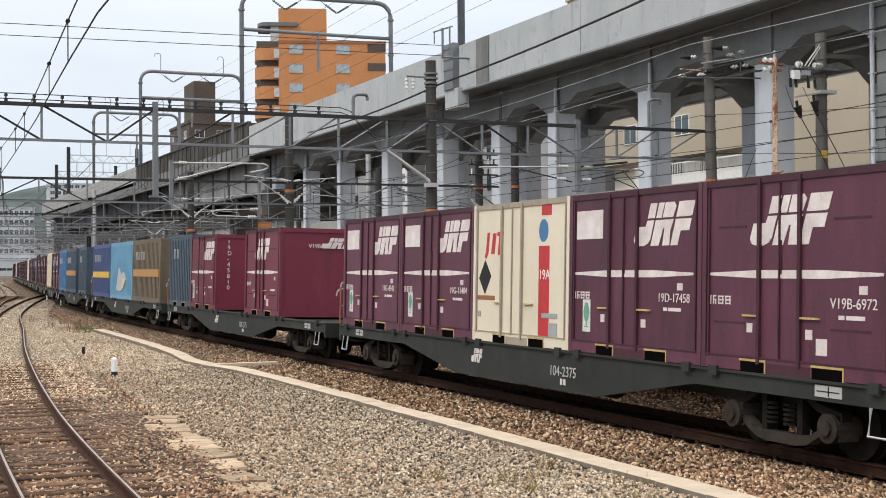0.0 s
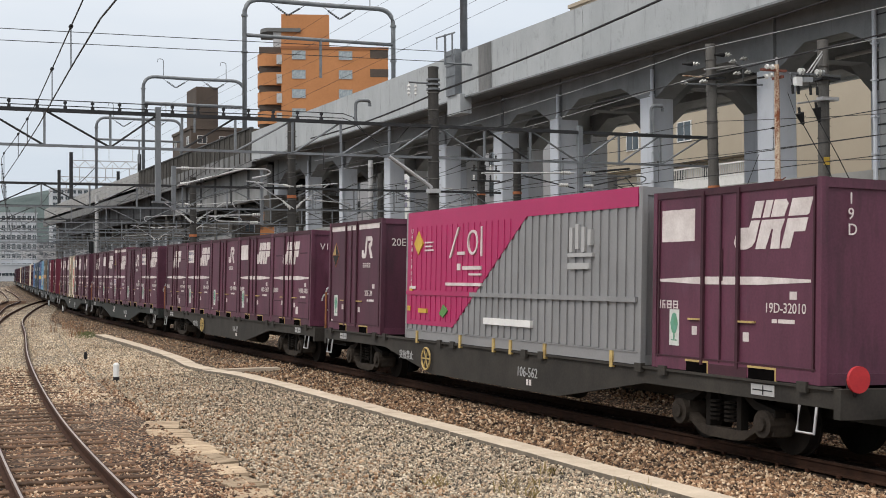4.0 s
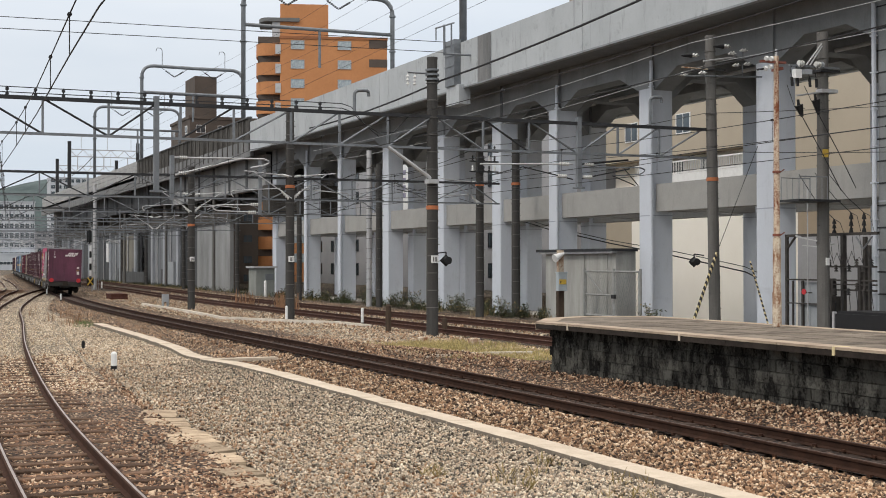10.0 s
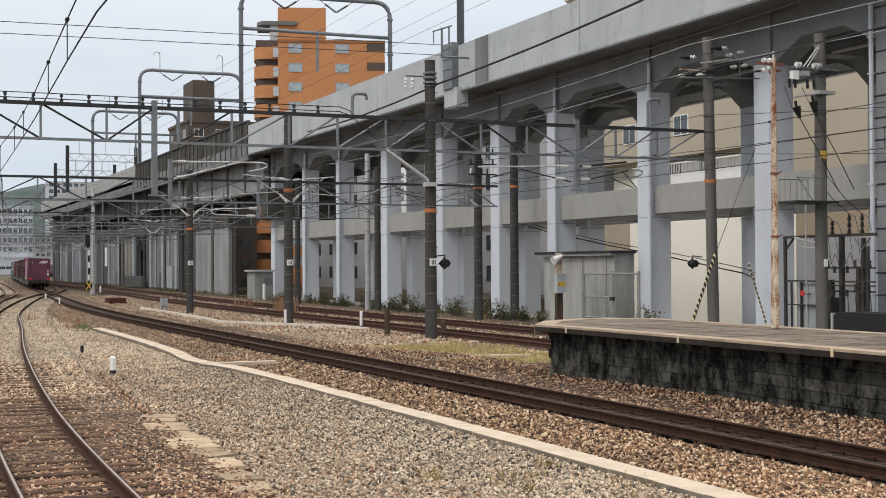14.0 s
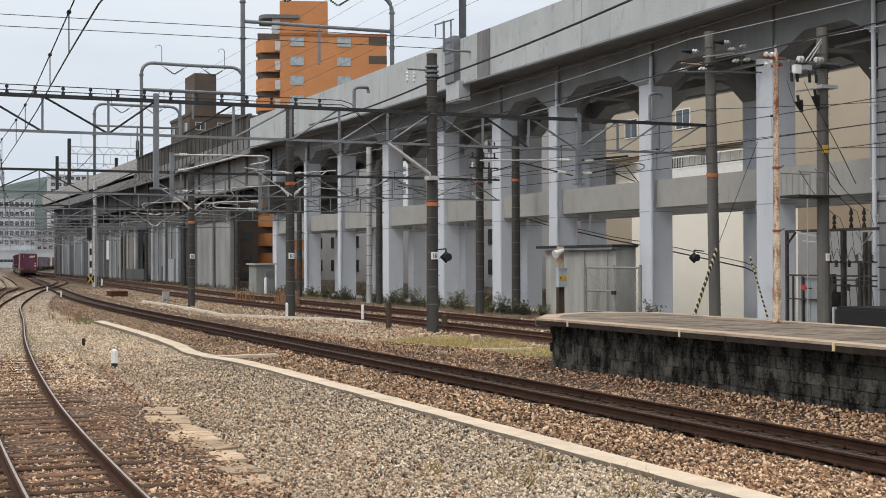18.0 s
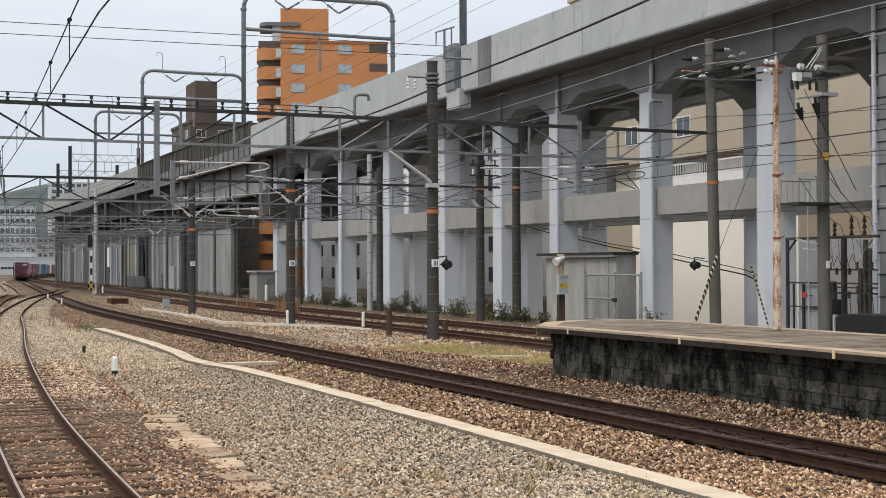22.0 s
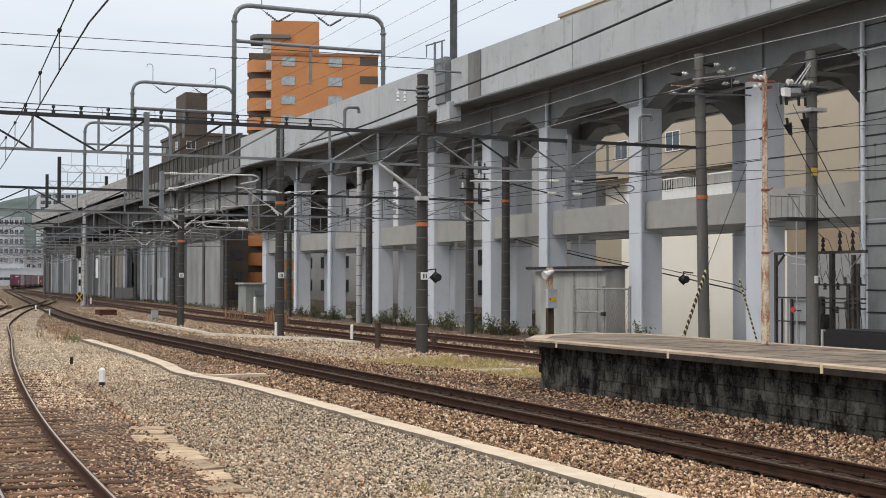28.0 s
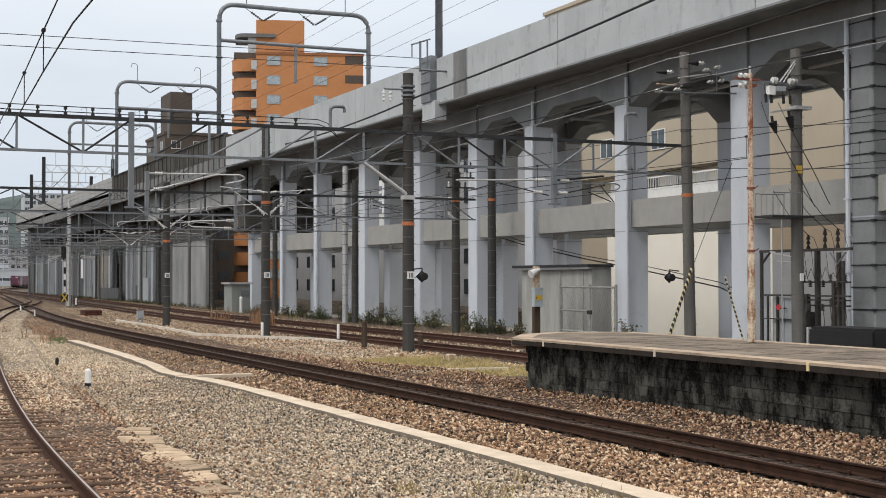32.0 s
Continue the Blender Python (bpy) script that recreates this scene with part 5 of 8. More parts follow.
for _k, _z in ((0, 7.98), (1, 7.82)):
    part("tail_wire", tube([(14.9, 0, _z), (15.3, 0, _z - 0.12), (15.75, 0, 7.3), (16.3, 0, 7.0 - 0.12 * _k), (16.9, 0, 7.05), (17.4, 0, 7.6)], 0.016, 5), M_WIRE, GANTRY_ONE, "drooping tail of the line wire")
truss(57.8, -2.0, 28.0, 5.3, 6.28, "lattice gantry beam over the tracks", 2.0, False, 0.05)
for _y, _x0, _x1 in ((75.0, 0.0, 28.5), (93.0, 2.0, 29.0), (113.0, 4.0, 29.5), (137.0, 6.0, 30.0), (163.0, 6.0, 31.0), (192.0, 8.0, 33.0), (225.0, 8.0, 36.0), (262.0, 10.0, 42.0)):
    truss(_y, _x0, _x1, 5.3, 6.2, "lattice gantry beam over the tracks", 1.9, False, 0.042, M_STEEL if _y > 100 else None)
    if _y > 80:
        pole(_x0 + 0.3, _y, 11.4, 0.17, "grey round concrete pole of the gantry", None, False, mat=M_POLEGREY)
    if _y in (137.0, 225.0):
        pole(main_x(_y) + 4.6, _y, 10.4, 0.2, "pale grey steel-tube pole of the gantry", None, False, mat=M_PALESTEEL if _y < 200 else M_POLEGREY)
    pole(_x1 - 0.3, _y, 8.4, 0.2, "dark grey round concrete pole of the gantry", None, False)
for _y, _z in ((127.0, 5.6), (150.0, 5.2), (177.0, 5.7), (207.0, 5.3), (243.0, 5.8)):
    truss(_y, -14.0, 30.8, _z, _z + 0.8, "slender lattice gantry beam over the yard", 2.6 if _y > 140 else 5.0, False, 0.04, M_STEEL)
    for _x in (-13.8, 1.5, 30.5):
        pole(_x, _y, _z + 3.2, 0.16, "grey round concrete pole of the gantry", None, False, False, mat=M_POLEGREY)
for _x, _y, _s in ((17.4, 57.8, 1), (17.4, 57.5, -1), (27.6, 59.0, -1), (16.7, 75.0, 1), (16.7, 74.8, -1), (20.5, 93, 1), (22, 113, -1), (22, 113, 1)):
    cantilever(_x, _y, _s)


# ---- distance ----
def window_thing(parent, x, y, z, w, h, face="y", frame_mat=None, pane=None):
    """A window with frame and pane on a wall that faces -y or -x."""
    e = part("window", boxes((-w / 2, w / 2, -0.03, 0.05, 0, h)), pane or M_GLASS, parent, "curtained window pane" if pane else "dark window pane")
    e.matrix_basis = pose(x, y, z, 0, 0, 0 if face == "y" else -90)
    f = 0.07
    part("frame", boxes((-w / 2 - f, w / 2 + f, -0.07, 0.02, -f, 0), (-w / 2 - f, w / 2 + f, -0.07, 0.02, h, h + f), (-w / 2 - f, -w / 2, -0.07, 0.02, 0, h), (w / 2, w / 2 + f, -0.07, 0.02, 0, h), (-0.025, 0.025, -0.06, 0.02, 0, h)), frame_mat or M_WHITE, e)
    return e


def orange_tower():
    b = empty("apartment_tower", pose(52.1, 190.7, 0, 0, 0, -17), "orange-tiled apartment tower with rounded balconies", "apartment building")
    part("wall", boxes((3.6, 19.6, 0, 14, -0.4, 36.0)), M_ORANGE, b, "orange tiled wall")
    part("penthouse", boxes((3.6, 10.8, 1, 12, 36.0, 41.4)), M_ORANGE, b, "orange stair head on the roof")
    part("roof_slab", prism([(0.4 + 1.4 * (1 - math.cos(k * math.pi / 8)) , 3.2 - 2.6 * math.sin(k * math.pi / 8)) for k in range(5)] + [(6.5, 0.6), (6.5, 8), (0.4, 8)], "z", 38.7, 39.25), M_GREYPANEL2, b, "thin rounded grey roof canopy")
    part("stair_wall", boxes((2.4, 3.6, 1.0, 6, 36.0, 38.7)), M_PALESTEEL, b, "pale recessed stair wall")
    part("parapet", boxes((3.5, 19.7, -0.1, 0.25, 36.0, 36.4)), M_ORANGEDARK, b)
    part("side_wing", boxes((0.9, 3.6, 2.0, 13, -0.4, 35.0)), M_BROWNBLD, b, "brown recessed wing")
    for k in range(12):
        z = 1.6 + 2.9 * k
        bm = bmesh.new()
        n = 8
        ring = [(3.6, 0.2)] + [(2.2 - 2.2 * math.sin(math.pi / 2 * i / n), 0.2 + 2.4 * (1 - math.cos(math.pi / 2 * i / n))) for i in range(n + 1)] + [(0.0, 5.5), (3.6, 5.5)]
        bm.free()
        part("balcony", prism(ring, "z", z, z + 1.9), M_ORANGE, b, "rounded orange balcony front")
        # solid brown block paints the shaded gap above each balcony front
        part("balcony_recess", boxes((0.3, 3.62, 0.9, 5.2, z + 1.9, z + 2.9)), M_BROWNBLD, b)
        part("balcony_rail", boxes((2.9, 3.7, -0.12, 0.2, z + 0.2, z + 1.6)), M_PALESTEEL, b, "pale balcony screen")
        for x in (6.2, 13.2):
            window_thing(b, x, -0.02, z + 1.0, 1.9, 1.2, "y", M_PLASTIC, M_CURTAIN)
        part("side_recess", boxes((16.9, 19.64, -0.03, 0.6, z + 1.3, z + 2.5)), M_BROWNBLD, b)


def block(name, x, y, rz, w, d, h, floors, cols, wall, label, roof=None, ww=1.6, wh=1.3, side=True, rim=None):
    b = empty(name, pose(x, y, 0, 0, 0, rz), label, "building")
    part("wall", boxes((0, w, 0, d, -0.4, h)), wall, b)
    part("roof", boxes((-0.2, w + 0.2, -0.2, d + 0.2, h, h + 0.5)), roof or wall, b)
    for k in range(floors):
        z = h * (k + 0.3) / floors
        for i in range(cols):
            window_thing(b, w * (i + 0.5) / cols, -0.02, z, ww, wh, "y", rim)
        if side:
            for i in range(max(1, int(d / 5))):
                window_thing(b, -0.02, d * (i + 0.5) / max(1, int(d / 5)), z, ww, wh, "x", rim)
    return b


orange_tower()
_b = block("brown_apartment_building", 52.0, 235.0, 0, 16.0, 16, 28.5, 8, 4, M_BROWNBLD, "dark brown apartment building behind the viaduct")
part("stair_tower", boxes((1.4, 5.4, 2, 10, 28.5, 36.5)), M_BROWNBLD, _b, "brown stair tower on the roof")
block("cream_apartment_building", 62.0, 95.0, 0, 14.0, 8, 11.0, 4, 4, M_CREAM, "cream rendered block seen between the pillars")
_b = empty("low_brown_building", None, "dark brown tiled building seen under the viaduct", "building")
part("wall", boxes((45.3, 49.0, 178.0, 300.0, -0.4, 11.5)), M_BROWNBLD, _b, "dark brown tiled wall")
part("roof", boxes((45.1, 49.2, 177.8, 300.2, 11.5, 11.9)), M_BROWNBLD, _b)
for _z in (-0.1, 2.45, 5.35, 8.2):
    window_thing(_b, 47.5, 177.98, _z, 1.2, 0.95, "y", M_BROWNBLD)
    for _y in range(182, 296, 6):
        window_thing(_b, 45.28, _y, _z, 1.4, 1.1, "x", M_BROWNBLD)
_b = block("grey_street_building", 58.0, 104.0, 0, 10.0, 76, 15.6, 5, 2, M_GREYBLD, "long grey rendered building with small dark windows behind the viaduct", None, 0.9, 1.4, True, M_DARKSTEEL)
part("sign_panel", boxes((-0.25, -0.1, 39.2, 42.3, 8.6, 15.3)), M_WHITE, _b, "white sign panel with dark strokes")
for _k in range(4):
    part("sign_stroke", boxes((-0.28, -0.25, 40.6, 41.7, 10.2 + 0.9 * _k, 10.75 + 0.9 * _k)), M_GREYTEXT, _b)
part("white_wall", boxes((-0.2, -0.05, 61.5, 66.5, -0.4, 8.5)), M_CREAM, _b, "pale painted wall bay")
block("white_apartment_block", 43.0, 600.0, -5, 21.5, 14, 29.0, 7, 10, M_WHITEBLD, "long white apartment block with rows of windows far down the line", None, 1.5, 2.0, False)
block("white_warehouse", 46.0, 590.0, -2, 27.0, 8, 6.5, 1, 9, M_WHITEBLD, "low white building at the bend of the line", None, 3.0, 1.2, False)
block("white_apartment_block", -10.0, 640.0, 2, 50.0, 14, 27.0, 8, 19, M_WHITEBLD, "long white apartment block with rows of windows far down the line", None, 1.3, 1.4, False)


block("hillside_apartment_building", 100.5, 850.0, 0, 34.0, 16, 56.0, 14, 9, M_WHITEBLD, "tall terraced white apartment building on the hillside far off", None, 2.6, 2.2, False)
_b = block("grey_apartment_block", 62.0, 640.0, -3, 20.0, 12, 17.0, 5, 8, M_GREYBLD, "grey apartment block beyond the bend of the line", None, 1.6, 1.6, False)


M_TAN = noise_mat("tan_render", (0.36, 0.29, 0.215), (0.31, 0.25, 0.185), 0.9, 0, 0.4, 10, 0.05)


def beige_building():
    b = empty("beige_building", None, "large beige rendered building with a cream ground floor behind the viaduct", "building")
    part("upper_wall", boxes((60.0, 80, 30, 103, 11.2, 16.6)), M_BEIGE, b, "plain beige upper wall")
    part("pier_wall", boxes((60.0, 80, 30, 79.9, 8.95, 11.2)), M_BEIGE, b, "plain beige wall")
    part("lower_wall", boxes((60.0, 80, 30, 103, 6.25, 8.95)), M_BEIGE, b, "plain beige wall")
    part("ground_wall", boxes((59.6, 80, 30, 97, -3.2, 6.25)), M_CREAM, b, "cream lower wall")
    part("side_wall", boxes((59.8, 80, 97, 104, -3.2, 6.25)), M_BEIGE, b, "plain beige wall")
    part("tan_panel", boxes((59.5, 59.62, 60, 74.8, 4.35, 6.27)), M_TAN, b, "tan painted wall band")
    part("grey_panel", boxes((59.5, 59.62, 60, 74.8, -3.0, 4.35)), M_GREYBLD, b, "grey lower wall")
    part("recess_wall", boxes((61.6, 80, 79.9, 103, 8.95, 11.2)), M_CREAM, b)
    part("balcony_front", boxes((59.9, 60.0, 81.6, 97, 7.9, 9.65)), M_WHITE, b, "white balcony front")
    bm = bmesh.new()
    y = 81.7
    while y < 97.0:
        box(bm, 59.92, 59.96, y, y + 0.05, 9.65, 10.65)
        y += 0.24
    box(bm, 59.9, 59.98, 81.6, 97.0, 10.6, 10.72)
    box(bm, 59.9, 59.98, 81.6, 97.0, 9.68, 9.78)
    part("balcony_railing", bm, M_WHITE, b, "white balcony railing")
    for y, z in ((89.7, 12.95), (97.6, 12.9)):
        window_thing(b, 59.98, y, z, 1.9, 1.5, "x")
    for y in (82.5, 88.5, 93.0):
        window_thing(b, 61.58, y, 9.1, 1.9, 1.8, "x")


beige_building()




def hill():
    bm = bmesh.new()
    n = 60
    rows = []
    for j in range(6):
        row = []
        for i in range(n + 1):
            x = -900 + 1500 * i / n
            f0 = j / 5
            h = (84 + 18 * math.sin(i * 0.23 + 3.6) + 9 * math.sin(i * 0.61)) * math.sin(f0 * math.pi / 2)
            row.append(bm.verts.new((x + 6 * noise.noise(Vector((i, j, 1))), 1500 + 240 * f0, -1 + max(0, h) + 5 * noise.noise(Vector((i * 0.8, j * 0.9, 0))))))
        rows.append(row)
    for a, b in zip(rows, rows[1:]):
        for i in range(n):
            bm.faces.new((a[i], a[i + 1], b[i + 1], b[i]))
    tagged(mesh_ob("backdrop_hill", bm, M_HILL, smooth=True), "low wooded hill far beyond the town", "hill", "", "structure")


hill()


# ---- freight train ----
HALF = 1.225
FLOOR = 1.0
TO_SIDE = Matrix(((0, 0, -1, 0), (-1, 0, 0, 0), (0, 1, 0, 0), (0, 0, 0, 1)))  # u, v of the side that faces the camera -> local x, y, z


FLUSH = [-0.015]  # how far markings stand out from the container frame


def side_poly(bm, pts, length, out=None, skin=HALF):
    """A flat marking on the side: u from the leading end, v from the container's floor."""
    out = FLUSH[0] if out is None else out
    a = [bm.verts.new((-skin - out, length / 2 - u, v)) for u, v in pts]
    b = [bm.verts.new((-skin + 0.03, length / 2 - u, v)) for u, v in pts]
    n = len(a)
    bm.faces.new(a)
    bm.faces.new(b[::-1])
    for i in range(n):
        bm.faces.new((a[i], b[i], b[(i + 1) % n], a[(i + 1) % n]))
    return bm


def side_rect(bm, u0, u1, v0, v1, length, out=None):
    return side_poly(bm, [(u0, v0), (u1, v0), (u1, v1), (u0, v1)], length, out)


def side_rects(rects, length, out=None):
    bm = bmesh.new()
    for r in rects:
        side_rect(bm, *r, length, out)
    return bm


def side_text(words, u, v, size, length, out=None):
    out = FLUSH[0] if out is None else out
    m = Matrix.Translation((-HALF - out, length / 2 - u, v)) @ TO_SIDE
    return text_bm(words, size, m, 0.003)


def end_text(words, x, v, size, length):
    m = Matrix.Translation((x, -length / 2 - 0.016, v)) @ Matrix(((1, 0, 0, 0), (0, 0, -1, 0), (0, 1, 0, 0), (0, 0, 0, 1)))
    return text_bm(words, size, m, 0.003)


LOGO = [
    [(0.0, 0.46), (0.0, 0.14), (0.05, 0.03), (0.12, 0.0), (0.22, 0.0), (0.29, 0.06), (0.32, 0.16), (0.32, 0.6), (0.19, 0.6), (0.18, 0.46)],
    [(0.19, 0.65), (0.32, 0.65), (0.32, 1.0), (0.19, 1.0)],
    [(0.35, 0.65), (0.45, 0.65), (0.45, 1.0), (0.35, 1.0)],
    [(0.47, 0.65), (0.66, 0.65), (0.68, 0.9), (0.63, 1.0), (0.47, 1.0)],
    [(0.35, 0.0), (0.5, 0.0), (0.52, 0.4), (0.545, 0.4), (0.57, 0.0), (0.7, 0.0), (0.66, 0.34), (0.68, 0.6), (0.35, 0.6)],
    [(0.72, 0.65), (0.97, 0.65), (1.0, 0.68), (1.0, 1.0), (0.72, 1.0)],
    [(0.72, 0.0), (0.85, 0.0), (0.85, 0.33), (1.0, 0.33), (1.0, 0.6), (0.72, 0.6)],
]
LOGO = [[(u * 0.88 + v * 0.14, v) for u, v in shape] for shape in LOGO]  # slanted strokes


def logo_bm(u, v, w, h, length):
    bm = bmesh.new()
    for shape in LOGO:
        side_poly(bm, [(u + a * w, v + b * h) for a, b in shape], length)
    return bm


def end_logo(x, v, w, h, length):
    bm = bmesh.new()
    for shape in LOGO:
        a = [bm.verts.new((x + p * w, -length / 2 - 0.016, v + q * h)) for p, q in shape]
        bm.faces.new(a)
    return bm


def shell(name, length, height, mat, label, posts=(1.25, 2.05), group="freight containers", seam=None, ribs=0.0, width=2.45):
    """A container: inset panels, proud frame, corner castings, door posts, fork pockets."""
    seam = seam or M_GROOVE
    c = empty(name, None, label, "container", group)
    h, L = width / 2, length / 2
    bm = boxes((-h + 0.02, h - 0.02, -L + 0.03, L - 0.03, 0.06, height - 0.03))
    part("body", bm, mat, c)
    if ribs:
        bm = bmesh.new()
        u = 0.3
        while u < length - 0.25:
            for s in (-1, 1):
                box(bm, *(sorted((s * (h - 0.025), s * (h + 0.004)))), L - u - 0.07, L - u + 0.07, 0.2, height - 0.16)
            u += ribs
        tagged(part("side_ribs", bm, mat, c), kind="stuff")
    part("roof", boxes((-h + 0.01, h - 0.01, -L + 0.01, L - 0.01, height - 0.03, height)), mat, c)
    for x0, x1, x2, x3 in ((-h, -h + 0.1, -h, -h + 0.06), (h - 0.1, h, h - 0.06, h)):
        part("base_rail", boxes((x0, x1, -L + 0.08, L - 0.08, 0.0, 0.17)), mat, c)
        part("top_rail", boxes((x2, x3, -L + 0.08, L - 0.08, height - 0.08, height + 0.012)), seam, c)
    part("sill_lip", boxes((-h - 0.012, -h + 0.05, -L + 0.085, L - 0.085, 0.172, 0.19)), seam, c, "dark lip above the sill")
    for y0, y1 in ((-L, -L + 0.06), (L - 0.06, L)):
        part("end_sill", boxes((-h + 0.09, h - 0.09, y0, y1, 0.0, 0.14)), mat, c)
        part("end_header", boxes((-h + 0.09, h - 0.09, y0, y1, height - 0.11, height + 0.01)), mat, c)
    for sx in (-1, 1):
        for sy in (-1, 1):
            x0, x1 = sorted((sx * (h + 0.003), sx * (h - 0.09)))
            y0, y1 = sorted((sy * (L + 0.003), sy * (L - 0.09)))
            part("corner_post", boxes((x0, x1, y0, y1, 0.0, height + 0.015)), mat, c)
    for u in posts:
        bm = bmesh.new()
        box(bm, -h - 0.022, -h + 0.03, L - u - 0.028, L - u + 0.028, 0.1, height - 0.02)
        # rods share the body's colour; the darker tone paints in their shading
        part("lock_rod", bm, seam, c, "vertical lock rod painted darker for its shading")
    if posts:
        u = sum(posts) / 2
        for a, b in ((L - u - 0.012, L - u + 0.012), (L - 0.16, L - 0.13), (-L + 0.13, -L + 0.16)):
            part("door_seam", boxes((-h - 0.006, -h + 0.03, a, b, 0.15, height - 0.1)), seam, c)
        for u0, u1 in ((0.92, 1.22), (2.08, 2.42)):
            part("handle", side_rects([(u0, u1, 0.705, 0.73)], length, 0.018), M_FADEDYELLOW, c, "worn yellow door handle")
    for u0, u1 in ((0.88, 1.38), (2.3, 2.85)) if length < 4 else ():
        # flat black plate stands in for the shade inside the pocket
        part("fork_pocket", side_rects([(u0, u1, -0.045, 0.13)], length, 0.004), M_HOLLOW, c)
        part("pocket_rim", side_rects([(u0 - 0.02, u1 + 0.02, 0.13, 0.158), (u1, u1 + 0.022, -0.03, 0.13)], length, 0.008), M_FADEDYELLOW, c, "worn yellow pocket rim")
    if length < 4:
        # the recess is painted as a dark plate too
        part("lashing_hollow", side_rects([(1.42, 2.26, -0.01, 0.125)], length, 0.005), seam, c, "dark plate for the recess between the fork pockets")
    return c


STRIPE = [(0.14, 1.235), (1.2, 1.20), (2.5, 1.20), (3.5, 1.235), (3.5, 1.27), (2.5, 1.305), (1.2, 1.305), (0.14, 1.27)]
D_LABEL = "maroon steel freight container with white markings"


def jr_mark(c, length):
    k = lambda pts: [(2.35 + (u - 2.35) * 1.12, 1.72 + (v - 1.75) * 1.12) for u, v in pts]
    part("emblem", side_poly(bmesh.new(), k([(2.35, 1.8), (2.4, 1.75), (2.56, 1.75), (2.62, 1.81), (2.68, 2.12), (2.7, 2.2), (2.6, 2.2), (2.53, 1.85), (2.45, 1.85), (2.46, 1.92), (2.36, 1.92)]), length), M_LOGO, c, "white emblem")
    part("emblem", side_poly(bmesh.new(), k([(2.62, 2.2), (2.92, 2.2), (2.98, 2.14), (2.96, 2.02), (2.88, 1.97), (3.0, 1.75), (2.87, 1.75), (2.75, 1.98), (2.77, 2.05), (2.86, 2.06), (2.88, 2.11), (2.62, 2.11)]), length), M_LOGO, c, "white emblem")
    bars = []
    for i in range(4):
        u = 2.44 + 0.13 * i
        bars += [(u, u + 0.1, 1.59, 1.605), (u, u + 0.1, 1.55, 1.562), (u, u + 0.1, 1.51, 1.525), (u + 0.01, u + 0.025, 1.5, 1.62), (u + 0.075, u + 0.09, 1.5, 1.6)]
    tagged(part("emblem_caption", side_rects(bars, length), M_LOGO, c), kind="stuff")


def maroon(kind="plate", number="", length=3.715, height=2.5, mat=None):
    """One of the maroon containers; kind tells its markings."""
    mat = mat or M_MAROON
    words = {"plate": D_LABEL + " and blank white panel", "vent": D_LABEL + " and vent slots", "board": D_LABEL + " and lettered panel", "plain": "plain maroon freight container with a small white emblem", "tall": "tall maroon freight container with white top stripe and warning diamond", "taller": "tall maroon freight container with small white emblem and warning diamond", "ribbed": "ribbed maroon freight container with white markings"}[kind]
    FLUSH[0] = 0.008 if kind == "ribbed" else -0.015
    c = shell("freight_container", length, height, mat, words, ribs=0.16 if kind == "ribbed" else 0.0)
    if kind not in ("plain", "taller"):
        part("stripe", side_poly(bmesh.new(), STRIPE, length), M_LOGO, c, "tapered white stripe")
    if kind == "vent":
        part("emblem", logo_bm(1.0, 1.62, 1.6, 0.62, length), M_LOGO, c, "slanted white emblem")
        for r in ((0.35, 0.95, 1.86, 1.89), (2.65, 3.3, 1.9, 1.93), (0.25, 0.95, 0.6, 0.63), (2.6, 3.3, 0.58, 0.61)):
            part("vent_slot", side_rects([r], length, -0.016), M_GROOVE, c)
    elif kind in ("plate", "board", "ribbed"):
        part("emblem", logo_bm(1.9, 1.66, 1.6, 0.62, length), M_LOGO, c, "slanted white emblem")
        if kind == "plate":
            part("panel", side_rects([(0.2, 1.02, 1.8, 2.25)], length), M_LOGO, c, "blank white panel")
        if kind == "board":
            part("panel", side_rects([(0.18, 1.12, 1.78, 2.22)], length), M_LOGO, c, "white notice panel")
            for words, v in (("環境にやさしい", 2.06), ("鉄道コンテナ", 1.85)):
                part("panel_print", side_text(words, 0.22, v, 0.125, length, FLUSH[0] + 0.004), M_GREYTEXT, c, "grey-blue printed slogan")
    elif kind == "plain":
        jr_mark(c, length)
    elif kind in ("tall", "taller"):
        part("top_stripe", side_rects([(0.15, 1.2, height - 0.2, height - 0.08), (1.3, 1.9, height - 0.2, height - 0.08), (2.15, 3.55, height - 0.2, height - 0.08)], length), M_LOGO, c, "white top stripe")
        part("diamond", side_poly(bmesh.new(), [(0.2, 1.82), (0.47, 1.52), (0.74, 1.82), (0.47, 2.12)], length), M_ORANGEDARK, c, "orange-edged warning diamond")
        for k, pts in enumerate(([(0.235, 1.83), (0.465, 1.83), (0.465, 2.085)], [(0.475, 1.83), (0.705, 1.83), (0.475, 2.085)], [(0.235, 1.815), (0.47, 1.555), (0.705, 1.815)])):
            part("diamond_field", side_poly(bmesh.new(), pts, length, FLUSH[0] + 0.004), M_FADEDYELLOW if k == 0 else M_BLACK, c)
        if kind == "tall":
            part("emblem", logo_bm(1.95, 1.6, 1.6, 0.62, length), M_LOGO, c, "slanted white emblem")
            part("panel", side_rects([(0.12, 0.78, 0.88, 1.15)], length), M_LOGO, c, "white notice panel")
            tagged(part("panel_print", side_rects([(0.16 + 0.1 * k, 0.23 + 0.1 * k, 1.03, 1.11) for k in range(6)] + [(0.16 + 0.1 * k, 0.23 + 0.1 * k, 0.92, 1.0) for k in range(6)], length, FLUSH[0] + 0.004), M_GREYTEXT, c), kind="stuff")
        else:
            jr_mark(c, length)
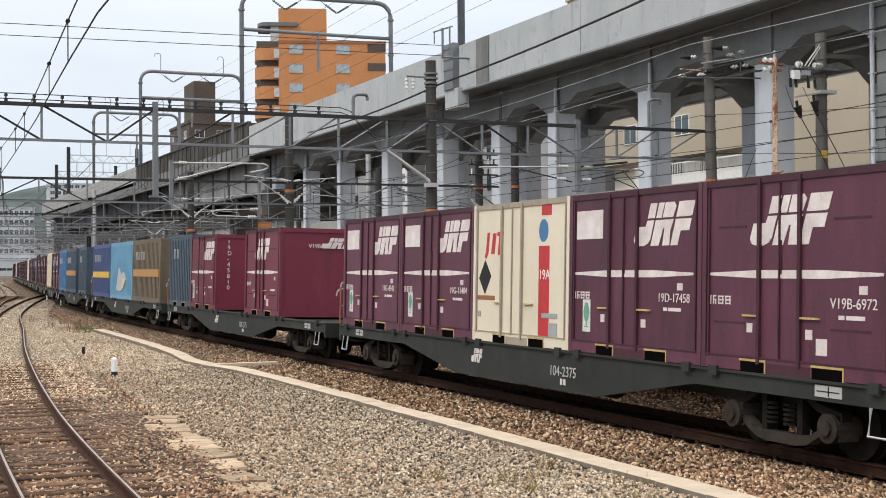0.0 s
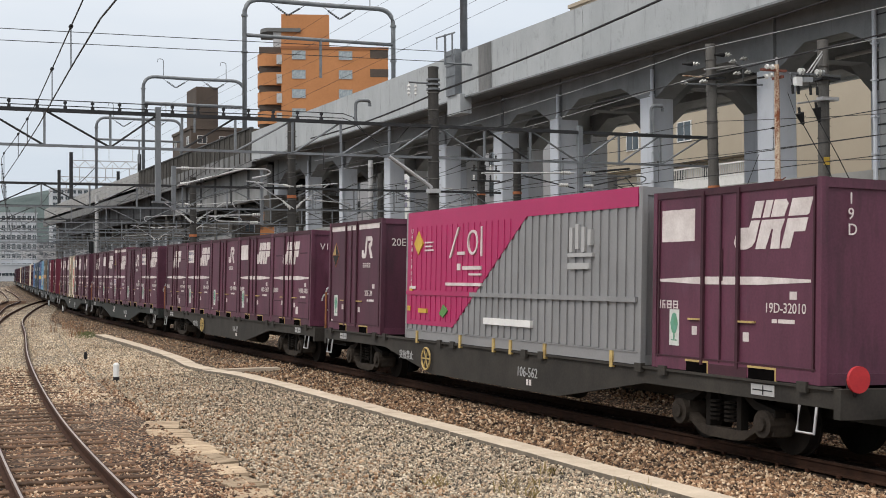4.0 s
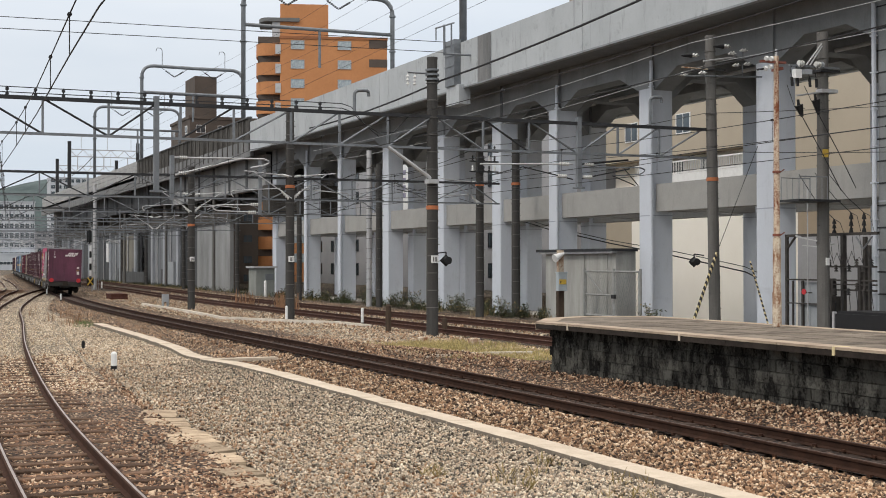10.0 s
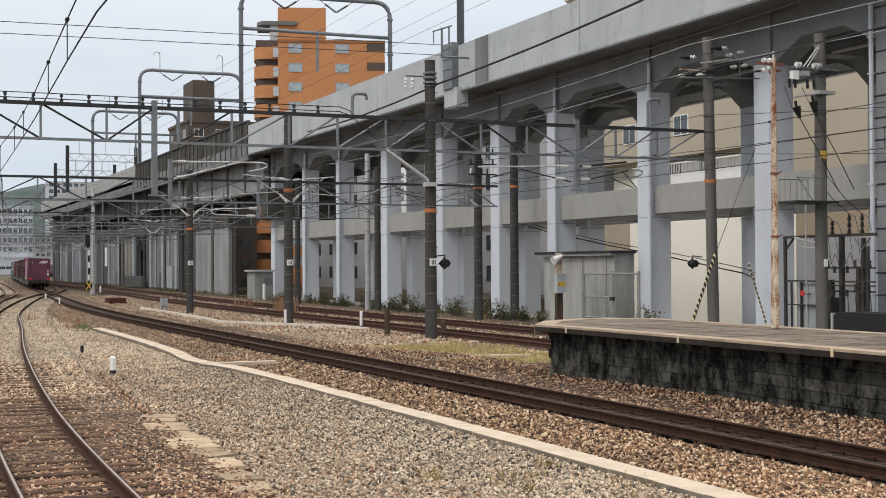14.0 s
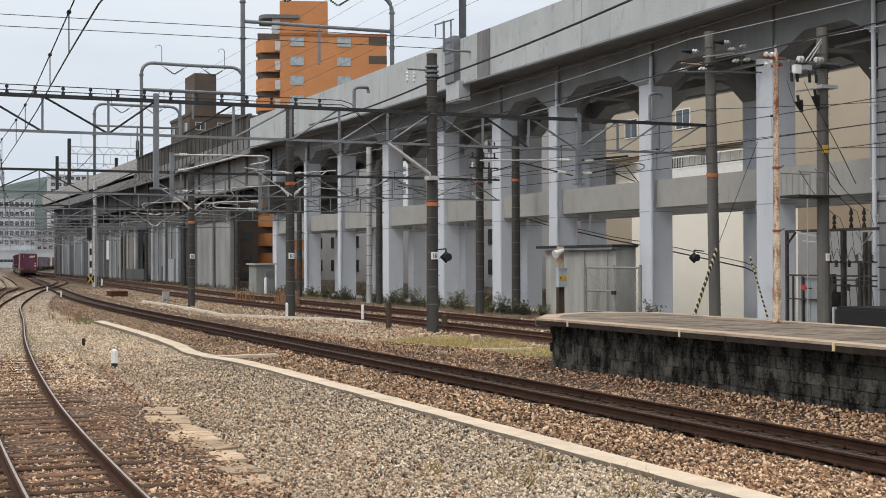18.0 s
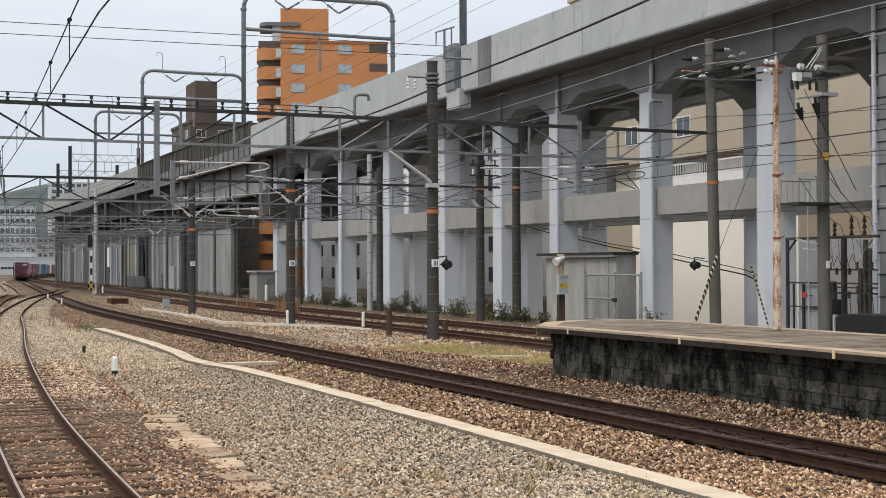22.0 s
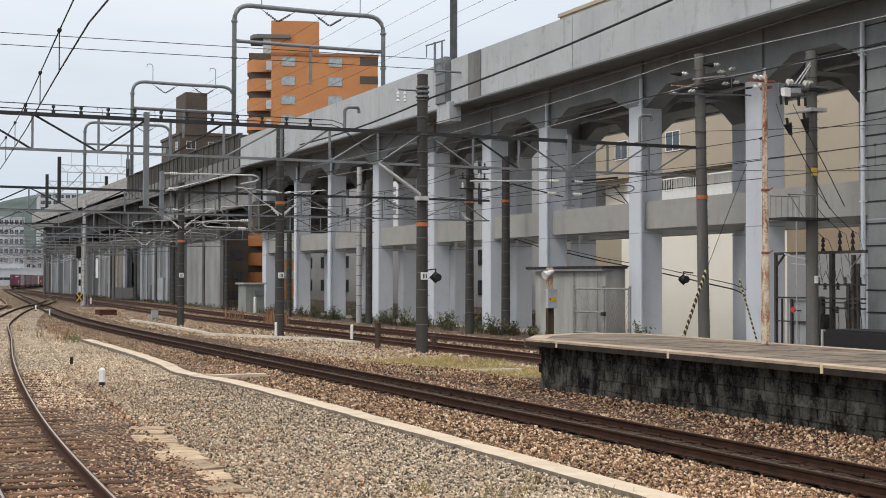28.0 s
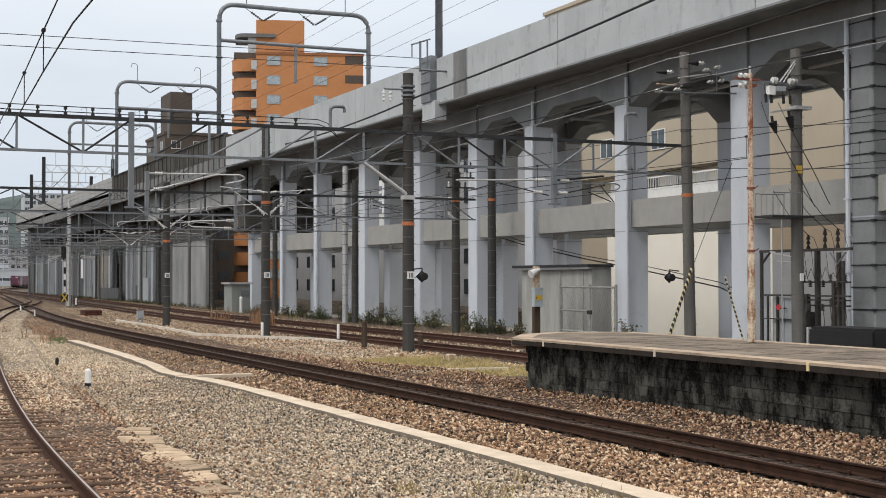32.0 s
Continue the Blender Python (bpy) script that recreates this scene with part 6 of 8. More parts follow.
    bars = [(0.17, 0.19, 0.85, 0.97), (0.14, 0.19, 0.85, 0.87), (0.23, 0.25, 0.85, 0.97), (0.25, 0.3, 0.95, 0.97), (0.25, 0.3, 0.9, 0.92), (0.28, 0.3, 0.85, 0.9)]
    for k in (0.34, 0.5):
        bars += [(k, k + 0.13, 0.945, 0.965), (k, k + 0.13, 0.9, 0.92), (k + 0.01, k + 0.03, 0.85, 0.96), (k + 0.1, k + 0.12, 0.85, 0.96), (k + 0.03, k + 0.1, 0.855, 0.872)]
    tagged(part("maker_mark", side_rects(bars if kind not in ("plain", "taller") else [(0.2, 0.3, 0.2, 0.24)], length), M_LOGO, c), kind="stuff")
    part("tag", side_rects([(0.42, 0.66, 0.33, 0.84)] if kind != "vent" else [(2.35, 2.55, 0.28, 0.48)], length), M_PALETAG if kind != "vent" else M_LOGO, c, "pale inspection tag")
    if kind != "vent":
        part("tag_mark", side_poly(bmesh.new(), [(0.54 + (0.095 - 0.015 * (k % 2)) * math.cos(k * 0.524), 0.645 + 0.15 * math.sin(k * 0.524)) for k in range(12)], length, FLUSH[0] + 0.004), M_GREENTAG, c, "green tree on the tag")
        part("tag_mark", side_rects([(0.525, 0.555, 0.42, 0.5), (0.47, 0.61, 0.4, 0.415)], length, FLUSH[0] + 0.004), M_GREENTAG, c)
    for r in ((0.98, 1.1, 0.5, 0.62), (2.15, 2.28, 0.46, 0.58), (3.1, 3.24, 1.02, 1.12)):
        part("small_plate", side_rects([r], length), M_LOGO, c)
    part("detail_print", side_rects([(2.75, 2.85, 0.72, 0.77), (2.88, 3.2, 0.72, 0.77)], length), M_LOGO, c)
    # dark smears at the door's centre, laid on as thin plates
    for r in ((1.62, 1.69, 1.25, 1.68), (1.63, 1.67, 0.45, 0.6)):
        part("latch_cover", side_rects([r], length, -0.008), M_GROOVE, c, "dark smear at the door centre")
    part("end_plate", boxes((0.88, 1.06, -length / 2 - 0.016, -length / 2 + 0.03, 1.02, 1.14), (0.88, 1.06, -length / 2 - 0.016, -length / 2 + 0.03, 0.55, 0.8)), M_LOGO, c)
    part("end_handle", boxes((0.86, 1.08, -length / 2 - 0.03, -length / 2 + 0.03, 0.9, 0.93)), M_YELLOW, c)
    if number:
        part("number", side_text(number, 2.6, 0.85, 0.18, length), M_LOGO, c, "white container number")
    part("end_emblem", end_logo(-0.05, 1.95, 1.0, 0.3, length), M_LOGO, c)
    FLUSH[0] = -0.015
    return c


def end_number(c, words, length, upright=True, size=0.24):
    if upright:
        bm = bmesh.new()
        for i, ch in enumerate(words):
            t = end_text(ch, -0.85, 2.2 - 0.19 * i, 0.2, length)
            me = bpy.data.meshes.new("letter")
            t.to_mesh(me)
            t.free()
            bm.from_mesh(me)
            bpy.data.meshes.remove(me)
    else:
        bm = end_text(words, -1.0 if size > 0.2 else -0.4, 2.0 if size > 0.2 else 1.95, size, length)
    part("end_number", bm, M_LOGO, c, "white number on the end wall")


def cream_box():
    L = 3.715
    c = shell("freight_container", L, 2.5, M_CREAMBOX, "cream freight container with a red vertical band and red lettering", (1.2, 2.0), seam=M_CREAMSEAM)
    part("red_band", side_rects([(2.62, 3.0, 0.1, 1.72), (2.7, 3.06, 2.24, 2.42)], L), M_RED, c, "red vertical band")
    part("emblem", side_poly(side_poly(side_poly(bmesh.new(), [(0.45, 1.55), (0.52, 1.52), (0.6, 1.6), (0.66, 2.0), (0.56, 2.0), (0.5, 1.66)], L), [(0.72, 1.6), (0.86, 1.6), (0.94, 1.98), (0.8, 1.98)], L), [(0.98, 2.0), (1.24, 2.0), (1.23, 1.93), (1.16, 1.93), (1.1, 1.58), (1.0, 1.58), (1.06, 1.93), (0.97, 1.93)], L), M_RED, c, "red emblem")
    part("diamond", side_poly(bmesh.new(), [(0.22, 1.16), (0.48, 0.86), (0.74, 1.2), (0.48, 1.5)], L), M_BLACK, c, "black warning diamond")
    part("badge", side_poly(bmesh.new(), [(2.78 + 0.17 * math.cos(k * 0.628), 1.98 + 0.2 * math.sin(k * 0.628)) for k in range(10)], L), M_BLUEBOX, c, "round blue badge")
    part("class_mark", side_text("19A", 2.64, 1.15, 0.24, L, -0.01), M_WHITE, c, "white letters on the red band")
    for r in ((0.2, 0.32, 0.45, 0.55), (2.75, 3.3, 0.5, 0.58), (3.0, 3.3, 0.2, 0.42)):
        part("small_plate", side_rects([r], L, -0.01), M_PLASTIC, c)
    part("detail_print", side_rects([(0.15, 0.9, 0.76, 0.84)], L), M_ORANGEDARK, c)
    return c


M_CREAMSEAM = noise_mat("dirty_cream_seam", (0.36, 0.32, 0.25), (0.24, 0.2, 0.15), 0.7, 0, 3, 30, 0.05)


def long_box():
    L, H = 9.41, 2.63
    c = shell("long_container", L, H, M_GREYBOX, "long ribbed container, magenta and grey, split on a diagonal", (), seam=M_GREYBOX, ribs=0.26)
    part("magenta_side", side_poly(bmesh.new(), [(0.1, 0.3), (2.5, 0.3), (5.65, H - 0.28), (9.3, H - 0.28), (9.3, H + 0.016), (0.1, H + 0.016)], L, 0.012), M_MAGENTA, c, "magenta painted half")
    bm = bmesh.new()
    u = 0.3
    while u < 5.55:
        lo = 0.4 if u < 2.6 else 0.36 + (u - 2.6) * (H - 0.58) / 3.05
        if lo < H - 0.5:
            side_rect(bm, u - 0.06, u + 0.06, max(1.02, lo), H - 0.3, L, 0.024)
        if lo < 0.85:
            side_rect(bm, u - 0.06, u + 0.06, lo, 0.9, L, 0.024)
        u += 0.26
    tagged(part("magenta_ribs", bm, M_MAGENTA, c), kind="stuff")
    part("mid_rail", side_rects([(0.1, 3.35, 0.92, 1.0)], L, 0.04), M_MAGENTA, c)
    part("mid_rail", side_rects([(3.35, 9.3, 0.92, 1.0)], L, 0.04), M_GREYBOX, c)
    ring = bmesh.new()
    for k in range(14):
        a, b = k * 2 * math.pi / 14, (k + 1) * 2 * math.pi / 14
        side_poly(ring, [(3.45 + 0.24 * math.cos(a), 1.95 + 0.24 * math.sin(a)), (3.45 + 0.24 * math.cos(b), 1.95 + 0.24 * math.sin(b)), (3.45 + 0.19 * math.cos(b), 1.95 + 0.19 * math.sin(b)), (3.45 + 0.19 * math.cos(a), 1.95 + 0.19 * math.sin(a))], L, 0.042)
    part("emblem_ring", ring, M_LOGO, c, "white ring of the emblem")
    part("emblem", side_poly(side_poly(side_poly(bmesh.new(), [(2.35, 1.66), (2.42, 1.66), (2.82, 2.26), (2.76, 2.26)], L, 0.042), [(2.75, 1.72), (3.1, 1.72), (3.1, 1.78), (2.75, 1.78)], L, 0.042), [(3.82, 1.68), (3.88, 1.68), (3.88, 2.24), (3.82, 2.24)], L, 0.042), M_LOGO, c, "white emblem strokes")
    for r in [(2.75, 2.9, 1.42, 1.55), (3.0, 3.85, 1.43, 1.5), (3.3, 3.85, 1.32, 1.36), (2.2, 3.85, 1.12, 1.18), (1.1, 1.5, 1.98, 2.01), (1.1, 1.45, 1.9, 1.93), (1.1, 1.55, 1.82, 1.85), (0.3, 0.62, 1.04, 1.1)]:
        part("caption_print", side_rects([r], L, 0.042), M_LOGO, c)
    part("diamond", side_poly(bmesh.new(), [(0.52, 1.98), (0.75, 1.74), (0.98, 1.98), (0.75, 2.24)], L, 0.042), M_YELLOW, c, "yellow warning diamond")
    part("plate", side_rects([(0.3, 0.45, 1.0, 1.06), (0.8, 1.25, 0.55, 0.64), (0.2, 0.34, 0.58, 0.68)], L, 0.042), M_YELLOW, c)
    part("notice", side_rects([(4.0, 5.9, 0.42, 0.54)], L, 0.042), M_WHITE, c, "white notice strip")
    part("leaf_mark", side_poly(bmesh.new(), [(1.9, 0.55), (2.1, 0.48), (2.3, 0.62), (2.1, 0.74)], L, 0.042), M_LEAFMARK, c, "green leaf mark")
    part("scene_mark", side_rects([(7.2, 7.9, 1.42, 1.52), (7.25, 7.35, 1.7, 2.1), (7.45, 7.55, 1.75, 2.15), (7.65, 7.75, 1.7, 2.1), (7.85, 7.95, 1.8, 2.05), (7.2, 8.0, 1.62, 1.68)], L, 0.042), M_PALEMARK, c, "pale grey picture strokes")
    for k, ch in enumerate("U48A-38063"):
        part("number_letter", side_text(ch, 0.36, 2.2 - 0.125 * k, 0.14, L, 0.042), M_LOGO, c)
    for u in (0.7, 2.9, 4.4, 5.1, 6.4, 8.6):
        part("twist_lock", side_rects([(u - 0.04, u + 0.04, -0.08, 0.17)], L, 0.03), M_FADEDYELLOW, c, "yellow lashing lever")
    return c


M_LEAFMARK = noise_mat("green_mark", (0.12, 0.3, 0.08), (0.08, 0.22, 0.06), 0.6, 0, 5, 30, 0)
M_PALEMARK = noise_mat("pale_grey_mark", (0.42, 0.42, 0.42), (0.36, 0.36, 0.36), 0.6, 0, 5, 30, 0)


def twenty(mat, band, label, length=6.06, picture=False, band_at=1.0):
    c = shell("freight_container", length, 2.59, mat, label, (), seam=mat, ribs=0.28)
    if band is not None:
        part("band", side_rects([(0.2, length - 0.2, band_at, band_at + 0.3)], length, 0.03), band, c, "painted band")
    if picture:
        part("picture_mark", side_poly(bmesh.new(), [(1.9, 0.4), (3.4, 0.35), (4.6, 0.9), (3.9, 1.25), (3.2, 1.1), (2.6, 1.5)], length, 0.03), M_PALEMARK, c, "pale picture mark")
        part("picture_mark", side_poly(bmesh.new(), [(3.3, 0.45), (3.9, 0.5), (4.3, 0.85), (3.7, 1.0)], length, 0.034), M_STRAW, c)
    else:
        for r in [(0.9 + 0.55 * k, 0.98 + 0.55 * k, 1.75, 2.1) for k in range(int(length - 1.5))] + [(0.98 + 0.55 * k, 1.2 + 0.55 * k, 2.04, 2.1) for k in range(0, int(length - 1.5), 2)]:
            part("caption_print", side_rects([r], length, 0.03), M_PALEMARK, c)
    return c


M_STRAW = noise_mat("straw_yellow_mark", (0.58, 0.52, 0.34), (0.5, 0.44, 0.28), 0.6, 0, 5, 30, 0)


def bogie(w, y, mat):
    arch = [(-1.12, 0.42), (-0.78, 0.40), (-0.56, 0.27), (-0.3, 0.26), (0.3, 0.26), (0.56, 0.27), (0.78, 0.40), (1.12, 0.42), (1.08, 0.30), (0.74, 0.28), (0.5, 0.15), (0.28, 0.12), (-0.28, 0.12), (-0.5, 0.15), (-0.74, 0.28), (-1.08, 0.30)]
    crown = [(-1.15, 0.50), (-0.7, 0.58), (-0.42, 0.74), (0.42, 0.74), (0.7, 0.58), (1.15, 0.50), (1.15, 0.60), (0.75, 0.68), (0.46, 0.80), (-0.46, 0.80), (-0.75, 0.68), (-1.15, 0.60)]
    for x0, x1 in ((-1.04, -0.88), (0.88, 1.04)):
        part("side_frame", prism([(y + u, v) for u, v in arch], "x", x0, x1), M_BOGIE, w, "dusty brown cast side frame")
        part("frame_top", prism([(y + u, v) for u, v in crown], "x", x0, x1), M_BOGIEDARK, w)
        part("spring_pocket", boxes((x0 + 0.02, x1 - 0.02, y - 0.4, y - 0.3, 0.26, 0.74)), M_BOGIEDARK, w)
        part("spring_pocket", boxes((x0 + 0.02, x1 - 0.02, y + 0.3, y + 0.4, 0.26, 0.74)), M_BOGIEDARK, w)
    part("bolster", boxes((-0.86, 0.86, y - 0.25, y + 0.25, 0.36, 0.72)), M_BOGIEDARK, w)
    part("brake_beam", boxes((-0.8, 0.8, y - 0.5, y - 0.42, 0.3, 0.42)), M_BOGIE, w)
    part("brake_beam", boxes((-0.8, 0.8, y + 0.42, y + 0.5, 0.3, 0.42)), M_BOGIE, w)
    for yy in (y - 0.95, y + 0.95):
        wheel = bmesh.new()
        for x in (-0.565, 0.565):
            s = -1 if x < 0 else 1
            rod(wheel, (x - 0.065, yy, 0.405), (x + 0.065, yy, 0.405), 0.405, 24)
            rod(wheel, (x - s * 0.065, yy, 0.405), (x - s * 0.095, yy, 0.405), 0.435, 24)
            rod(wheel, (x + s * 0.066, yy, 0.405), (x + s * 0.08, yy, 0.405), 0.12, 12)
        rod(wheel, (-0.6, yy, 0.405), (0.6, yy, 0.405), 0.08, 10)
        part("wheelset", wheel, M_BOGIEDARK, w, "worn steel wheelset")
        for x in (-0.9, 0.9):
            box_bm = bmesh.new()
            box(box_bm, x - 0.14, x + 0.14, yy - 0.17, yy + 0.17, 0.26, 0.56)
            rod(box_bm, (x - 0.2, yy, 0.405), (x + 0.2, yy, 0.405), 0.18, 16)
            rod(box_bm, (x - 0.24, yy, 0.405), (x + 0.24, yy, 0.405), 0.09, 12)
            part("axle_box", box_bm, M_BOGIE, w)
    for x in (-0.9, 0.9):
        for d in (-0.16, 0.16):
            bm = bmesh.new()
            for k in range(5):
                rod(bm, (x * 1.13, y + d, 0.36 + 0.06 * k), (x * 1.13, y + d, 0.39 + 0.06 * k), 0.085, 8)
            part("coil_spring", bm, M_BOGIEDARK, w)


def wagon(mat, label, number, wheel=False, notice=False):
    """A skeletal container flat: fish-bellied sills, deck, bogies, couplers, rails and steps."""
    w = empty("container_wagon", None, label, "freight wagon", "freight train wagons")
    L = 9.55
    outline = [(-L, 0.74), (-5.4, 0.74), (-2.7, 0.32), (2.7, 0.32), (5.4, 0.74), (L, 0.74), (L, 0.96), (-L, 0.96)]
    for s in (-1, 1):
        x0, x1 = sorted((s * 1.13, s * 1.2))
        part("side_sill", prism(outline, "x", x0, x1), mat, w, "deep fish-bellied side sill")
        part("sill_flange", boxes((min(s * 1.08, s * 1.24), max(s * 1.08, s * 1.24), -L, L, 0.955, 0.99)), mat, w)
    part("deck", boxes((-1.13, 1.13, -L, L, 0.86, 0.94)), mat, w)
    part("center_sill", boxes((-0.3, 0.3, -L, L, 0.5, 0.86)), mat, w)
    part("tank", rods([((-0.5, -2.2, 0.45), (-0.5, 0.4, 0.45))], 0.22, 12), mat, w, "dark brake reservoir")
    part("brake_box", boxes((-1.05, -0.7, 1.2, 1.9, 0.3, 0.8)), mat, w)
    for y in (-7.1, 7.1):
        bogie(w, y, mat)
    for s in (-1, 1):
        part("end_beam", boxes((-1.2, 1.2, min(s * L, s * (L + 0.12)), max(s * L, s * (L + 0.12)), 0.62, 0.98)), mat, w)
        cp = boxes((-0.14, 0.14, min(s * L, s * (L + 0.62)), max(s * L, s * (L + 0.62)), 0.74, 0.98), (-0.2, 0.2, min(s * (L + 0.42), s * (L + 0.64)), max(s * (L + 0.42), s * (L + 0.64)), 0.7, 1.04))
        part("coupler", cp, M_BOGIE, w)
        part("hose", tube([(0.35, s * (L + 0.1), 0.75), (0.38, s * (L + 0.35), 0.5), (0.33, s * (L + 0.58), 0.66)], 0.03, 6), M_BLACK, w)
        part("step", tube([(-1.22, s * 8.95, 0.74), (-1.26, s * 8.95, 0.42), (-1.26, s * 9.27, 0.42), (-1.22, s * 9.27, 0.74)], 0.02, 5), M_PALESTEEL, w, "pale step iron")
    part("hand_rail", tube([(-1.2, 9.6, 1.0), (-1.2, 9.6, 1.9)], 0.026, 6), M_ORANGEDARK, w, "orange-yellow end post")
    part("hand_rail", tube([(-1.2, 9.6, 1.9)] + bend((-1.2, 9.6, 1.9), (-1.2, 9.6, 2.03), (-1.05, 9.62, 2.03)) + [(0.2, 9.62, 2.03), (0.2, 9.62, 1.0)], 0.024, 6), M_PALESTEEL, w, "pale end handrail")
    part("hand_rail", rods([((-1.2, 9.62, 1.45), (0.2, 9.62, 1.45))], 0.02, 6), M_PALESTEEL, w, "pale lower rail")
    part("brake_pipe", tube([(-0.9, 9.62, 1.86), (-1.1, 9.7, 1.86)] + bend((-1.1, 9.7, 1.86), (-1.22, 9.85, 1.86), (-1.22, 9.85, 1.68)), 0.02, 6), M_PALESTEEL, w, "pale bent pipe")
    seat = None
    for k in range(5):
        for d in (-1.55, 1.55):
            if seat is None:
                ob = part("lashing_seat", boxes((-1.27, -1.19, -0.09, 0.09, 0.9, 1.03)), mat, w, "container seat on the sill")
                seat = ob.data
            else:
                ob = new("lashing_seat", seat)
                ob.parent = w
            ob.matrix_basis = pose(0, -7.48 + 3.74 * k + d, 0)
    for y in (8.2, -8.2):
        part("data_panel", boxes((-1.21, -1.195, y - 0.24, y + 0.24, 0.79, 0.93)), M_PALEMARK, w, "pale lettered panel")
        tagged(part("panel_print", boxes((-1.214, -1.209, y - 0.2, y + 0.2, 0.85, 0.865), (-1.214, -1.209, y - 0.02, y, 0.8, 0.92)), M_BLACK, w), kind="stuff")
    if number:
        m = Matrix.Translation((-1.21, -1.2, 0.56)) @ TO_SIDE
        part("wagon_number", text_bm(number, 0.24, m, 0.003), M_PALEMARK, w, "faded wagon number")
        part("number_bars", boxes((-1.206, -1.195, -1.75, -1.68, 0.42, 0.52), (-1.206, -1.195, -1.64, -1.57, 0.42, 0.52)), M_LOGO, w)
        bm = bmesh.new()
        for shape in LOGO if not wheel else ():
            a = [bm.verts.new((-1.207, 1.95 - p * 0.5, 0.58 + q * 0.26)) for p, q in shape]
            bm.faces.new(a)
        if wheel:
            bm.free()
        else:
            part("emblem", bm, M_LOGO, w, "white emblem on the sill")
    if wheel:
        bm = bmesh.new()
        ring = [(-1.26, 2.85 + 0.22 * math.cos(k * math.pi / 8), 0.62 + 0.22 * math.sin(k * math.pi / 8)) for k in range(17)]
        part("brake_wheel", tube(ring, 0.022, 5), M_FADEDYELLOW, w, "yellow handbrake wheel")
        for k in range(3):
            a = k * math.pi / 3
            rod(bm, (-1.26, 2.85 - 0.21 * math.cos(a), 0.62 - 0.21 * math.sin(a)), (-1.26, 2.85 + 0.21 * math.cos(a), 0.62 + 0.21 * math.sin(a)), 0.014, 5)
        part("wheel_spokes", bm, M_FADEDYELLOW, w)
    if notice:
        m = Matrix.Translation((-1.21, 4.46, 0.56)) @ TO_SIDE
        part("warning_letters", text_bm("突放禁止", 0.2, m, 0.003), M_PALEMARK, w, "faded warning letters")
    return w


TRAIN = []  # (thing, s at the clip's start, height of its base)


def put(thing, s, z):
    TRAIN.append((thing, s, z))
    return thing


def train():
    green = wagon(M_FRAMEGREEN, "dark green container wagon with fish-bellied sills", "104-2375")
    green2 = wagon(M_FRAMEGREEN, "dark green container wagon with fish-bellied sills", "104-1531")
    grey = wagon(M_FRAMEGREY, "brown-grey container wagon with a yellow handbrake wheel", "106-17", True, True)
    grey2 = wagon(M_FRAMEGREY, "brown-grey container wagon with a yellow handbrake wheel", "106-562", True, True)
    base = -4.85
    mid = lambda car: base + 20.4 * car + 9.35
    slot = lambda car, k: base + 20.4 * car + 1.87 + 3.74 * k
    put(grey2, mid(-3) + 0.25, 0)
    put(grey, mid(-2), 0)
    put(green2, mid(-1), 0)
    put(green, mid(0), 0)
    # tail wagon
    c = put(maroon("plate", "19D-32010", mat=M_MAROON), slot(-3, 0) + 0.25, FLOOR)
    end_number(c, "19D", 3.715)
    put(long_box(), base - 52.2, FLOOR)
    c = put(maroon("taller", "20E-34", height=2.6), slot(-3, 4) + 0.25, FLOOR)
    end_number(c, "20E-34", 3.715, False)
    # second wagon
    c = put(maroon("vent", "V19B-5085"), slot(-2, 0), FLOOR)
    end_number(c, "V19B-5085", 3.715, False)
    put(maroon("plate", "19D-13677"), slot(-2, 1), FLOOR)
    put(maroon("plain", "19D-49898"), slot(-2, 2), FLOOR)
    put(maroon("board", "19D-35431"), slot(-2, 3), FLOOR)
    put(maroon("vent", "V19B-5407"), slot(-2, 4), FLOOR)
    # third wagon
    c = put(maroon("board", "19D-30519"), slot(-1, 0), FLOOR)
    end_number(c, "19D-30519", 3.715)
    put(maroon("plain", "19G-19338"), slot(-1, 1), FLOOR)
    put(maroon("tall", "20D-76", height=2.6), slot(-1, 2), FLOOR)
    put(maroon("plate", "19D-23293"), slot(-1, 3), FLOOR)
    put(maroon("vent", "V19B-2791"), slot(-1, 4), FLOOR)
    # fourth wagon
    c = put(maroon("vent", "V19B-6972"), slot(0, 0), FLOOR)
    end_number(c, "V19B-6972", 3.715, False)
    put(maroon("plate", "19D-17458"), slot(0, 1), FLOOR)
    put(cream_box(), slot(0, 2), FLOOR)
    plate = put(maroon("plate", "19G-11404"), slot(0, 3), FLOOR)
    put(maroon("plate", "19G-4542"), slot(0, 4), FLOOR)
    # fifth wagon
    put(copy_thing(green, Matrix()), mid(1), 0)
    c = put(maroon("vent", "", mat=M_MAROON2), slot(1, 1), FLOOR)
    end_number(c, "V19B-6134", 3.715, False, 0.17)
    c = put(maroon("ribbed", "", mat=M_MAROON2), slot(1, 3), FLOOR)
    end_number(c, "19D-45810", 3.715)
    slate = put(twenty(M_SLATEBOX, None, "slate-blue ribbed freight container", 3.715), slot(1, 4), FLOOR)
    olive = twenty(M_OLIVEBOX, M_ORANGEBROWN, "olive-brown container with an orange band", 6.06, False, 1.05)
    sky = twenty(M_SKYBOX, None, "light blue container with a pale picture on its lower half", 6.06, True)
    blue = twenty(M_VIOLETBOX, M_YELLOW, "violet-blue container with a yellow band", 6.06, False, 0.95)
    dusk = twenty(M_SLATEBOX, M_ORANGEBROWN, "slate-grey container with an orange band", 6.06, False, 1.0)
    bright = twenty(M_BLUEBOX, None, "bright blue ribbed freight container", 6.06)
    seats = lambda car, k: base + 20.4 * car + 3.1 + 6.25 * k
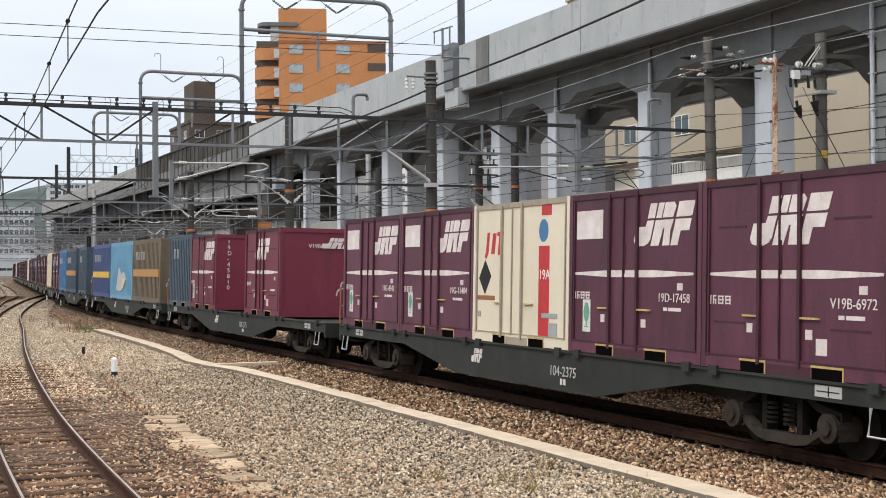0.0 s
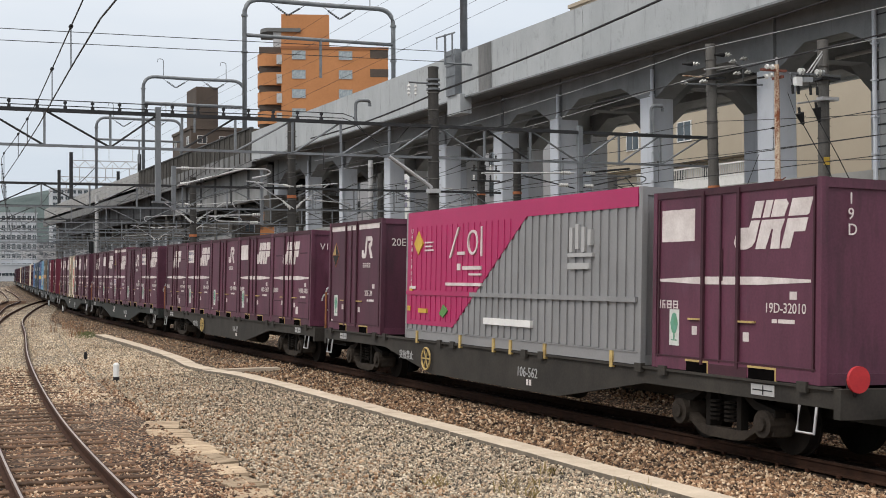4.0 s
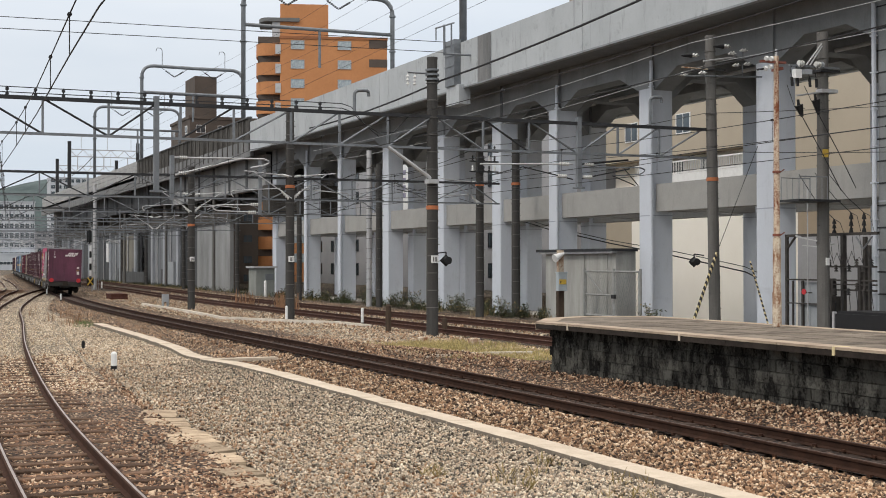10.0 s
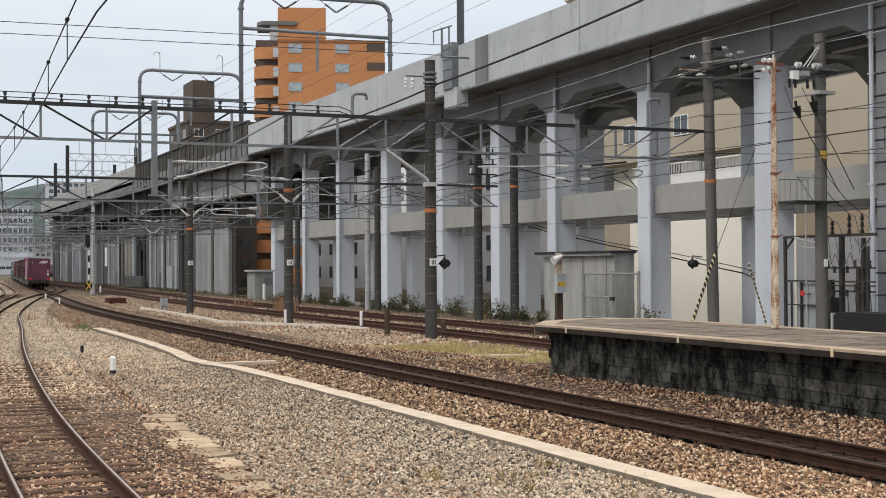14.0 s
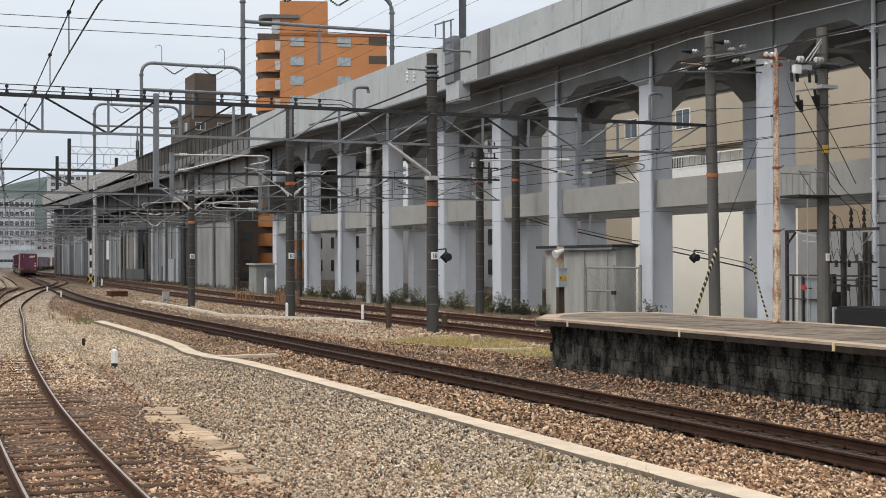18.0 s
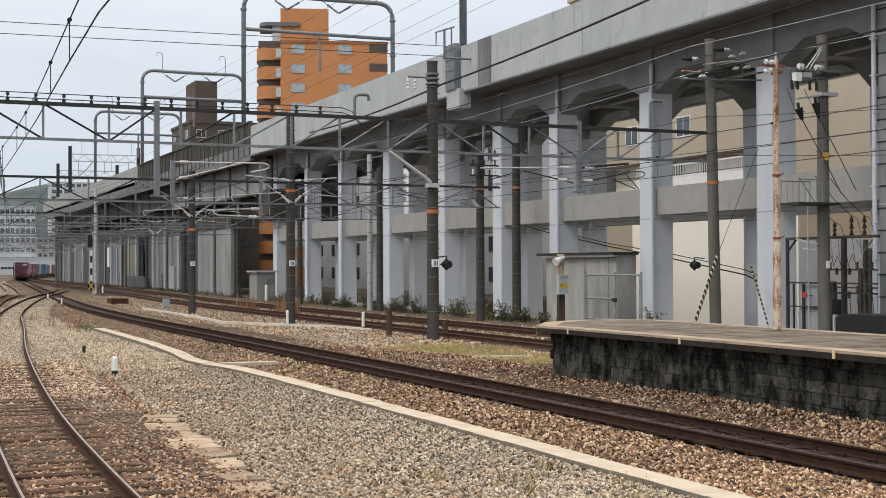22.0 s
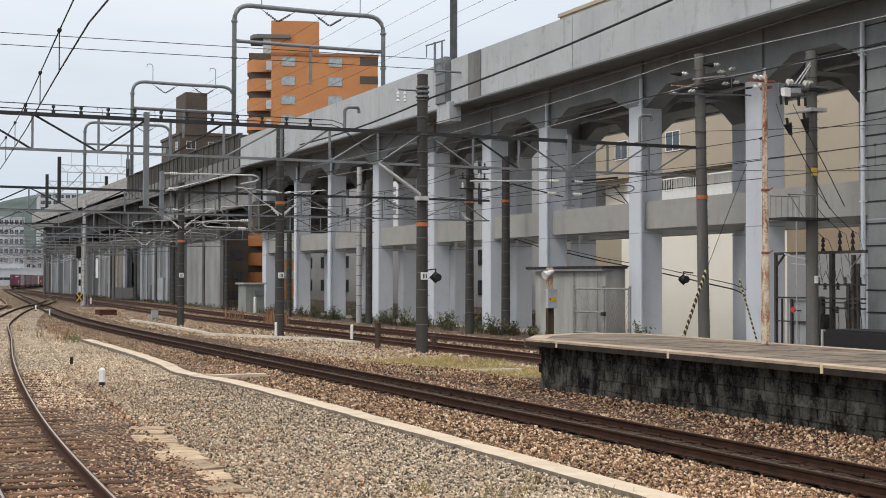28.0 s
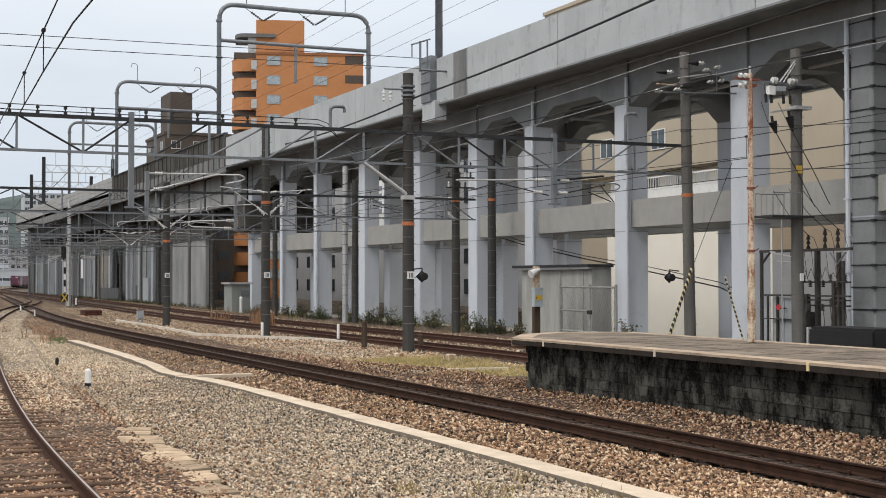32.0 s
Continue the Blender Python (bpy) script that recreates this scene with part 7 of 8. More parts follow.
    put(copy_thing(green, Matrix()), mid(2), 0)
    for k, box_ in enumerate((olive, sky, blue)):
        put(box_, seats(2, k), FLOOR)
    put(copy_thing(green, Matrix()), mid(3), 0)
    for k, box_ in enumerate((copy_thing(slate, Matrix()), dusk, bright)):
        put(box_, seats(3, k), FLOOR)
    rs = random.Random(11)
    plain_cream = put(twenty(M_CREAMBOX, None, "cream ribbed freight container", 3.715), slot(4, 3), FLOOR)
    for car in range(4, 14):
        put(copy_thing(green if car % 3 else grey, Matrix()), mid(car), 0)
        for k in range(5):
            if car == 4 and k == 3:
                continue
            kind = rs.random()
            src = plain_cream if kind > 0.85 else slate if kind > 0.78 else plate
            put(copy_thing(src, Matrix()), slot(car, k), FLOOR)


train()
# red tail discs on the last wagon
_w = TRAIN[0][0]
for _x in (-1.0, 1.0):
    part("tail_disc", rods([((_x, -9.72, 1.1), (_x, -9.76, 1.1))], 0.16, 20), M_RED, _w, "red round tail disc")
    part("disc_arm", boxes((_x - 0.02, _x + 0.02, -9.72, -9.55, 0.9, 1.12)), M_BLACK, _w)


# small unevenness of the pace
PACE_T = [0.0, 0.5, 1.0, 1.5, 2.0, 2.5, 3.0, 3.5, 4.2]
PACE_D = [0.05, 0.17, 0.15, -0.44, -0.42, -0.23, -0.06, -0.38, 0.0]


RUN_T = [9, 10, 11, 12, 13, 14, 15, 16, 17, 32]
RUN_S = [140.4, 155.0, 169.1, 182.4, 195.5, 208.9, 222.5, 236.1, 249.7, 453.7]


def travelled(t):
    """Metres run since the clip's start: a little slower after the yard."""
    if t <= 9:
        return 15.6 * t + float(np.interp(t, PACE_T, PACE_D))
    return float(np.interp(t, RUN_T, RUN_S))


TIMES = [0, 0.5, 1, 1.5, 2, 2.5, 3, 3.5, 4, 5, 6, 7, 8, 9, 10, 11, 12, 13, 14, 15, 16, 17, 18, 19, 20, 22, 24, 26, 28, 30, 32]


def train_pose(s, z, half):
    xa, ya, _ = main_at(s - half)
    xb, yb, _ = main_at(s + half)
    turn = -math.degrees(math.atan2(xb - xa, yb - ya))
    return Matrix.Translation(((xa + xb) / 2, (ya + yb) / 2, 0)) @ pose(0, 0, 0, 0, 0, turn) @ pose(0, 0, 0, 0, 1.5, 0) @ pose(0, 0, z)


# ---- beside the viaduct ----
M_SHED = noise_mat("stained_shed_concrete", (0.42, 0.42, 0.395), (0.22, 0.215, 0.2), 0.9, 0, 1.2, 20, 0.12, 0.5, streak=5)


def shed():
    s = empty("trackside_shed", None, "low stained concrete equipment shed with a flat roof", "shed")
    part("wall", boxes((31.4, 32.46, 52.5, 59.4, -0.5, 2.95)), M_SHED, s, "streaked grey concrete wall")
    part("roof", boxes((31.1, 32.47, 52.3, 59.9, 2.95, 3.08)), M_DARKSTEEL, s, "dark flat roof edge")
    part("fascia", boxes((31.15, 31.4, 52.4, 59.7, 2.86, 2.95)), M_PALESTEEL, s)
    for y in (53.2, 55.4, 57.6):
        part("wall_pilaster", boxes((31.35, 31.4, y, y + 0.12, -0.5, 2.8)), M_SHED, s)


M_GALV = noise_mat("weathered_galvanised_tube", (0.34, 0.35, 0.34), (0.2, 0.2, 0.19), 0.6, 0.3, 4, 30, 0.05)


def gate():
    g = empty("wire_gate", None, "galvanised double gate of steel tube and mesh before the shed", "gate")
    x = 30.6
    for y0, y1 in ((49.2, 51.3), (51.38, 53.9)):
        part("gate_frame", rods([((x, y0, 0.0), (x, y1, 0.0)), ((x, y0, 2.02), (x, y1, 2.02)), ((x, y0, 0.0), (x, y0, 2.02)), ((x, y1, 0.0), (x, y1, 2.02)), ((x, y0, 0.95), (x, y1, 0.95))][: 5 if y0 > 50 else 4], 0.045, 8), M_GALV, g)
        bm = bmesh.new()
        y = y0
        while y < y1:
            for lean in (0.5, -0.5):
                end = min(max(y + lean * 2.0, y0), y1)
                rod(bm, (x, y, 0.0), (x, end, (end - y) / lean), 0.004, 3)
            y += 0.2
        tagged(part("mesh", bm, M_STEEL, g, "sparse wire mesh"), kind="stuff")
    part("brace", rods([((x, 53.9, 2.0), (x, 52.3, 0.97))], 0.025, 6), M_GALV, g)
    part("latch", boxes((x - 0.06, x + 0.04, 51.2, 51.5, 0.8, 0.98)), M_DARKSTEEL, g)
    for y in (49.1, 51.34, 54.0):
        part("gate_post", rods([((x, y, -0.45), (x, y, 2.15))], 0.06, 8), M_GALV, g)


M_OLDPOST = noise_mat("weathered_dark_timber", (0.105, 0.075, 0.055), (0.045, 0.034, 0.026), 0.95, 0, 3, 40, 0.3, streak=5)
M_BOXGREY = noise_mat("blue_grey_box_paint", (0.42, 0.47, 0.5), (0.33, 0.37, 0.4), 0.6, 0, 3, 30, 0.05)


def lamp_post():
    p = empty("equipment_post", pose(29.3, 54.0, 0), "dark post with a pale horn and a yellow-marked grey box", "post")
    part("post", boxes((-0.15, 0.15, -0.12, 0.12, -0.45, 1.2)), M_OLDPOST, p, "dark brown timber post")
    part("post", boxes((-0.13, 0.13, -0.1, 0.1, 1.2, 3.0)), M_RUST, p, "cream painted upper post")
    part("box", boxes((-0.28, 0.17, -0.36, -0.12, 1.12, 1.95)), M_BOXGREY, p, "pale blue-grey control box")
    part("box_lid", boxes((-0.31, 0.2, -0.39, -0.1, 1.95, 2.0)), M_BOXGREY, p)
    part("label", boxes((-0.24, 0.13, -0.368, -0.355, 1.42, 1.65)), M_YELLOW, p, "yellow label")
    part("label_mark", boxes((-0.2, -0.14, -0.374, -0.366, 1.5, 1.57)), M_BLACK, p)
    bm = bmesh.new()
    rod(bm, (0.1, -0.16, 2.85), (-0.42, -0.24, 2.62), 0.06, 12, 0.2)
    part("horn", bm, M_WHITE, p, "white horn loudspeaker")
    part("tag", boxes((-0.13, -0.11, -0.06, 0.06, 0.1, 0.75)), M_WHITE, p)


def striped_guard(base, top, r=0.07):
    g = empty("guy_guard", None, "black and yellow striped guy-wire guard", "guy guard", "guy guards")
    a, b = Vector(base), Vector(top)
    n = 15
    axis = (b - a).normalized()
    side = axis.cross(Vector((0, 1, 0))).normalized()
    cuts = [k / n + d for k in range(n) for d in (0.0, 0.6 / n)] + [1.0]
    for i, (c0, c1) in enumerate(zip(cuts, cuts[1:])):
        bm = bmesh.new()
        rod(bm, a.lerp(b, c0), a.lerp(b, c1), r, 10)
        for v in bm.verts:
            v.co += axis * (side.dot(v.co - a) * 1.1)
        part("stripe", bm, M_STRIPEYELLOW if i % 2 else M_BLACK, g)
    return g


M_RUSTPOLE = noise_mat("rust_streaked_pole", (0.58, 0.47, 0.36), (0.19, 0.07, 0.035), 0.88, 0.1, 4.5, 25, 0.2, 0.2, streak=4)
M_REDARM = noise_mat("red_brown_arm", (0.22, 0.07, 0.045), (0.12, 0.04, 0.03), 0.8, 0, 6, 30, 0.1)


def rusty_pole():
    p = empty("rusted_pole", Matrix.Translation((16.79, 21.77, 0.21)) @ Matrix.Scale(0.913, 4), "tall rusted steel pole on the platform with cross-arms and insulators", "pole")
    bm = bmesh.new()
    rod(bm, (0, 0, 0.98), (0, 0, 7.0), 0.078, 12, 0.056)
    part("shaft", bm, M_RUSTPOLE, p, "flaking rust-brown steel shaft")
    part("sleeve", rods([((0, 0, 1.0), (0, 0, 2.95))], 0.088, 12), M_RUST, p, "cream painted lower sleeve")
    part("foot", rods([((0, 0, 1.0), (0, 0, 1.75))], 0.1, 12), M_RUST, p)
    part("tip", rods([((0, 0, 7.0), (0, 0, 7.16))], 0.025, 6), M_PALESTEEL, p)
    part("cross_arm", boxes((-0.42, 0.25, -0.04, 0.04, 6.84, 6.89)), M_REDARM, p, "red-brown cross-arm")
    part("cross_arm", boxes((0.1, 0.16, -0.05, 0.3, 6.7, 6.76)), M_REDARM, p)
    for x, z in ((-0.33, 6.7), (-0.2, 6.74), (-0.3, 6.92), (-0.16, 6.92)):
        bm = bmesh.new()
        rod(bm, (x - 0.03, -0.05, z), (x + 0.03, -0.05, z + 0.01), 0.055, 8)
        part("insulator", bm, M_PORCELAIN, p, "white disc insulator")
    part("wire_grip", rods([((-0.55, -0.05, 6.66), (-0.38, -0.05, 6.69))], 0.025, 6), M_BLACK, p)
    bm = bmesh.new()
    for z in (3.0, 4.4):
        rod(bm, (0, 0, z), (0, 0, z + 0.05), 0.09, 12)
        rod(bm, (0.06, -0.05, z + 0.02), (0.17, -0.05, z + 0.08), 0.014, 5)
    tagged(part("pole_clamps", bm, M_REDARM, p, "rusted clamps"), kind="stuff")


def transformer_pole():
    p = pole(30.2, 36.6, 10.35, 0.22, "grey concrete pole carrying switchgear and cable heads", None, 2.45, name="switchgear_pole", mat=M_POLEGREY, tag_w=0.5)
    part("platform", boxes((-1.45, 0.35, -0.5, 0.5, 4.5, 4.58)), M_DARKSTEEL, p, "dark maintenance platform")
    for k in range(6):
        part("rail_post", rods([((-1.4 + 0.24 * k, -0.48, 4.58), (-1.4 + 0.24 * k, -0.48, 5.35))], 0.012, 4), M_STEEL, p)
        part("rail_post", rods([((-1.4 + 0.24 * k, 0.48, 4.58), (-1.4 + 0.24 * k, 0.48, 5.35))], 0.012, 4), M_STEEL, p)
    for y in (-0.48, 0.48):
        part("hand_rail", rods([((-1.42, y, 5.35), (-0.18, y, 5.35))], 0.016, 4), M_STEEL, p)
    part("head_arm", boxes((-1.65, 0.5, -0.32, -0.25, 9.1, 9.17)), M_STEEL, p, "galvanised cross-arm")
    part("head_clamp", boxes((-0.28, 0.5, -0.3, 0.3, 9.0, 9.08)), M_DARKSTEEL, p)
    part("lower_arm", rods([((-1.35, -0.28, 8.11), (0.3, -0.28, 8.38))], 0.035, 6), M_PALESTEEL, p, "pale lower cross-arm")
    part("arm_clamp", boxes((-0.3, 0.4, -0.33, 0.0, 8.28, 8.4)), M_PALESTEEL, p)
    part("switch_box", boxes((-1.5, -1.25, -0.45, -0.25, 8.7, 9.0)), M_WHITE, p, "white pole-mounted switch box")
    part("switch_box", boxes((-1.1, -0.78, -0.42, -0.25, 8.85, 9.02)), M_PLASTIC, p, "grey pole-mounted switch box")
    for x in (-1.3, -1.18, -0.58, -0.46, -0.34):
        bm = bmesh.new()
        rod(bm, (x, -0.34, 9.22), (x + 0.07, -0.34, 9.22), 0.1, 8)
        rod(bm, (x + 0.035, -0.34, 9.1), (x + 0.035, -0.34, 9.3), 0.03, 6)
        part("insulator", bm, M_PORCELAIN if x < -0.4 else M_PLASTIC, p, "small disc insulator")
    for x in (-1.6, -1.37, -0.85, -0.57):
        part("fuse", rods([((x, -0.36, 8.72), (x + 0.02, -0.36, 8.42))], 0.05, 6), M_BLACK, p, "black hanging fuse")
        part("jumper", tube([(x, -0.34, 9.1), (x - 0.08, -0.38, 8.95), (x, -0.36, 8.72)], 0.014, 4), M_WIRE, p)
    for xa, za, xb, zb, xc, zc in ((-1.3, 7.98, -1.12, 7.4, 0.45, 4.9), (-0.58, 8.2, -0.42, 7.5, 1.1, 5.0)):
        bm = bmesh.new()
        rod(bm, (xa, -0.3, za), (xa + 0.03, -0.3, za - 0.2), 0.05, 6)
        rod(bm, (xa + 0.03, -0.3, za - 0.2), (xb, -0.3, zb), 0.15, 8, 0.05)
        part("cable_head", bm, M_BLACK, p, "black conical cable head")
        part("cable", tube([(xb, -0.3, zb), ((xb + xc) / 2, -0.35, (zb + zc) / 2 + 0.05), (xc, -0.4, zc)], 0.016, 5), M_WIRE, p)
        part("loop_cable", tube([(xa - 0.5, -0.36, 8.45), (xa - 0.2, -0.36, za - 0.25), (xa + 0.25, -0.34, za - 0.3)], 0.012, 4), M_WIRE, p)
    for d in (0.0, 0.16):
        part("brace", rods([((-0.74 - d, -0.2, 9.15), (0.07 - d * 0.4, -0.1, 10.13))], 0.025, 6), M_PALESTEEL, p, "pale stay rod")
    part("plate", boxes((-0.22, 0.02, -0.27, -0.25, 6.05, 6.32)), M_YELLOW, p, "small yellow plate")


def switchgear():
    s = empty("switchgear_stand", None, "dark steel switchgear frame with cable heads and a red sign", "switchgear")
    x = 31.2
    rs = random.Random(3)
    for y, z0, z1, r in ((39.85, -0.45, 3.42, 0.05), (36.74, -0.45, 3.4, 0.075), (35.64, -0.45, 3.3, 0.06), (35.88, -0.45, 2.32, 0.07), (35.42, -0.45, 3.0, 0.045), (37.3, -0.45, 1.85, 0.08), (38.95, -0.45, 1.75, 0.04), (39.5, -0.45, 1.75, 0.03)):
        part("upright", boxes((x - r, x + r, y - r, y + r, z0, z1)), M_BROWNSTEEL, s)
    part("top_rail", boxes((x - 0.06, x + 0.06, 35.0, 39.9, 3.36, 3.46)), M_BROWNSTEEL, s)
    for z0, z1, y0, y1 in ((1.76, 1.82, 35.1, 39.9), (1.62, 1.67, 35.1, 37.7), (2.24, 2.3, 35.1, 37.7), (1.42, 1.48, 35.1, 37.7), (0.9, 0.94, 38.0, 39.9)):
        part("rail", boxes((x - 0.05, x + 0.05, y0, y1, z0, z1)), M_BROWNSTEEL, s)
    part("knee_brace", rods([((x, 39.3, 3.41), (x, 39.82, 2.95))], 0.045, 6), M_BROWNSTEEL, s)
    for y0 in (36.0, 35.2):
        part("knee_brace", rods([((x - 0.08, y0, 3.3), (x - 0.08, 35.64, 2.88))], 0.03, 6), M_STEEL, s)
    for y0, z0, y1, z1 in ((39.05, 3.36, 37.0, 3.06), (38.7, 3.04, 37.9, 2.98), (39.1, 3.4, 38.8, 3.36)):
        part("switch_blade", rods([((x - 0.2, y0, z0), (x - 0.2, y1, z1))], 0.025, 6), M_PALESTEEL, s, "pale switch blade")
    for y, top in ((37.22, 3.95), (36.34, 4.15), (35.69, 4.13)):
        bm = bmesh.new()
        insulator(bm, x, y, 3.46, top - 3.46, 0.11)
        part("insulator", bm, M_BLACK, s, "dark ribbed insulator")
        part("line_wire", tube([(x, y, top), (x - 0.3, y + 0.5, top + 0.55), (x - 0.5, y + 1.3, 5.6)], 0.014, 4), M_WIRE, s)
        part("loop_wire", tube([(x, y, top), (x, y - 0.3, top - 0.12), (x, y - 0.5, 3.46)], 0.012, 4), M_WIRE, s)
    for z in (2.3, 1.48):
        for k in range(7):
            bm = bmesh.new()
            insulator(bm, x - 0.1, 35.25 + 0.36 * k + rs.uniform(-0.05, 0.05), z - (0.2 if k % 2 else 0.0), 0.24, 0.11)
            part("insulator", bm, M_BROWNSTEEL if k % 3 else M_BLACK, s)
    for k in range(7):
        y = 35.2 + 0.38 * k
        part("loop_wire", tube([(x - 0.1, y, 2.3), (x - 0.12, y + 0.22, 2.75 + rs.uniform(-0.2, 0.2)), (x - 0.1, y + 0.45, 2.4), (x - 0.1, y + 0.6, 3.36)], 0.011, 4), M_WIRE, s)
        part("riser_cable", tube([(x - 0.12, y, 1.45), (x - 0.14, y - 0.1, 0.9), (x - 0.12, y + 0.05, -0.4)], 0.016, 4), M_WIRE, s)
    part("breaker_box", boxes((x - 0.3, x + 0.1, 37.02, 37.46, 0.6, 1.22)), M_BROWNSTEEL, s, "dark breaker box")
    part("pump_box", boxes((x - 0.35, x + 0.1, 36.6, 37.02, -0.4, 0.53)), M_BLACK, s, "black equipment box")
    part("pump_box", boxes((x - 0.35, x + 0.1, 36.3, 36.55, -0.4, 0.4)), M_BROWNSTEEL, s)
    bm = bmesh.new()
    rod(bm, (x - 0.35, 37.5, 1.3), (x - 0.3, 37.5, 1.36), 0.09, 10)
    part("white_bell", bm, M_WHITE, s, "small white insulator bell")
    part("cabinet", boxes((x + 0.1, x + 0.8, 38.05, 39.25, -0.4, 1.7)), M_PLASTIC, s, "grey switch cabinet")
    part("cabinet_door", boxes((x + 0.07, x + 0.1, 38.1, 38.6, -0.3, 1.6)), M_PLASTIC, s)
    part("cabinet_door", boxes((x + 0.07, x + 0.1, 38.65, 39.2, -0.3, 1.6)), M_PLASTIC, s)
    part("sign", prism([(38.5 + 0.13 * math.cos(k * 0.785), 1.36 + 0.11 * math.sin(k * 0.785)) for k in range(8)], "x", x - 0.32, x - 0.3), M_RED, s, "red warning sign")
    part("sign_arm", boxes((x - 0.3, x + 0.05, 38.48, 38.52, 1.3, 1.34)), M_BROWNSTEEL, s)
    part("strut", rods([((x - 0.3, 38.3, -0.4), (x - 0.3, 38.3, 5.05))], 0.025, 6), M_PALESTEEL, s, "thin pale conduit")
    t = empty("water_tank", None, "black covered tank behind the platform", "tank")
    bm = boxes((27.2, 28.6, 29.6, 32.5, -0.45, 0.92))
    bmesh.ops.bevel(bm, geom=bm.edges[:], offset=0.08, segments=2, affect="EDGES")
    part("body", bm, M_BLACK, t)
    part("rim", boxes((27.18, 27.3, 32.46, 32.54, -0.45, 0.9)), M_PALESTEEL, t)


M_BROWNSTEEL = noise_mat("brown_black_steel", (0.07, 0.062, 0.056), (0.03, 0.027, 0.025), 0.8, 0.1, 4, 30, 0.1)


def hooded_lamp(x, y, z, side, label):
    p = empty("signal_lamp", pose(x, y, z), label, "signal lamp", "signal lamps")
    part("bracket", rods([((-side * 0.45, 0, 0.25), (0, 0, 0.3)), ((0, 0, 0.3), (0, 0, 0.1))], 0.025, 6), M_DARKSTEEL, p)
    part("plate", prism([(-0.24, 0), (0, -0.22), (0.24, 0), (0, 0.22)], "y", 0.0, 0.03), M_BLACK, p, "black diamond backing plate")
    bm = bmesh.new()
    rod(bm, (0, -0.22, 0), (0, 0.12, 0), 0.14, 12)
    part("lamp", bm, M_BLACK, p, "black hooded lamp")


def marker(x, y, h, name, label, mat, r=0.055, foot=True):
    p = empty(name, pose(x, y, -0.22), label, "marker post", "marker posts")
    part("post", rods([((0, 0, 0.1 if foot else -0.1), (0, 0, h))], r, 10), mat, p)
    bm = bmesh.new()
    rod(bm, (0, 0, h), (0, 0, h + r * 0.6), r, 10, r * 0.4)
    part("cap", bm, mat, p)
    if foot:
        part("foot", rods([((0, 0, -0.1), (0, 0, 0.12))], r * 1.02, 10), M_BLACK, p, "black foot")
    return p


def signal():
    s = empty("railway_signal", pose(19.3, 130.0, 0), "tall railway signal with a black head and striped post", "signal")
    part("mast", rods([((0, 0, -0.4), (0, 0, 5.9))], 0.06, 10), M_PALESTEEL, s)
    bm = boxes((-0.48, -0.04, -0.2, 0.2, 4.3, 5.7))
    bmesh.ops.bevel(bm, geom=bm.edges[:], offset=0.15, segments=2, affect="EDGES")
    part("head", bm, M_BLACK, s, "black signal head")
    for k in range(5):
        part("stripe", boxes((-0.24, -0.06, -0.06, 0.06, 1.2 + 0.6 * k, 1.75 + 0.6 * k)), M_BLACK if k % 2 else M_WHITE, s)
    part("board", boxes((-0.5, 0.15, -0.08, -0.04, 0.3, 1.05)), M_BLACK, s, "black board crossed by yellow bars")
    for bar in ([(-0.5, 0.3), (-0.36, 0.3), (0.15, 1.05), (0.01, 1.05)], [(-0.5, 1.05), (-0.36, 1.05), (0.15, 0.3), (0.01, 0.3)]):
        part("board_bar", prism(bar, "y", -0.1 if bar[0][1] < 1 else -0.106, -0.081), M_YELLOW, s)
    part("ladder", rods([((0.3, 0, -0.3), (0.3, 0, 6.0)), ((0.6, 0, -0.3), (0.6, 0, 6.0))], 0.02, 5), M_STEEL, s)


def slab(rs, w, d):
    """One worn slab of boards, its edges uneven and its boards parted by shallow grooves."""
    bm = bmesh.new()
    n = 4
    for k in range(n):
        y0 = -d / 2 + d * k / n
        q = [(-w / 2 + rs.uniform(-0.035, 0.035), y0 + 0.008), (w / 2 + rs.uniform(-0.035, 0.035), y0 + 0.008), (w / 2 + rs.uniform(-0.035, 0.035), y0 + d / n), (-w / 2 + rs.uniform(-0.035, 0.035), y0 + d / n)]
        z = rs.uniform(-0.012, 0.0)
        lo = [bm.verts.new((x, y, -0.07)) for x, y in q]
        hi = [bm.verts.new((x, y, z + rs.uniform(-0.006, 0.0))) for x, y in q]
        bm.faces.new(lo[::-1])
        bm.faces.new(hi)
        for i in range(4):
            j = (i + 1) % 4
            bm.faces.new((lo[i], lo[j], hi[j], hi[i]))
    return mesh_ob("board", bm, M_TIMBER)


def boards():
    p = empty("board_walk", None, "row of weathered tan boards let into the gravel", "boardwalk")
    rs = random.Random(4)
    for x, y, w, d, turn in ((4.48, 22.62, 0.62, 1.1, -12), (4.36, 21.35, 0.66, 1.0, -6), (4.3, 20.25, 0.66, 0.95, 4), (4.28, 19.15, 0.64, 1.0, -4), (4.2, 18.1, 0.6, 0.95, 5), (4.16, 17.05, 0.56, 0.95, -6), (4.12, 16.0, 0.5, 0.95, 3), (4.05, 14.95, 0.44, 0.9, -5)):
        ob = slab(rs, w, d)
        ob.parent = p
        ob.matrix_basis = pose(x, y, -0.152 + rs.uniform(-0.008, 0.006), rs.uniform(-1, 1), rs.uniform(-2, 2), turn)


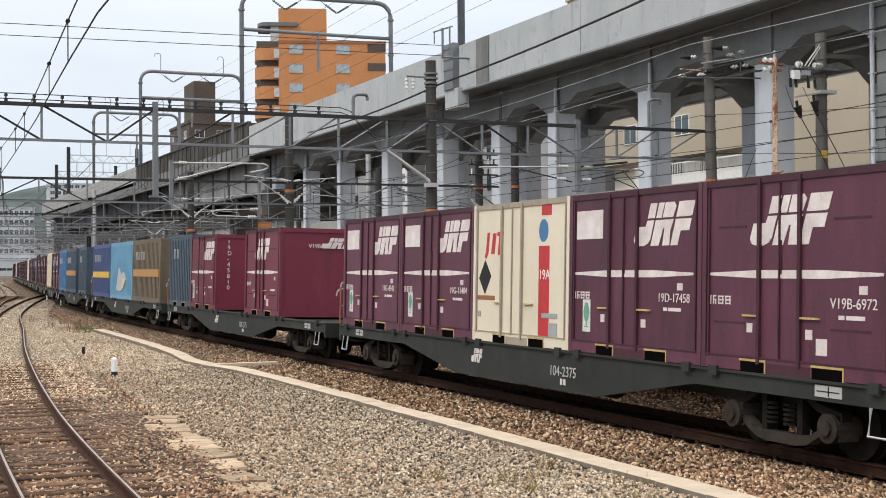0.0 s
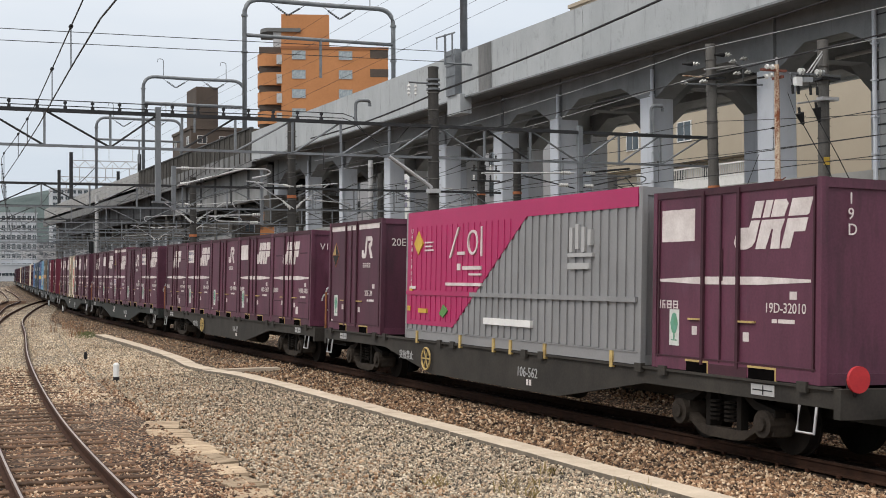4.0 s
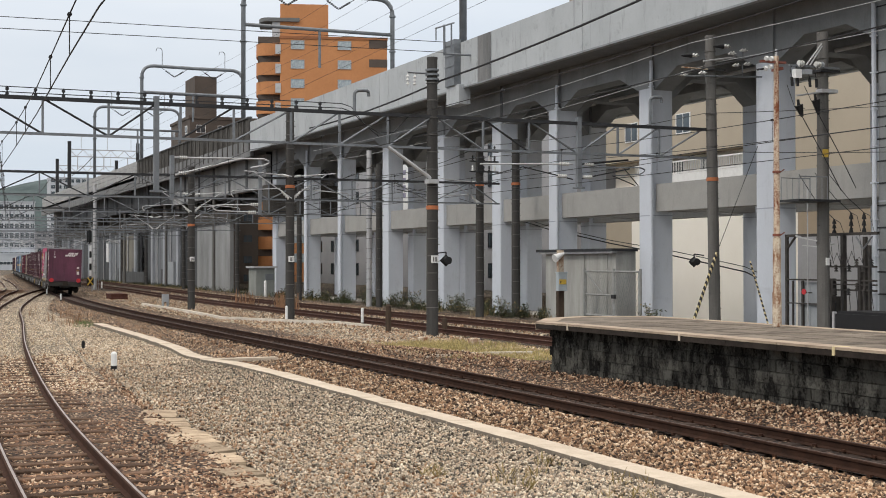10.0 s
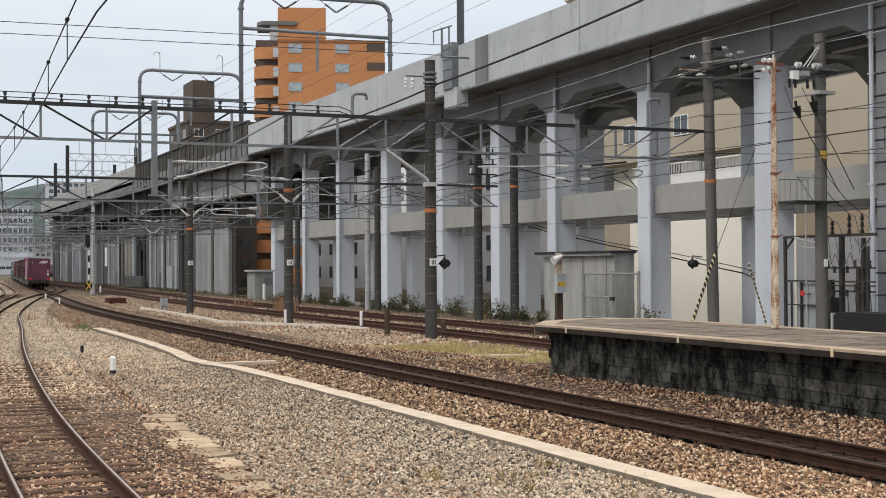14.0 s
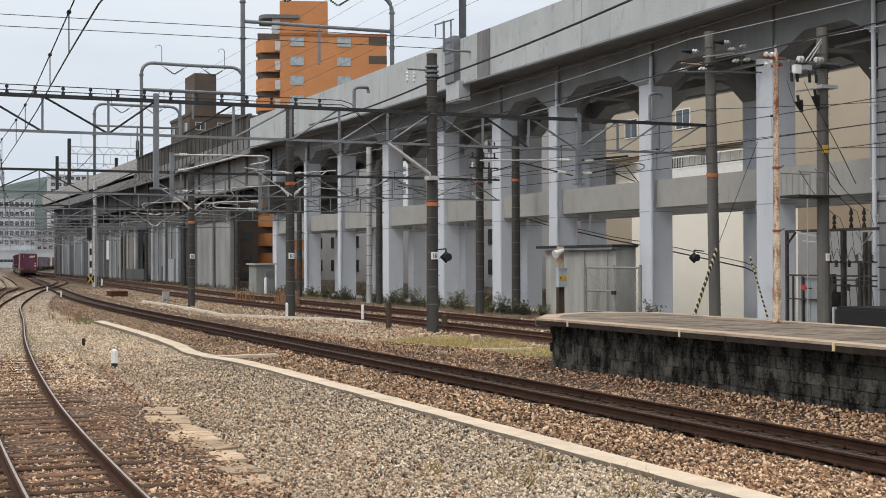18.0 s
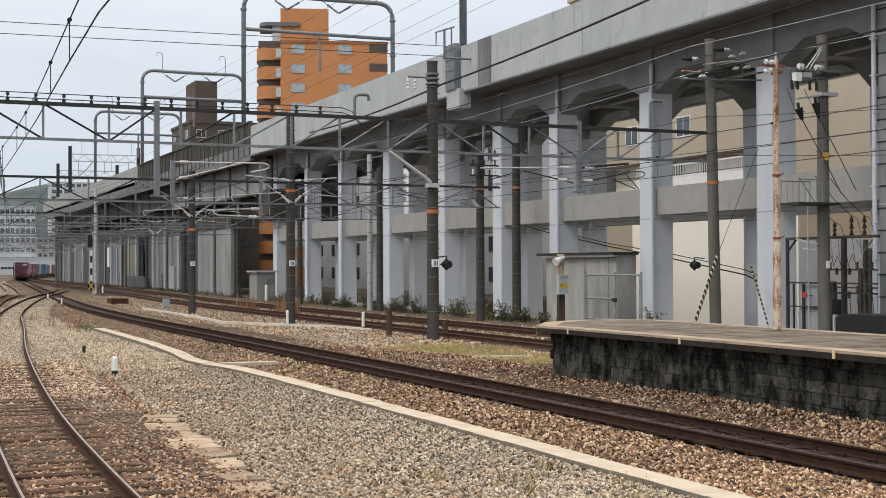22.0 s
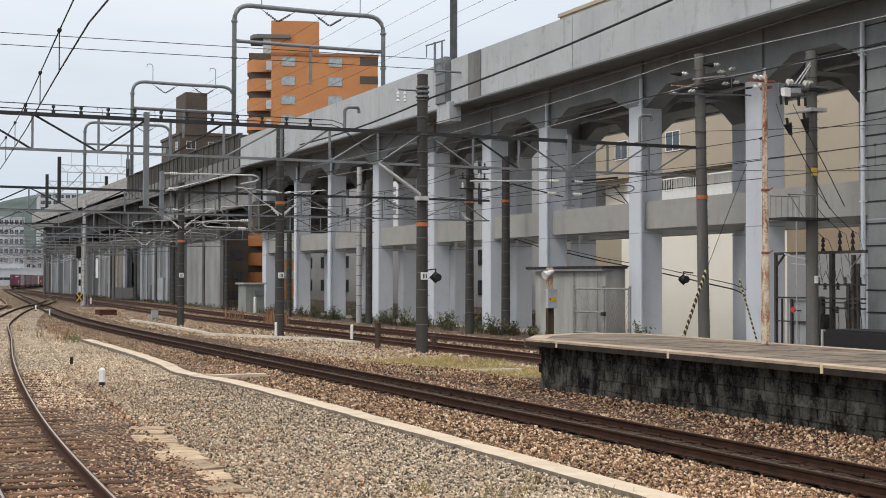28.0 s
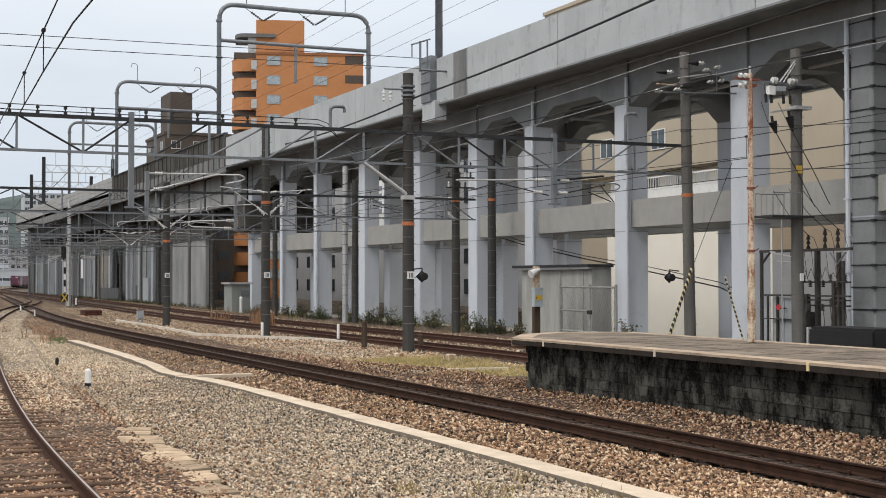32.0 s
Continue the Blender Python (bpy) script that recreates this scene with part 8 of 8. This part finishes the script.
def tufts(name, spots, mat, label, height, blades, spread, seed, category="weeds"):
    """Blades of grass or weed stems in clumps, one mesh."""
    rs = random.Random(seed)
    bm = bmesh.new()
    for x, y, z, r in spots:
        for _ in range(blades):
            a = rs.uniform(0, 6.28)
            d = r * math.sqrt(rs.random())
            bx, by = x + d * math.cos(a), y + d * math.sin(a) * 1.4
            h = height * rs.uniform(0.4, 1.15)
            lx, ly = rs.uniform(-spread, spread) * h, rs.uniform(-spread, spread) * h
            w = 0.006 + 0.02 * h
            t = rs.uniform(0, 3.14)
            wx, wy = w * math.cos(t), w * math.sin(t)
            v = [bm.verts.new(c) for c in ((bx - wx, by - wy, z), (bx + wx, by + wy, z), (bx + lx * 0.5 + wx * 0.7, by + ly * 0.5 + wy * 0.7, z + h * 0.6), (bx + lx * 0.5 - wx * 0.7, by + ly * 0.5 - wy * 0.7, z + h * 0.6), (bx + lx, by + ly, z + h))]
            bm.faces.new((v[0], v[1], v[2], v[3]))
            bm.faces.new((v[3], v[2], v[4]))
    tagged(mesh_ob(name, bm, mat), label, category, "", "stuff")


M_DUCT = noise_mat("pale_duct_concrete", (0.66, 0.60, 0.52), (0.46, 0.41, 0.34), 0.9, 0, 2.5, 40, 0.1, placed=True)


def duct(name, pts, label):
    d = empty(name, None, label, "cable duct", "", "structure")
    for (x0, y0), (x1, y1) in zip(pts, pts[1:]):
        a = math.degrees(math.atan2(y1 - y0, x1 - x0))
        n = math.hypot(x1 - x0, y1 - y0)
        ob = part("duct_cover", boxes((0, n - 0.03, -0.07, 0.07, -0.3, -0.1)), M_DUCT, d)
        ob.matrix_basis = pose(x0, y0, 0, 0, 0, a)


shed()
gate()
lamp_post()
rusty_pole()
transformer_pole()
switchgear()
signal()
boards()
hooded_lamp(18.85, 43.3, 2.5, 1, "black hooded repeater lamp on a diamond plate")
hooded_lamp(29.3, 43.1, 2.45, -1, "black hooded lamp on the pole behind the platform")
striped_guard((28.45, 42.2, -0.3), (29.98, 42.6, 2.75), 0.06)
striped_guard((31.0, 40.6, -0.2), (31.58, 42.6, 2.45), 0.035)
marker(5.4, 32.8, 0.42, "marker_post", "short white marker post with a black foot in the gravel", M_WHITE, 0.075)
marker(18.95, 52.4, 0.7, "marker_post", "white marker post with a black foot between the tracks", M_WHITE, 0.06)
marker(17.0, 57.0, 0.68, "marker_post", "white marker post with a black foot between the tracks", M_WHITE, 0.06)
marker(17.9, 46.6, 1.0, "timber_stump", "weathered dark brown timber post", M_OLDPOST, 0.11, False)
marker(19.4, 44.7, 0.55, "timber_stump", "short weathered dark brown timber post", M_OLDPOST, 0.1, False)
marker(11.85, 94.0, 0.5, "marker_post", "white marker post beside the siding", M_WHITE, 0.05)
marker(12.9, 111.0, 0.5, "marker_post", "white marker post beside the siding", M_WHITE, 0.06)
marker(21.0, 135.0, 0.75, "marker_post", "white marker post between the far tracks", M_WHITE, 0.08)
marker(29.4, 104.6, 1.15, "marker_post", "white spotted marker post at the viaduct", M_WHITE, 0.12, False)
marker(5.9, 41.5, 0.22, "drain_stub", "small black pipe stub in the gravel", M_BLACK, 0.05, False)
for _x, _y, _s in ((16.46, 39.7, 0.14), (17.7, 38.4, 0.16)):
    _bm = boxes((_x - _s, _x + _s, _y - _s, _y + _s, -0.3, 0.0))
    bmesh.ops.bevel(_bm, geom=_bm.edges[:], offset=0.03, segments=1, affect="EDGES")
    tagged(mesh_ob("rusty_block", _bm, M_RUST), "small rusty steel block lying in the ballast", "block")
_c = empty("cable_cabinet", None, "grey trackside cable cabinet on two legs", "cabinet")
part("body", boxes((16.08, 16.46, 80.0, 80.35, 0.06, 0.52)), M_PLASTIC, _c)
part("leg", boxes((16.08, 16.18, 80.1, 80.3, -0.4, 0.06)), M_PLASTIC, _c)
part("leg", boxes((16.36, 16.46, 80.1, 80.3, -0.4, 0.06)), M_PLASTIC, _c)
_c = empty("sleeper_stack", None, "stack of dark red-brown timber sleepers beside the track", "timber stack")
for _k in range(2):
    for _i in range(2):
        part("timber", boxes((15.9 + 0.62 * _i, 16.5 + 0.62 * _i, 98.0, 100.2, -0.3 + 0.24 * _k, -0.08 + 0.24 * _k)), M_REDTIMBER, _c)
M_HUT = noise_mat("grey_green_hut_paint", (0.27, 0.285, 0.265), (0.18, 0.19, 0.175), 0.8, 0, 1.5, 25, 0.1, streak=3)
_c = empty("relay_hut", None, "grey relay hut between the pillars", "hut")
part("body", boxes((29.5, 31.1, 107.8, 110.2, -0.42, 2.0)), M_HUT, _c)
part("roof", boxes((29.3, 31.3, 107.6, 110.4, 2.0, 2.15)), M_PALESTEEL, _c)
part("vent_box", boxes((30.3, 31.0, 107.7, 107.8, 1.0, 1.5)), M_STEEL, _c)
duct("cable_duct_mid", [(15.0, 61.0), (17.0, 56.5), (18.3, 54.0), (18.6, 50.5)], "pale concrete cable duct crossing the ballast")
duct("cable_duct_platform", [(13.9, 33.2), (15.2, 33.7), (17.2, 33.3)], "pale concrete cable duct before the platform end")
duct("cable_duct_long", [(15.6, 84.0), (15.5, 72.0), (15.2, 64.0), (15.0, 61.0)], "pale concrete cable duct along the tracks")

for _d in (0.0, 0.22):
    wire("service_cable", [(33.0, 85.2, 7.6 + _d), (34.6, 79.0, 6.6 + _d), (35.0, 73.0, 5.56 + _d), (35.0, 66.2, 4.37 + _d * 0.8), (35.0, 59.0, 3.42 + _d * 0.7), (35.0, 53.2, 2.75 + _d), (35.0, 47.6, 2.02 + _d), (33.05, 43.0, 1.5 + _d)], 0.032 if _d == 0 else 0.02, "black service cable slung behind the pillars")
wire("guy_wire", [(29.98, 42.6, 2.75), (31.95, 42.6, 7.0)], 0.012, "thin guy wire above its striped guard")


def shrub(x, y, z, size, seed, label="low dark shrub at the foot of the viaduct"):
    """Thin stems with many small leaves, uneven in outline."""
    rs = random.Random(seed)
    c = empty("shrub", pose(x, y, z), label, "shrub", "shrubs along the viaduct")
    stems, leaves, dry = bmesh.new(), bmesh.new(), bmesh.new()
    for _ in range(16):
        a, r, h = rs.uniform(0, 6.28), rs.uniform(0.1, 0.75) * size, rs.uniform(0.45, 1.2) * size
        tip = Vector((r * math.cos(a), r * math.sin(a), h))
        foot = Vector((tip.x * 0.4, tip.y * 0.4, 0))
        rod(stems, foot, tip, 0.012, 3, 0.005)
        for _ in range(24):
            p = foot.lerp(tip, rs.uniform(0.2, 1.05)) + Vector((rs.gauss(0, 0.09), rs.gauss(0, 0.09), rs.gauss(0, 0.06))) * size
            p.z = max(p.z, 0.02)
            u = Vector((rs.uniform(-1, 1), rs.uniform(-1, 1), rs.uniform(-0.6, 1))).normalized() * rs.uniform(0.04, 0.085)
            w = u.cross(Vector((rs.uniform(-1, 1), rs.uniform(-1, 1), rs.uniform(-1, 1)))).normalized() * 0.025
            bm = dry if rs.random() < 0.18 else leaves
            bm.faces.new([bm.verts.new(q) for q in (p - u, p + w, p + u, p - w)])
    tagged(part("stems", stems, M_OLDPOST, c), kind="stuff")
    tagged(part("leaves", leaves, M_SHRUB, c, "dark green leaves"), kind="stuff")
    tagged(part("dry_leaves", dry, M_GRASS, c, "dry brown leaves"), kind="stuff")


M_SHRUB = noise_mat("shrub_leaf", (0.075, 0.09, 0.045), (0.035, 0.045, 0.024), 0.8, 0, 1.0, 20, 0, vary=0.4, island=True)
for _i, (_x, _y, _s) in enumerate(((31.2, 85.5, 1.1), (30.4, 78.2, 0.8), (30.0, 76.0, 0.95), (30.3, 74.2, 1.0), (30.9, 72.6, 0.7), (30.6, 68.8, 0.8), (30.2, 67.4, 0.95), (30.9, 66.1, 0.75), (30.4, 64.0, 0.7), (29.9, 61.2, 0.9), (30.3, 59.8, 0.7), (30.2, 57.4, 0.55), (30.9, 89.5, 0.8), (30.8, 93.2, 0.7), (31.0, 97.4, 0.8), (30.7, 48.3, 0.9), (30.9, 104.5, 0.7), (31.0, 115.0, 0.8))):
    shrub(_x, _y, -0.41, _s, 50 + _i)
_rs = random.Random(31)
tufts("dry_grass_patch", [(_rs.uniform(14.6, 18.2), _rs.uniform(29.0, 39.5), -0.22, 0.6) for _ in range(150)], M_DRYGRASS, "patch of dry yellow grass before the platform end", 0.17, 60, 0.8, 1, "grass")
tufts("gravel_grass", [(7.3, 14.4, -0.22, 0.25), (6.9, 13.8, -0.22, 0.3), (7.9, 14.9, -0.2, 0.2), (8.1, 13.2, -0.2, 0.25), (7.6, 12.4, -0.2, 0.3), (6.3, 14.9, -0.22, 0.15)], M_GRASS, "sparse dry grass tufts in the gravel", 0.17, 40, 0.9, 2, "grass")
tufts("green_weeds", [(8.3 + _rs.uniform(-0.8, 0.4), 57.0 + _rs.uniform(-2, 3), -0.2, 0.4) for _ in range(10)], M_GREENWEED, "low green weeds at the end of the kerb", 0.13, 40, 0.7, 3)
tufts("dead_weeds", [(20.9 + _rs.uniform(-0.5, 0.6), _rs.uniform(68, 82), -0.2, 0.3) for _ in range(10)], M_DEADWEED, "red-brown dead weed stalks between the tracks", 1.0, 22, 0.25, 4)
tufts("dead_weeds_kerb", [(8.2 + _rs.uniform(-1.2, 0.6), _rs.uniform(55, 68), -0.2, 0.3) for _ in range(9)], M_DEADWEED, "thin tan weed stalks beside the siding", 0.6, 8, 0.3, 5)
tufts("wall_weeds", [(31.2 + _rs.uniform(-1.2, 0.6), _c + _rs.uniform(-1.6, 1.6), -0.4, 0.5) for _c in (62, 70.5, 74, 80.5, 83, 87, 90, 96.5, 101, 108, 119, 136, 144, 150, 158, 166, 171, 185, 190, 197, 206, 216, 228, 240) for _ in range(5)], M_WEED, "patches of dark weeds along the foot of the viaduct", 0.5, 34, 0.9, 6)
tufts("wall_weeds_far", [(31.6 + _rs.uniform(-1.0, 0.6), _rs.uniform(127, 262), -0.4, 0.8) for _ in range(80)], M_WEED, "dark weeds along the far foot of the viaduct", 0.5, 22, 1.0, 16)
tufts("wall_weeds_dry", [(30.6 + _rs.uniform(-1.4, 0.8), _rs.uniform(58, 240), -0.4, 0.6) for _ in range(80)], M_GRASS, "dry weeds along the foot of the viaduct", 0.4, 26, 0.8, 7)

# brace, drop posts and insulator clusters of the first gantry
part("brace_tube", rods([((16.65, 0, 6.53), (18.35, 0, 5.42))], 0.07, 8), M_PALESTEEL, GANTRY_ONE, "galvanised brace tube")
part("brace_plate", boxes((18.1, 18.5, -0.3, 0.1, 5.25, 5.4)), M_PALESTEEL, GANTRY_ONE)
for _x, _lo in ((8.5, 4.75), (24.35, 5.2)):
    part("drop_post", boxes((_x - 0.085, _x + 0.085, -0.085, 0.085, _lo, 7.9)), M_STEEL, GANTRY_ONE, "galvanised drop post")
    part("drop_plate", boxes((_x - 0.2, _x + 0.2, -0.12, 0.12, _lo, _lo + 0.06)), M_STEEL, GANTRY_ONE)
_p = TAR_POLE
for _k, _z in enumerate((6.9, 7.4, 7.9)):
    part("arm", boxes((-0.65, 0.9, -0.3, -0.2, _z, _z + 0.07)), M_DARKSTEEL, _p)
    for _i in range(5):
        _bm = bmesh.new()
        insulator(_bm, -0.5 + 0.3 * _i, -0.25, _z + 0.07, 0.26, 0.09)
        part("insulator", _bm, M_PORCELAIN if (_i + _k) % 4 == 0 else M_BLACK, _p)
_p = HEAD_POLE
part("cross_arm", rods([((-0.5, -0.25, 10.3), (1.0, -0.25, 10.53))], 0.035, 6), M_PALESTEEL, _p, "pale cross-arm")
part("cross_arm", rods([((-1.5, -0.25, 10.03), (0.0, -0.25, 9.98))], 0.03, 6), M_RUST, _p, "rusty cross-arm")
part("cross_arm", rods([((-1.4, -0.25, 9.7), (2.6, -0.25, 9.8))], 0.035, 6), M_STEEL, _p)
part("drop_rod", rods([((1.34, -0.25, 9.78), (1.34, -0.25, 10.95))], 0.02, 5), M_STEEL, _p)
part("pole_clamp", boxes((-0.3, 0.5, -0.3, 0.0, 9.95, 10.02)), M_DARKSTEEL, _p)
for _x, _z, _m in ((-1.55, 9.74, 0), (-0.65, 9.83, 0), (0.95, 10.2, 0), (1.48, 10.27, 0), (0.75, 10.66, 0), (1.3, 10.8, 0), (-1.0, 10.5, 1), (0.5, 10.92, 1)):
    _bm = bmesh.new()
    for _k in range(2):
        rod(_bm, (_x + 0.13 * _k, -0.25, _z + 0.03), (_x + 0.13 * _k + 0.06, -0.25, _z - 0.03), 0.1, 8, 0.05)
    rod(_bm, (_x - 0.08, -0.25, _z), (_x + 0.3, -0.25, _z + 0.02), 0.02, 5)
    part("insulator", _bm, M_PORCELAIN, _p, "white disc insulator")
    if _m:
        _bm = bmesh.new()
        rod(_bm, (_x - 0.5, -0.25, _z - 0.02), (_x - 0.06, -0.25, _z), 0.03, 8, 0.1)
        part("wire_grip", _bm, M_BLACK, _p, "black wire grip")
_h = empty("tall_apartment_building", pose(71.8, 122.0, 0), "beige apartment tower rising behind the viaduct", "building")
part("wall", boxes((2.2, 12, 0, 12, -0.4, 33.0)), M_BEIGE, _h)
part("roof", boxes((2.0, 12.2, -0.2, 12.2, 33.0, 33.4)), M_BEIGE, _h)
for _k in range(3):
    window_thing(_h, 4.2, -0.02, 22 + 3.4 * _k, 1.6, 1.4)

for _x, _z in ((15.4, 8.25), (27.5, 8.6)):
    part("goose_neck", tube([(_x, 0, 7.6), (_x, 0, _z)] + bend((_x, 0, _z), (_x, 0, _z + 0.22), (_x + 0.22, 0, _z + 0.22)) + [(_x + 0.45, 0, _z + 0.22)] + bend((_x + 0.45, 0, _z + 0.22), (_x + 0.53, 0, _z + 0.22), (_x + 0.53, 0, _z + 0.02)), 0.06, 8), M_STEEL, GANTRY_ONE, "bent grey vent-like bracket tube")
_v = empty("parapet_bracket", pose(28.9, 66.6, 0), "small steel wire bracket fixed to the viaduct parapet", "bracket")
part("post", boxes((-0.05, 0.05, -0.05, 0.05, 13.9, 15.6)), M_STEEL, _v)
part("post", boxes((0.4, 0.46, -0.05, 0.05, 14.2, 15.7)), M_STEEL, _v)
part("arm", rods([((-0.55, 0, 15.35), (0.6, 0, 15.75))], 0.05, 6), M_STEEL, _v)
part("tie", rods([((-0.05, 0, 14.0), (1.7, 0, 14.0))], 0.06, 6), M_STEEL, _v)
part("drop", rods([((-0.5, 0, 15.35), (-0.5, 0, 14.7))], 0.035, 6), M_STEEL, _v)

# arms of the drop post over the far tracks
_a = empty("cantilever_arm", pose(0, 43.4, 0), "level cantilever arms with white insulators on a drop post", "cantilever", "cantilever arms")
for _p, _q, _r, _m in (((24.1, 6.13), (20.25, 6.02), 0.028, M_PALESTEEL), ((24.1, 5.55), (21.98, 5.97), 0.024, M_DARKSTEEL), ((24.3, 6.12), (26.51, 6.35), 0.04, M_BLACK), ((24.3, 5.55), (26.58, 6.02), 0.026, M_DARKSTEEL), ((26.33, 6.02), (26.96, 5.38), 0.02, M_DARKSTEEL), ((25.83, 5.73), (26.83, 5.38), 0.02, M_DARKSTEEL), ((22.0, 5.97), (20.6, 5.6), 0.02, M_DARKSTEEL)):
    part("tube", rods([((_p[0], 0, _p[1]), (_q[0], 0, _q[1]))], _r, 8), _m, _a)
part("loop_tube", tube([(24.3, 0.05, 6.0), (27.05, 0.05, 6.08)] + bend((27.05, 0.05, 6.08), (27.5, 0.05, 6.0), (27.05, 0.05, 5.82)) + [(25.83, 0.05, 5.73)], 0.026, 6), M_STEEL, _a)
for _x, _z in ((23.73, 6.12), (23.63, 5.66), (24.78, 6.13), (24.72, 5.65)):
    _bm = bmesh.new()
    rod(_bm, (_x - 0.2, 0, _z - (0.03 if _z < 6 and _x < 24 else -0.0)), (_x + 0.2, 0, _z), 0.04, 8)
    for _k in range(5):
        rod(_bm, (_x - 0.18 + 0.08 * _k, 0, _z), (_x - 0.14 + 0.08 * _k, 0, _z), 0.07, 8)
    part("insulator", _bm, M_PORCELAIN, _a, "white ribbed insulator")

# long level arms beside the second gantry
_a = empty("cantilever_arm", pose(0, 57.6, 0), "long pale looped cantilever arms beside a gantry", "cantilever", "cantilever arms")
part("loop_tube", tube([(12.0, 0, 7.06), (16.1, 0, 7.11)] + bend((16.1, 0, 7.11), (16.6, 0, 6.97), (16.1, 0, 6.82)) + [(15.5, 0, 6.7)], 0.04, 6), M_PALESTEEL, _a)
part("stay_tube", rods([((12.1, 0, 6.28), (15.1, 0, 7.1))], 0.045, 8), M_PALESTEEL, _a)
part("loop_tube", tube([(15.95, 0.05, 5.06), (14.0, 0.05, 5.0)] + bend((14.0, 0.05, 5.0), (13.6, 0.05, 4.88), (14.0, 0.05, 4.75)) + [(15.85, 0.05, 4.7)], 0.03, 6), M_PALESTEEL, _a)
part("hanger", boxes((15.9, 16.02, 0.0, 0.2, 4.6, 7.1)), M_STEEL, _a)
part("hanger", boxes((11.9, 12.06, -0.05, 0.2, 5.2, 7.15)), M_STEEL, _a)
for _x, _z in ((12.5, 7.07), (12.45, 6.38), (15.7, 5.05), (15.6, 4.7)):
    _bm = bmesh.new()
    for _k in range(4):
        rod(_bm, (_x - 0.18 + 0.09 * _k, 0.02, _z), (_x - 0.13 + 0.09 * _k, 0.02, _z), 0.07, 8)
    part("insulator", _bm, M_PORCELAIN, _a, "white ribbed insulator")


# ---- loose stones ----
def in_band(xf, x0, x1, y0, y1, z, spread=0.02, keep=None):
    def f(rs, n):
        u = rs.uniform(0, 1, n)
        y = 1 / (1 / y0 + (1 / y1 - 1 / y0) * u)
        x = rs.uniform(x0, x1, n) + (np.array([xf(v) for v in y]) if xf else 0)
        z1 = z if xf else z + np.array([bank(a, b) for a, b in zip(x, y)])
        return np.stack([x, y, z1 + rs.uniform(-spread, spread, n)], 1)
    return f


def thinning(place):
    """Fewer stones the further they lie from the siding."""
    def f(rs, n):
        p = place(rs, n)
        d = (p[:, 0] - np.array([left_x(v) for v in p[:, 1]]) - 1.3) / 3.7
        return p[rs.uniform(0, 1, len(p)) > d]
    return f


def off_boards(place):
    def f(rs, n):
        p = place(rs, n)
        x = 4.05 + 0.43 * (p[:, 1] - 14.95) / 7.67
        return p[(np.abs(p[:, 0] - x + 0.06 * np.sin(p[:, 1] * 5.3)) > 0.29) | (p[:, 1] < 14.6) | (p[:, 1] > 23.2)]
    return f


def clear_of_rails(xf, place, half=0.12, outer=False):
    def f(rs, n):
        p = place(rs, n)
        d = np.abs(p[:, 0] - np.array([xf(v) for v in p[:, 1]])) - 0.5685
        return p[d > half] if outer else p[np.abs(d) > half]
    return f


stones("ballast_stones_main", 60000, clear_of_rails(main_x, in_band(main_x, -2.85, 1.5, 9, 95, -0.19), 0.12, True), M_BALLAST, 0.034, "loose rust-brown ballast stones along the main line", "ballast")
stones("ballast_stones_left", 40000, clear_of_rails(left_x, in_band(left_x, -1.5, 2.2, 11, 33, -0.18)), M_RED_BALLAST, 0.032, "loose brown ballast stones round the siding", "ballast")
stones("gravel_stones", 110000, off_boards(in_band(None, 3.9, 8.27, 11, 50, -0.218)), M_GRAVEL, 0.026, "loose grey gravel between siding and kerb", "gravel")
stones("ballast_stones_far", 24000, in_band(main_x, 2.4, 7.3, 30, 125, -0.225), M_TANSTONE, 0.05, "loose tan and brown ballast between the tracks", "ballast")


def on_shoulder(rs, n):
    y = 1 / (1 / 10 + (1 / 45 - 1 / 10) * rs.uniform(0, 1, n))
    d = rs.uniform(1.45, 2.9, n)
    x = d + np.array([main_x(v) for v in y])
    t = np.clip((d - 1.5) / 0.9, 0, 1)
    u = np.clip((y - 30) / 12, 0, 1)
    z = -0.185 + 0.24 * t * t * (3 - 2 * t) * (1 - u * u * (3 - 2 * u)) + rs.uniform(-0.02, 0.02, n)
    return np.stack([x, y, z], 1)


stones("ballast_stones_through", 16000, clear_of_rails(far_x, in_band(far_x, -1.9, 6.2, 42, 125, -0.2), 0.12), M_TANSTONE, 0.05, "loose brown-grey ballast of the tracks at the viaduct", "ballast")
stones("ballast_stones_shoulder", 22000, on_shoulder, M_RED_BALLAST, 0.032, "loose brown ballast heaped along the platform", "ballast")
stones("brown_gravel_stones", 60000, off_boards(thinning(in_band(left_x, 1.3, 5.0, 11, 42, -0.205))), M_TANSTONE, 0.028, "brown stones spilled between siding and gravel", "ballast")
stones("sandy_stones", 26000, in_band(None, 3.5, 8.4, 34, 75, -0.215), M_SAND, 0.026, "pale sandy stones beside the siding", "gravel")
stones("sandy_stones_track", 22000, clear_of_rails(left_x, in_band(left_x, -1.6, 1.9, 27, 90, -0.165)), M_SAND, 0.028, "pale sandy ballast stones round the siding", "ballast")
stones("ballast_stones_spill", 5000, clear_of_rails(left_x, in_band(left_x, -1.5, 1.9, 27, 38, -0.16)), M_RED_BALLAST, 0.032, "brown ballast stones thinning into the sandy siding", "ballast")


def motions():
    for thing, s, z in TRAIN:
        half = 7.1 if z == 0 else 2.0
        walk(thing, [(t, train_pose(s + travelled(t), z, half)) for t in TIMES])


motions()
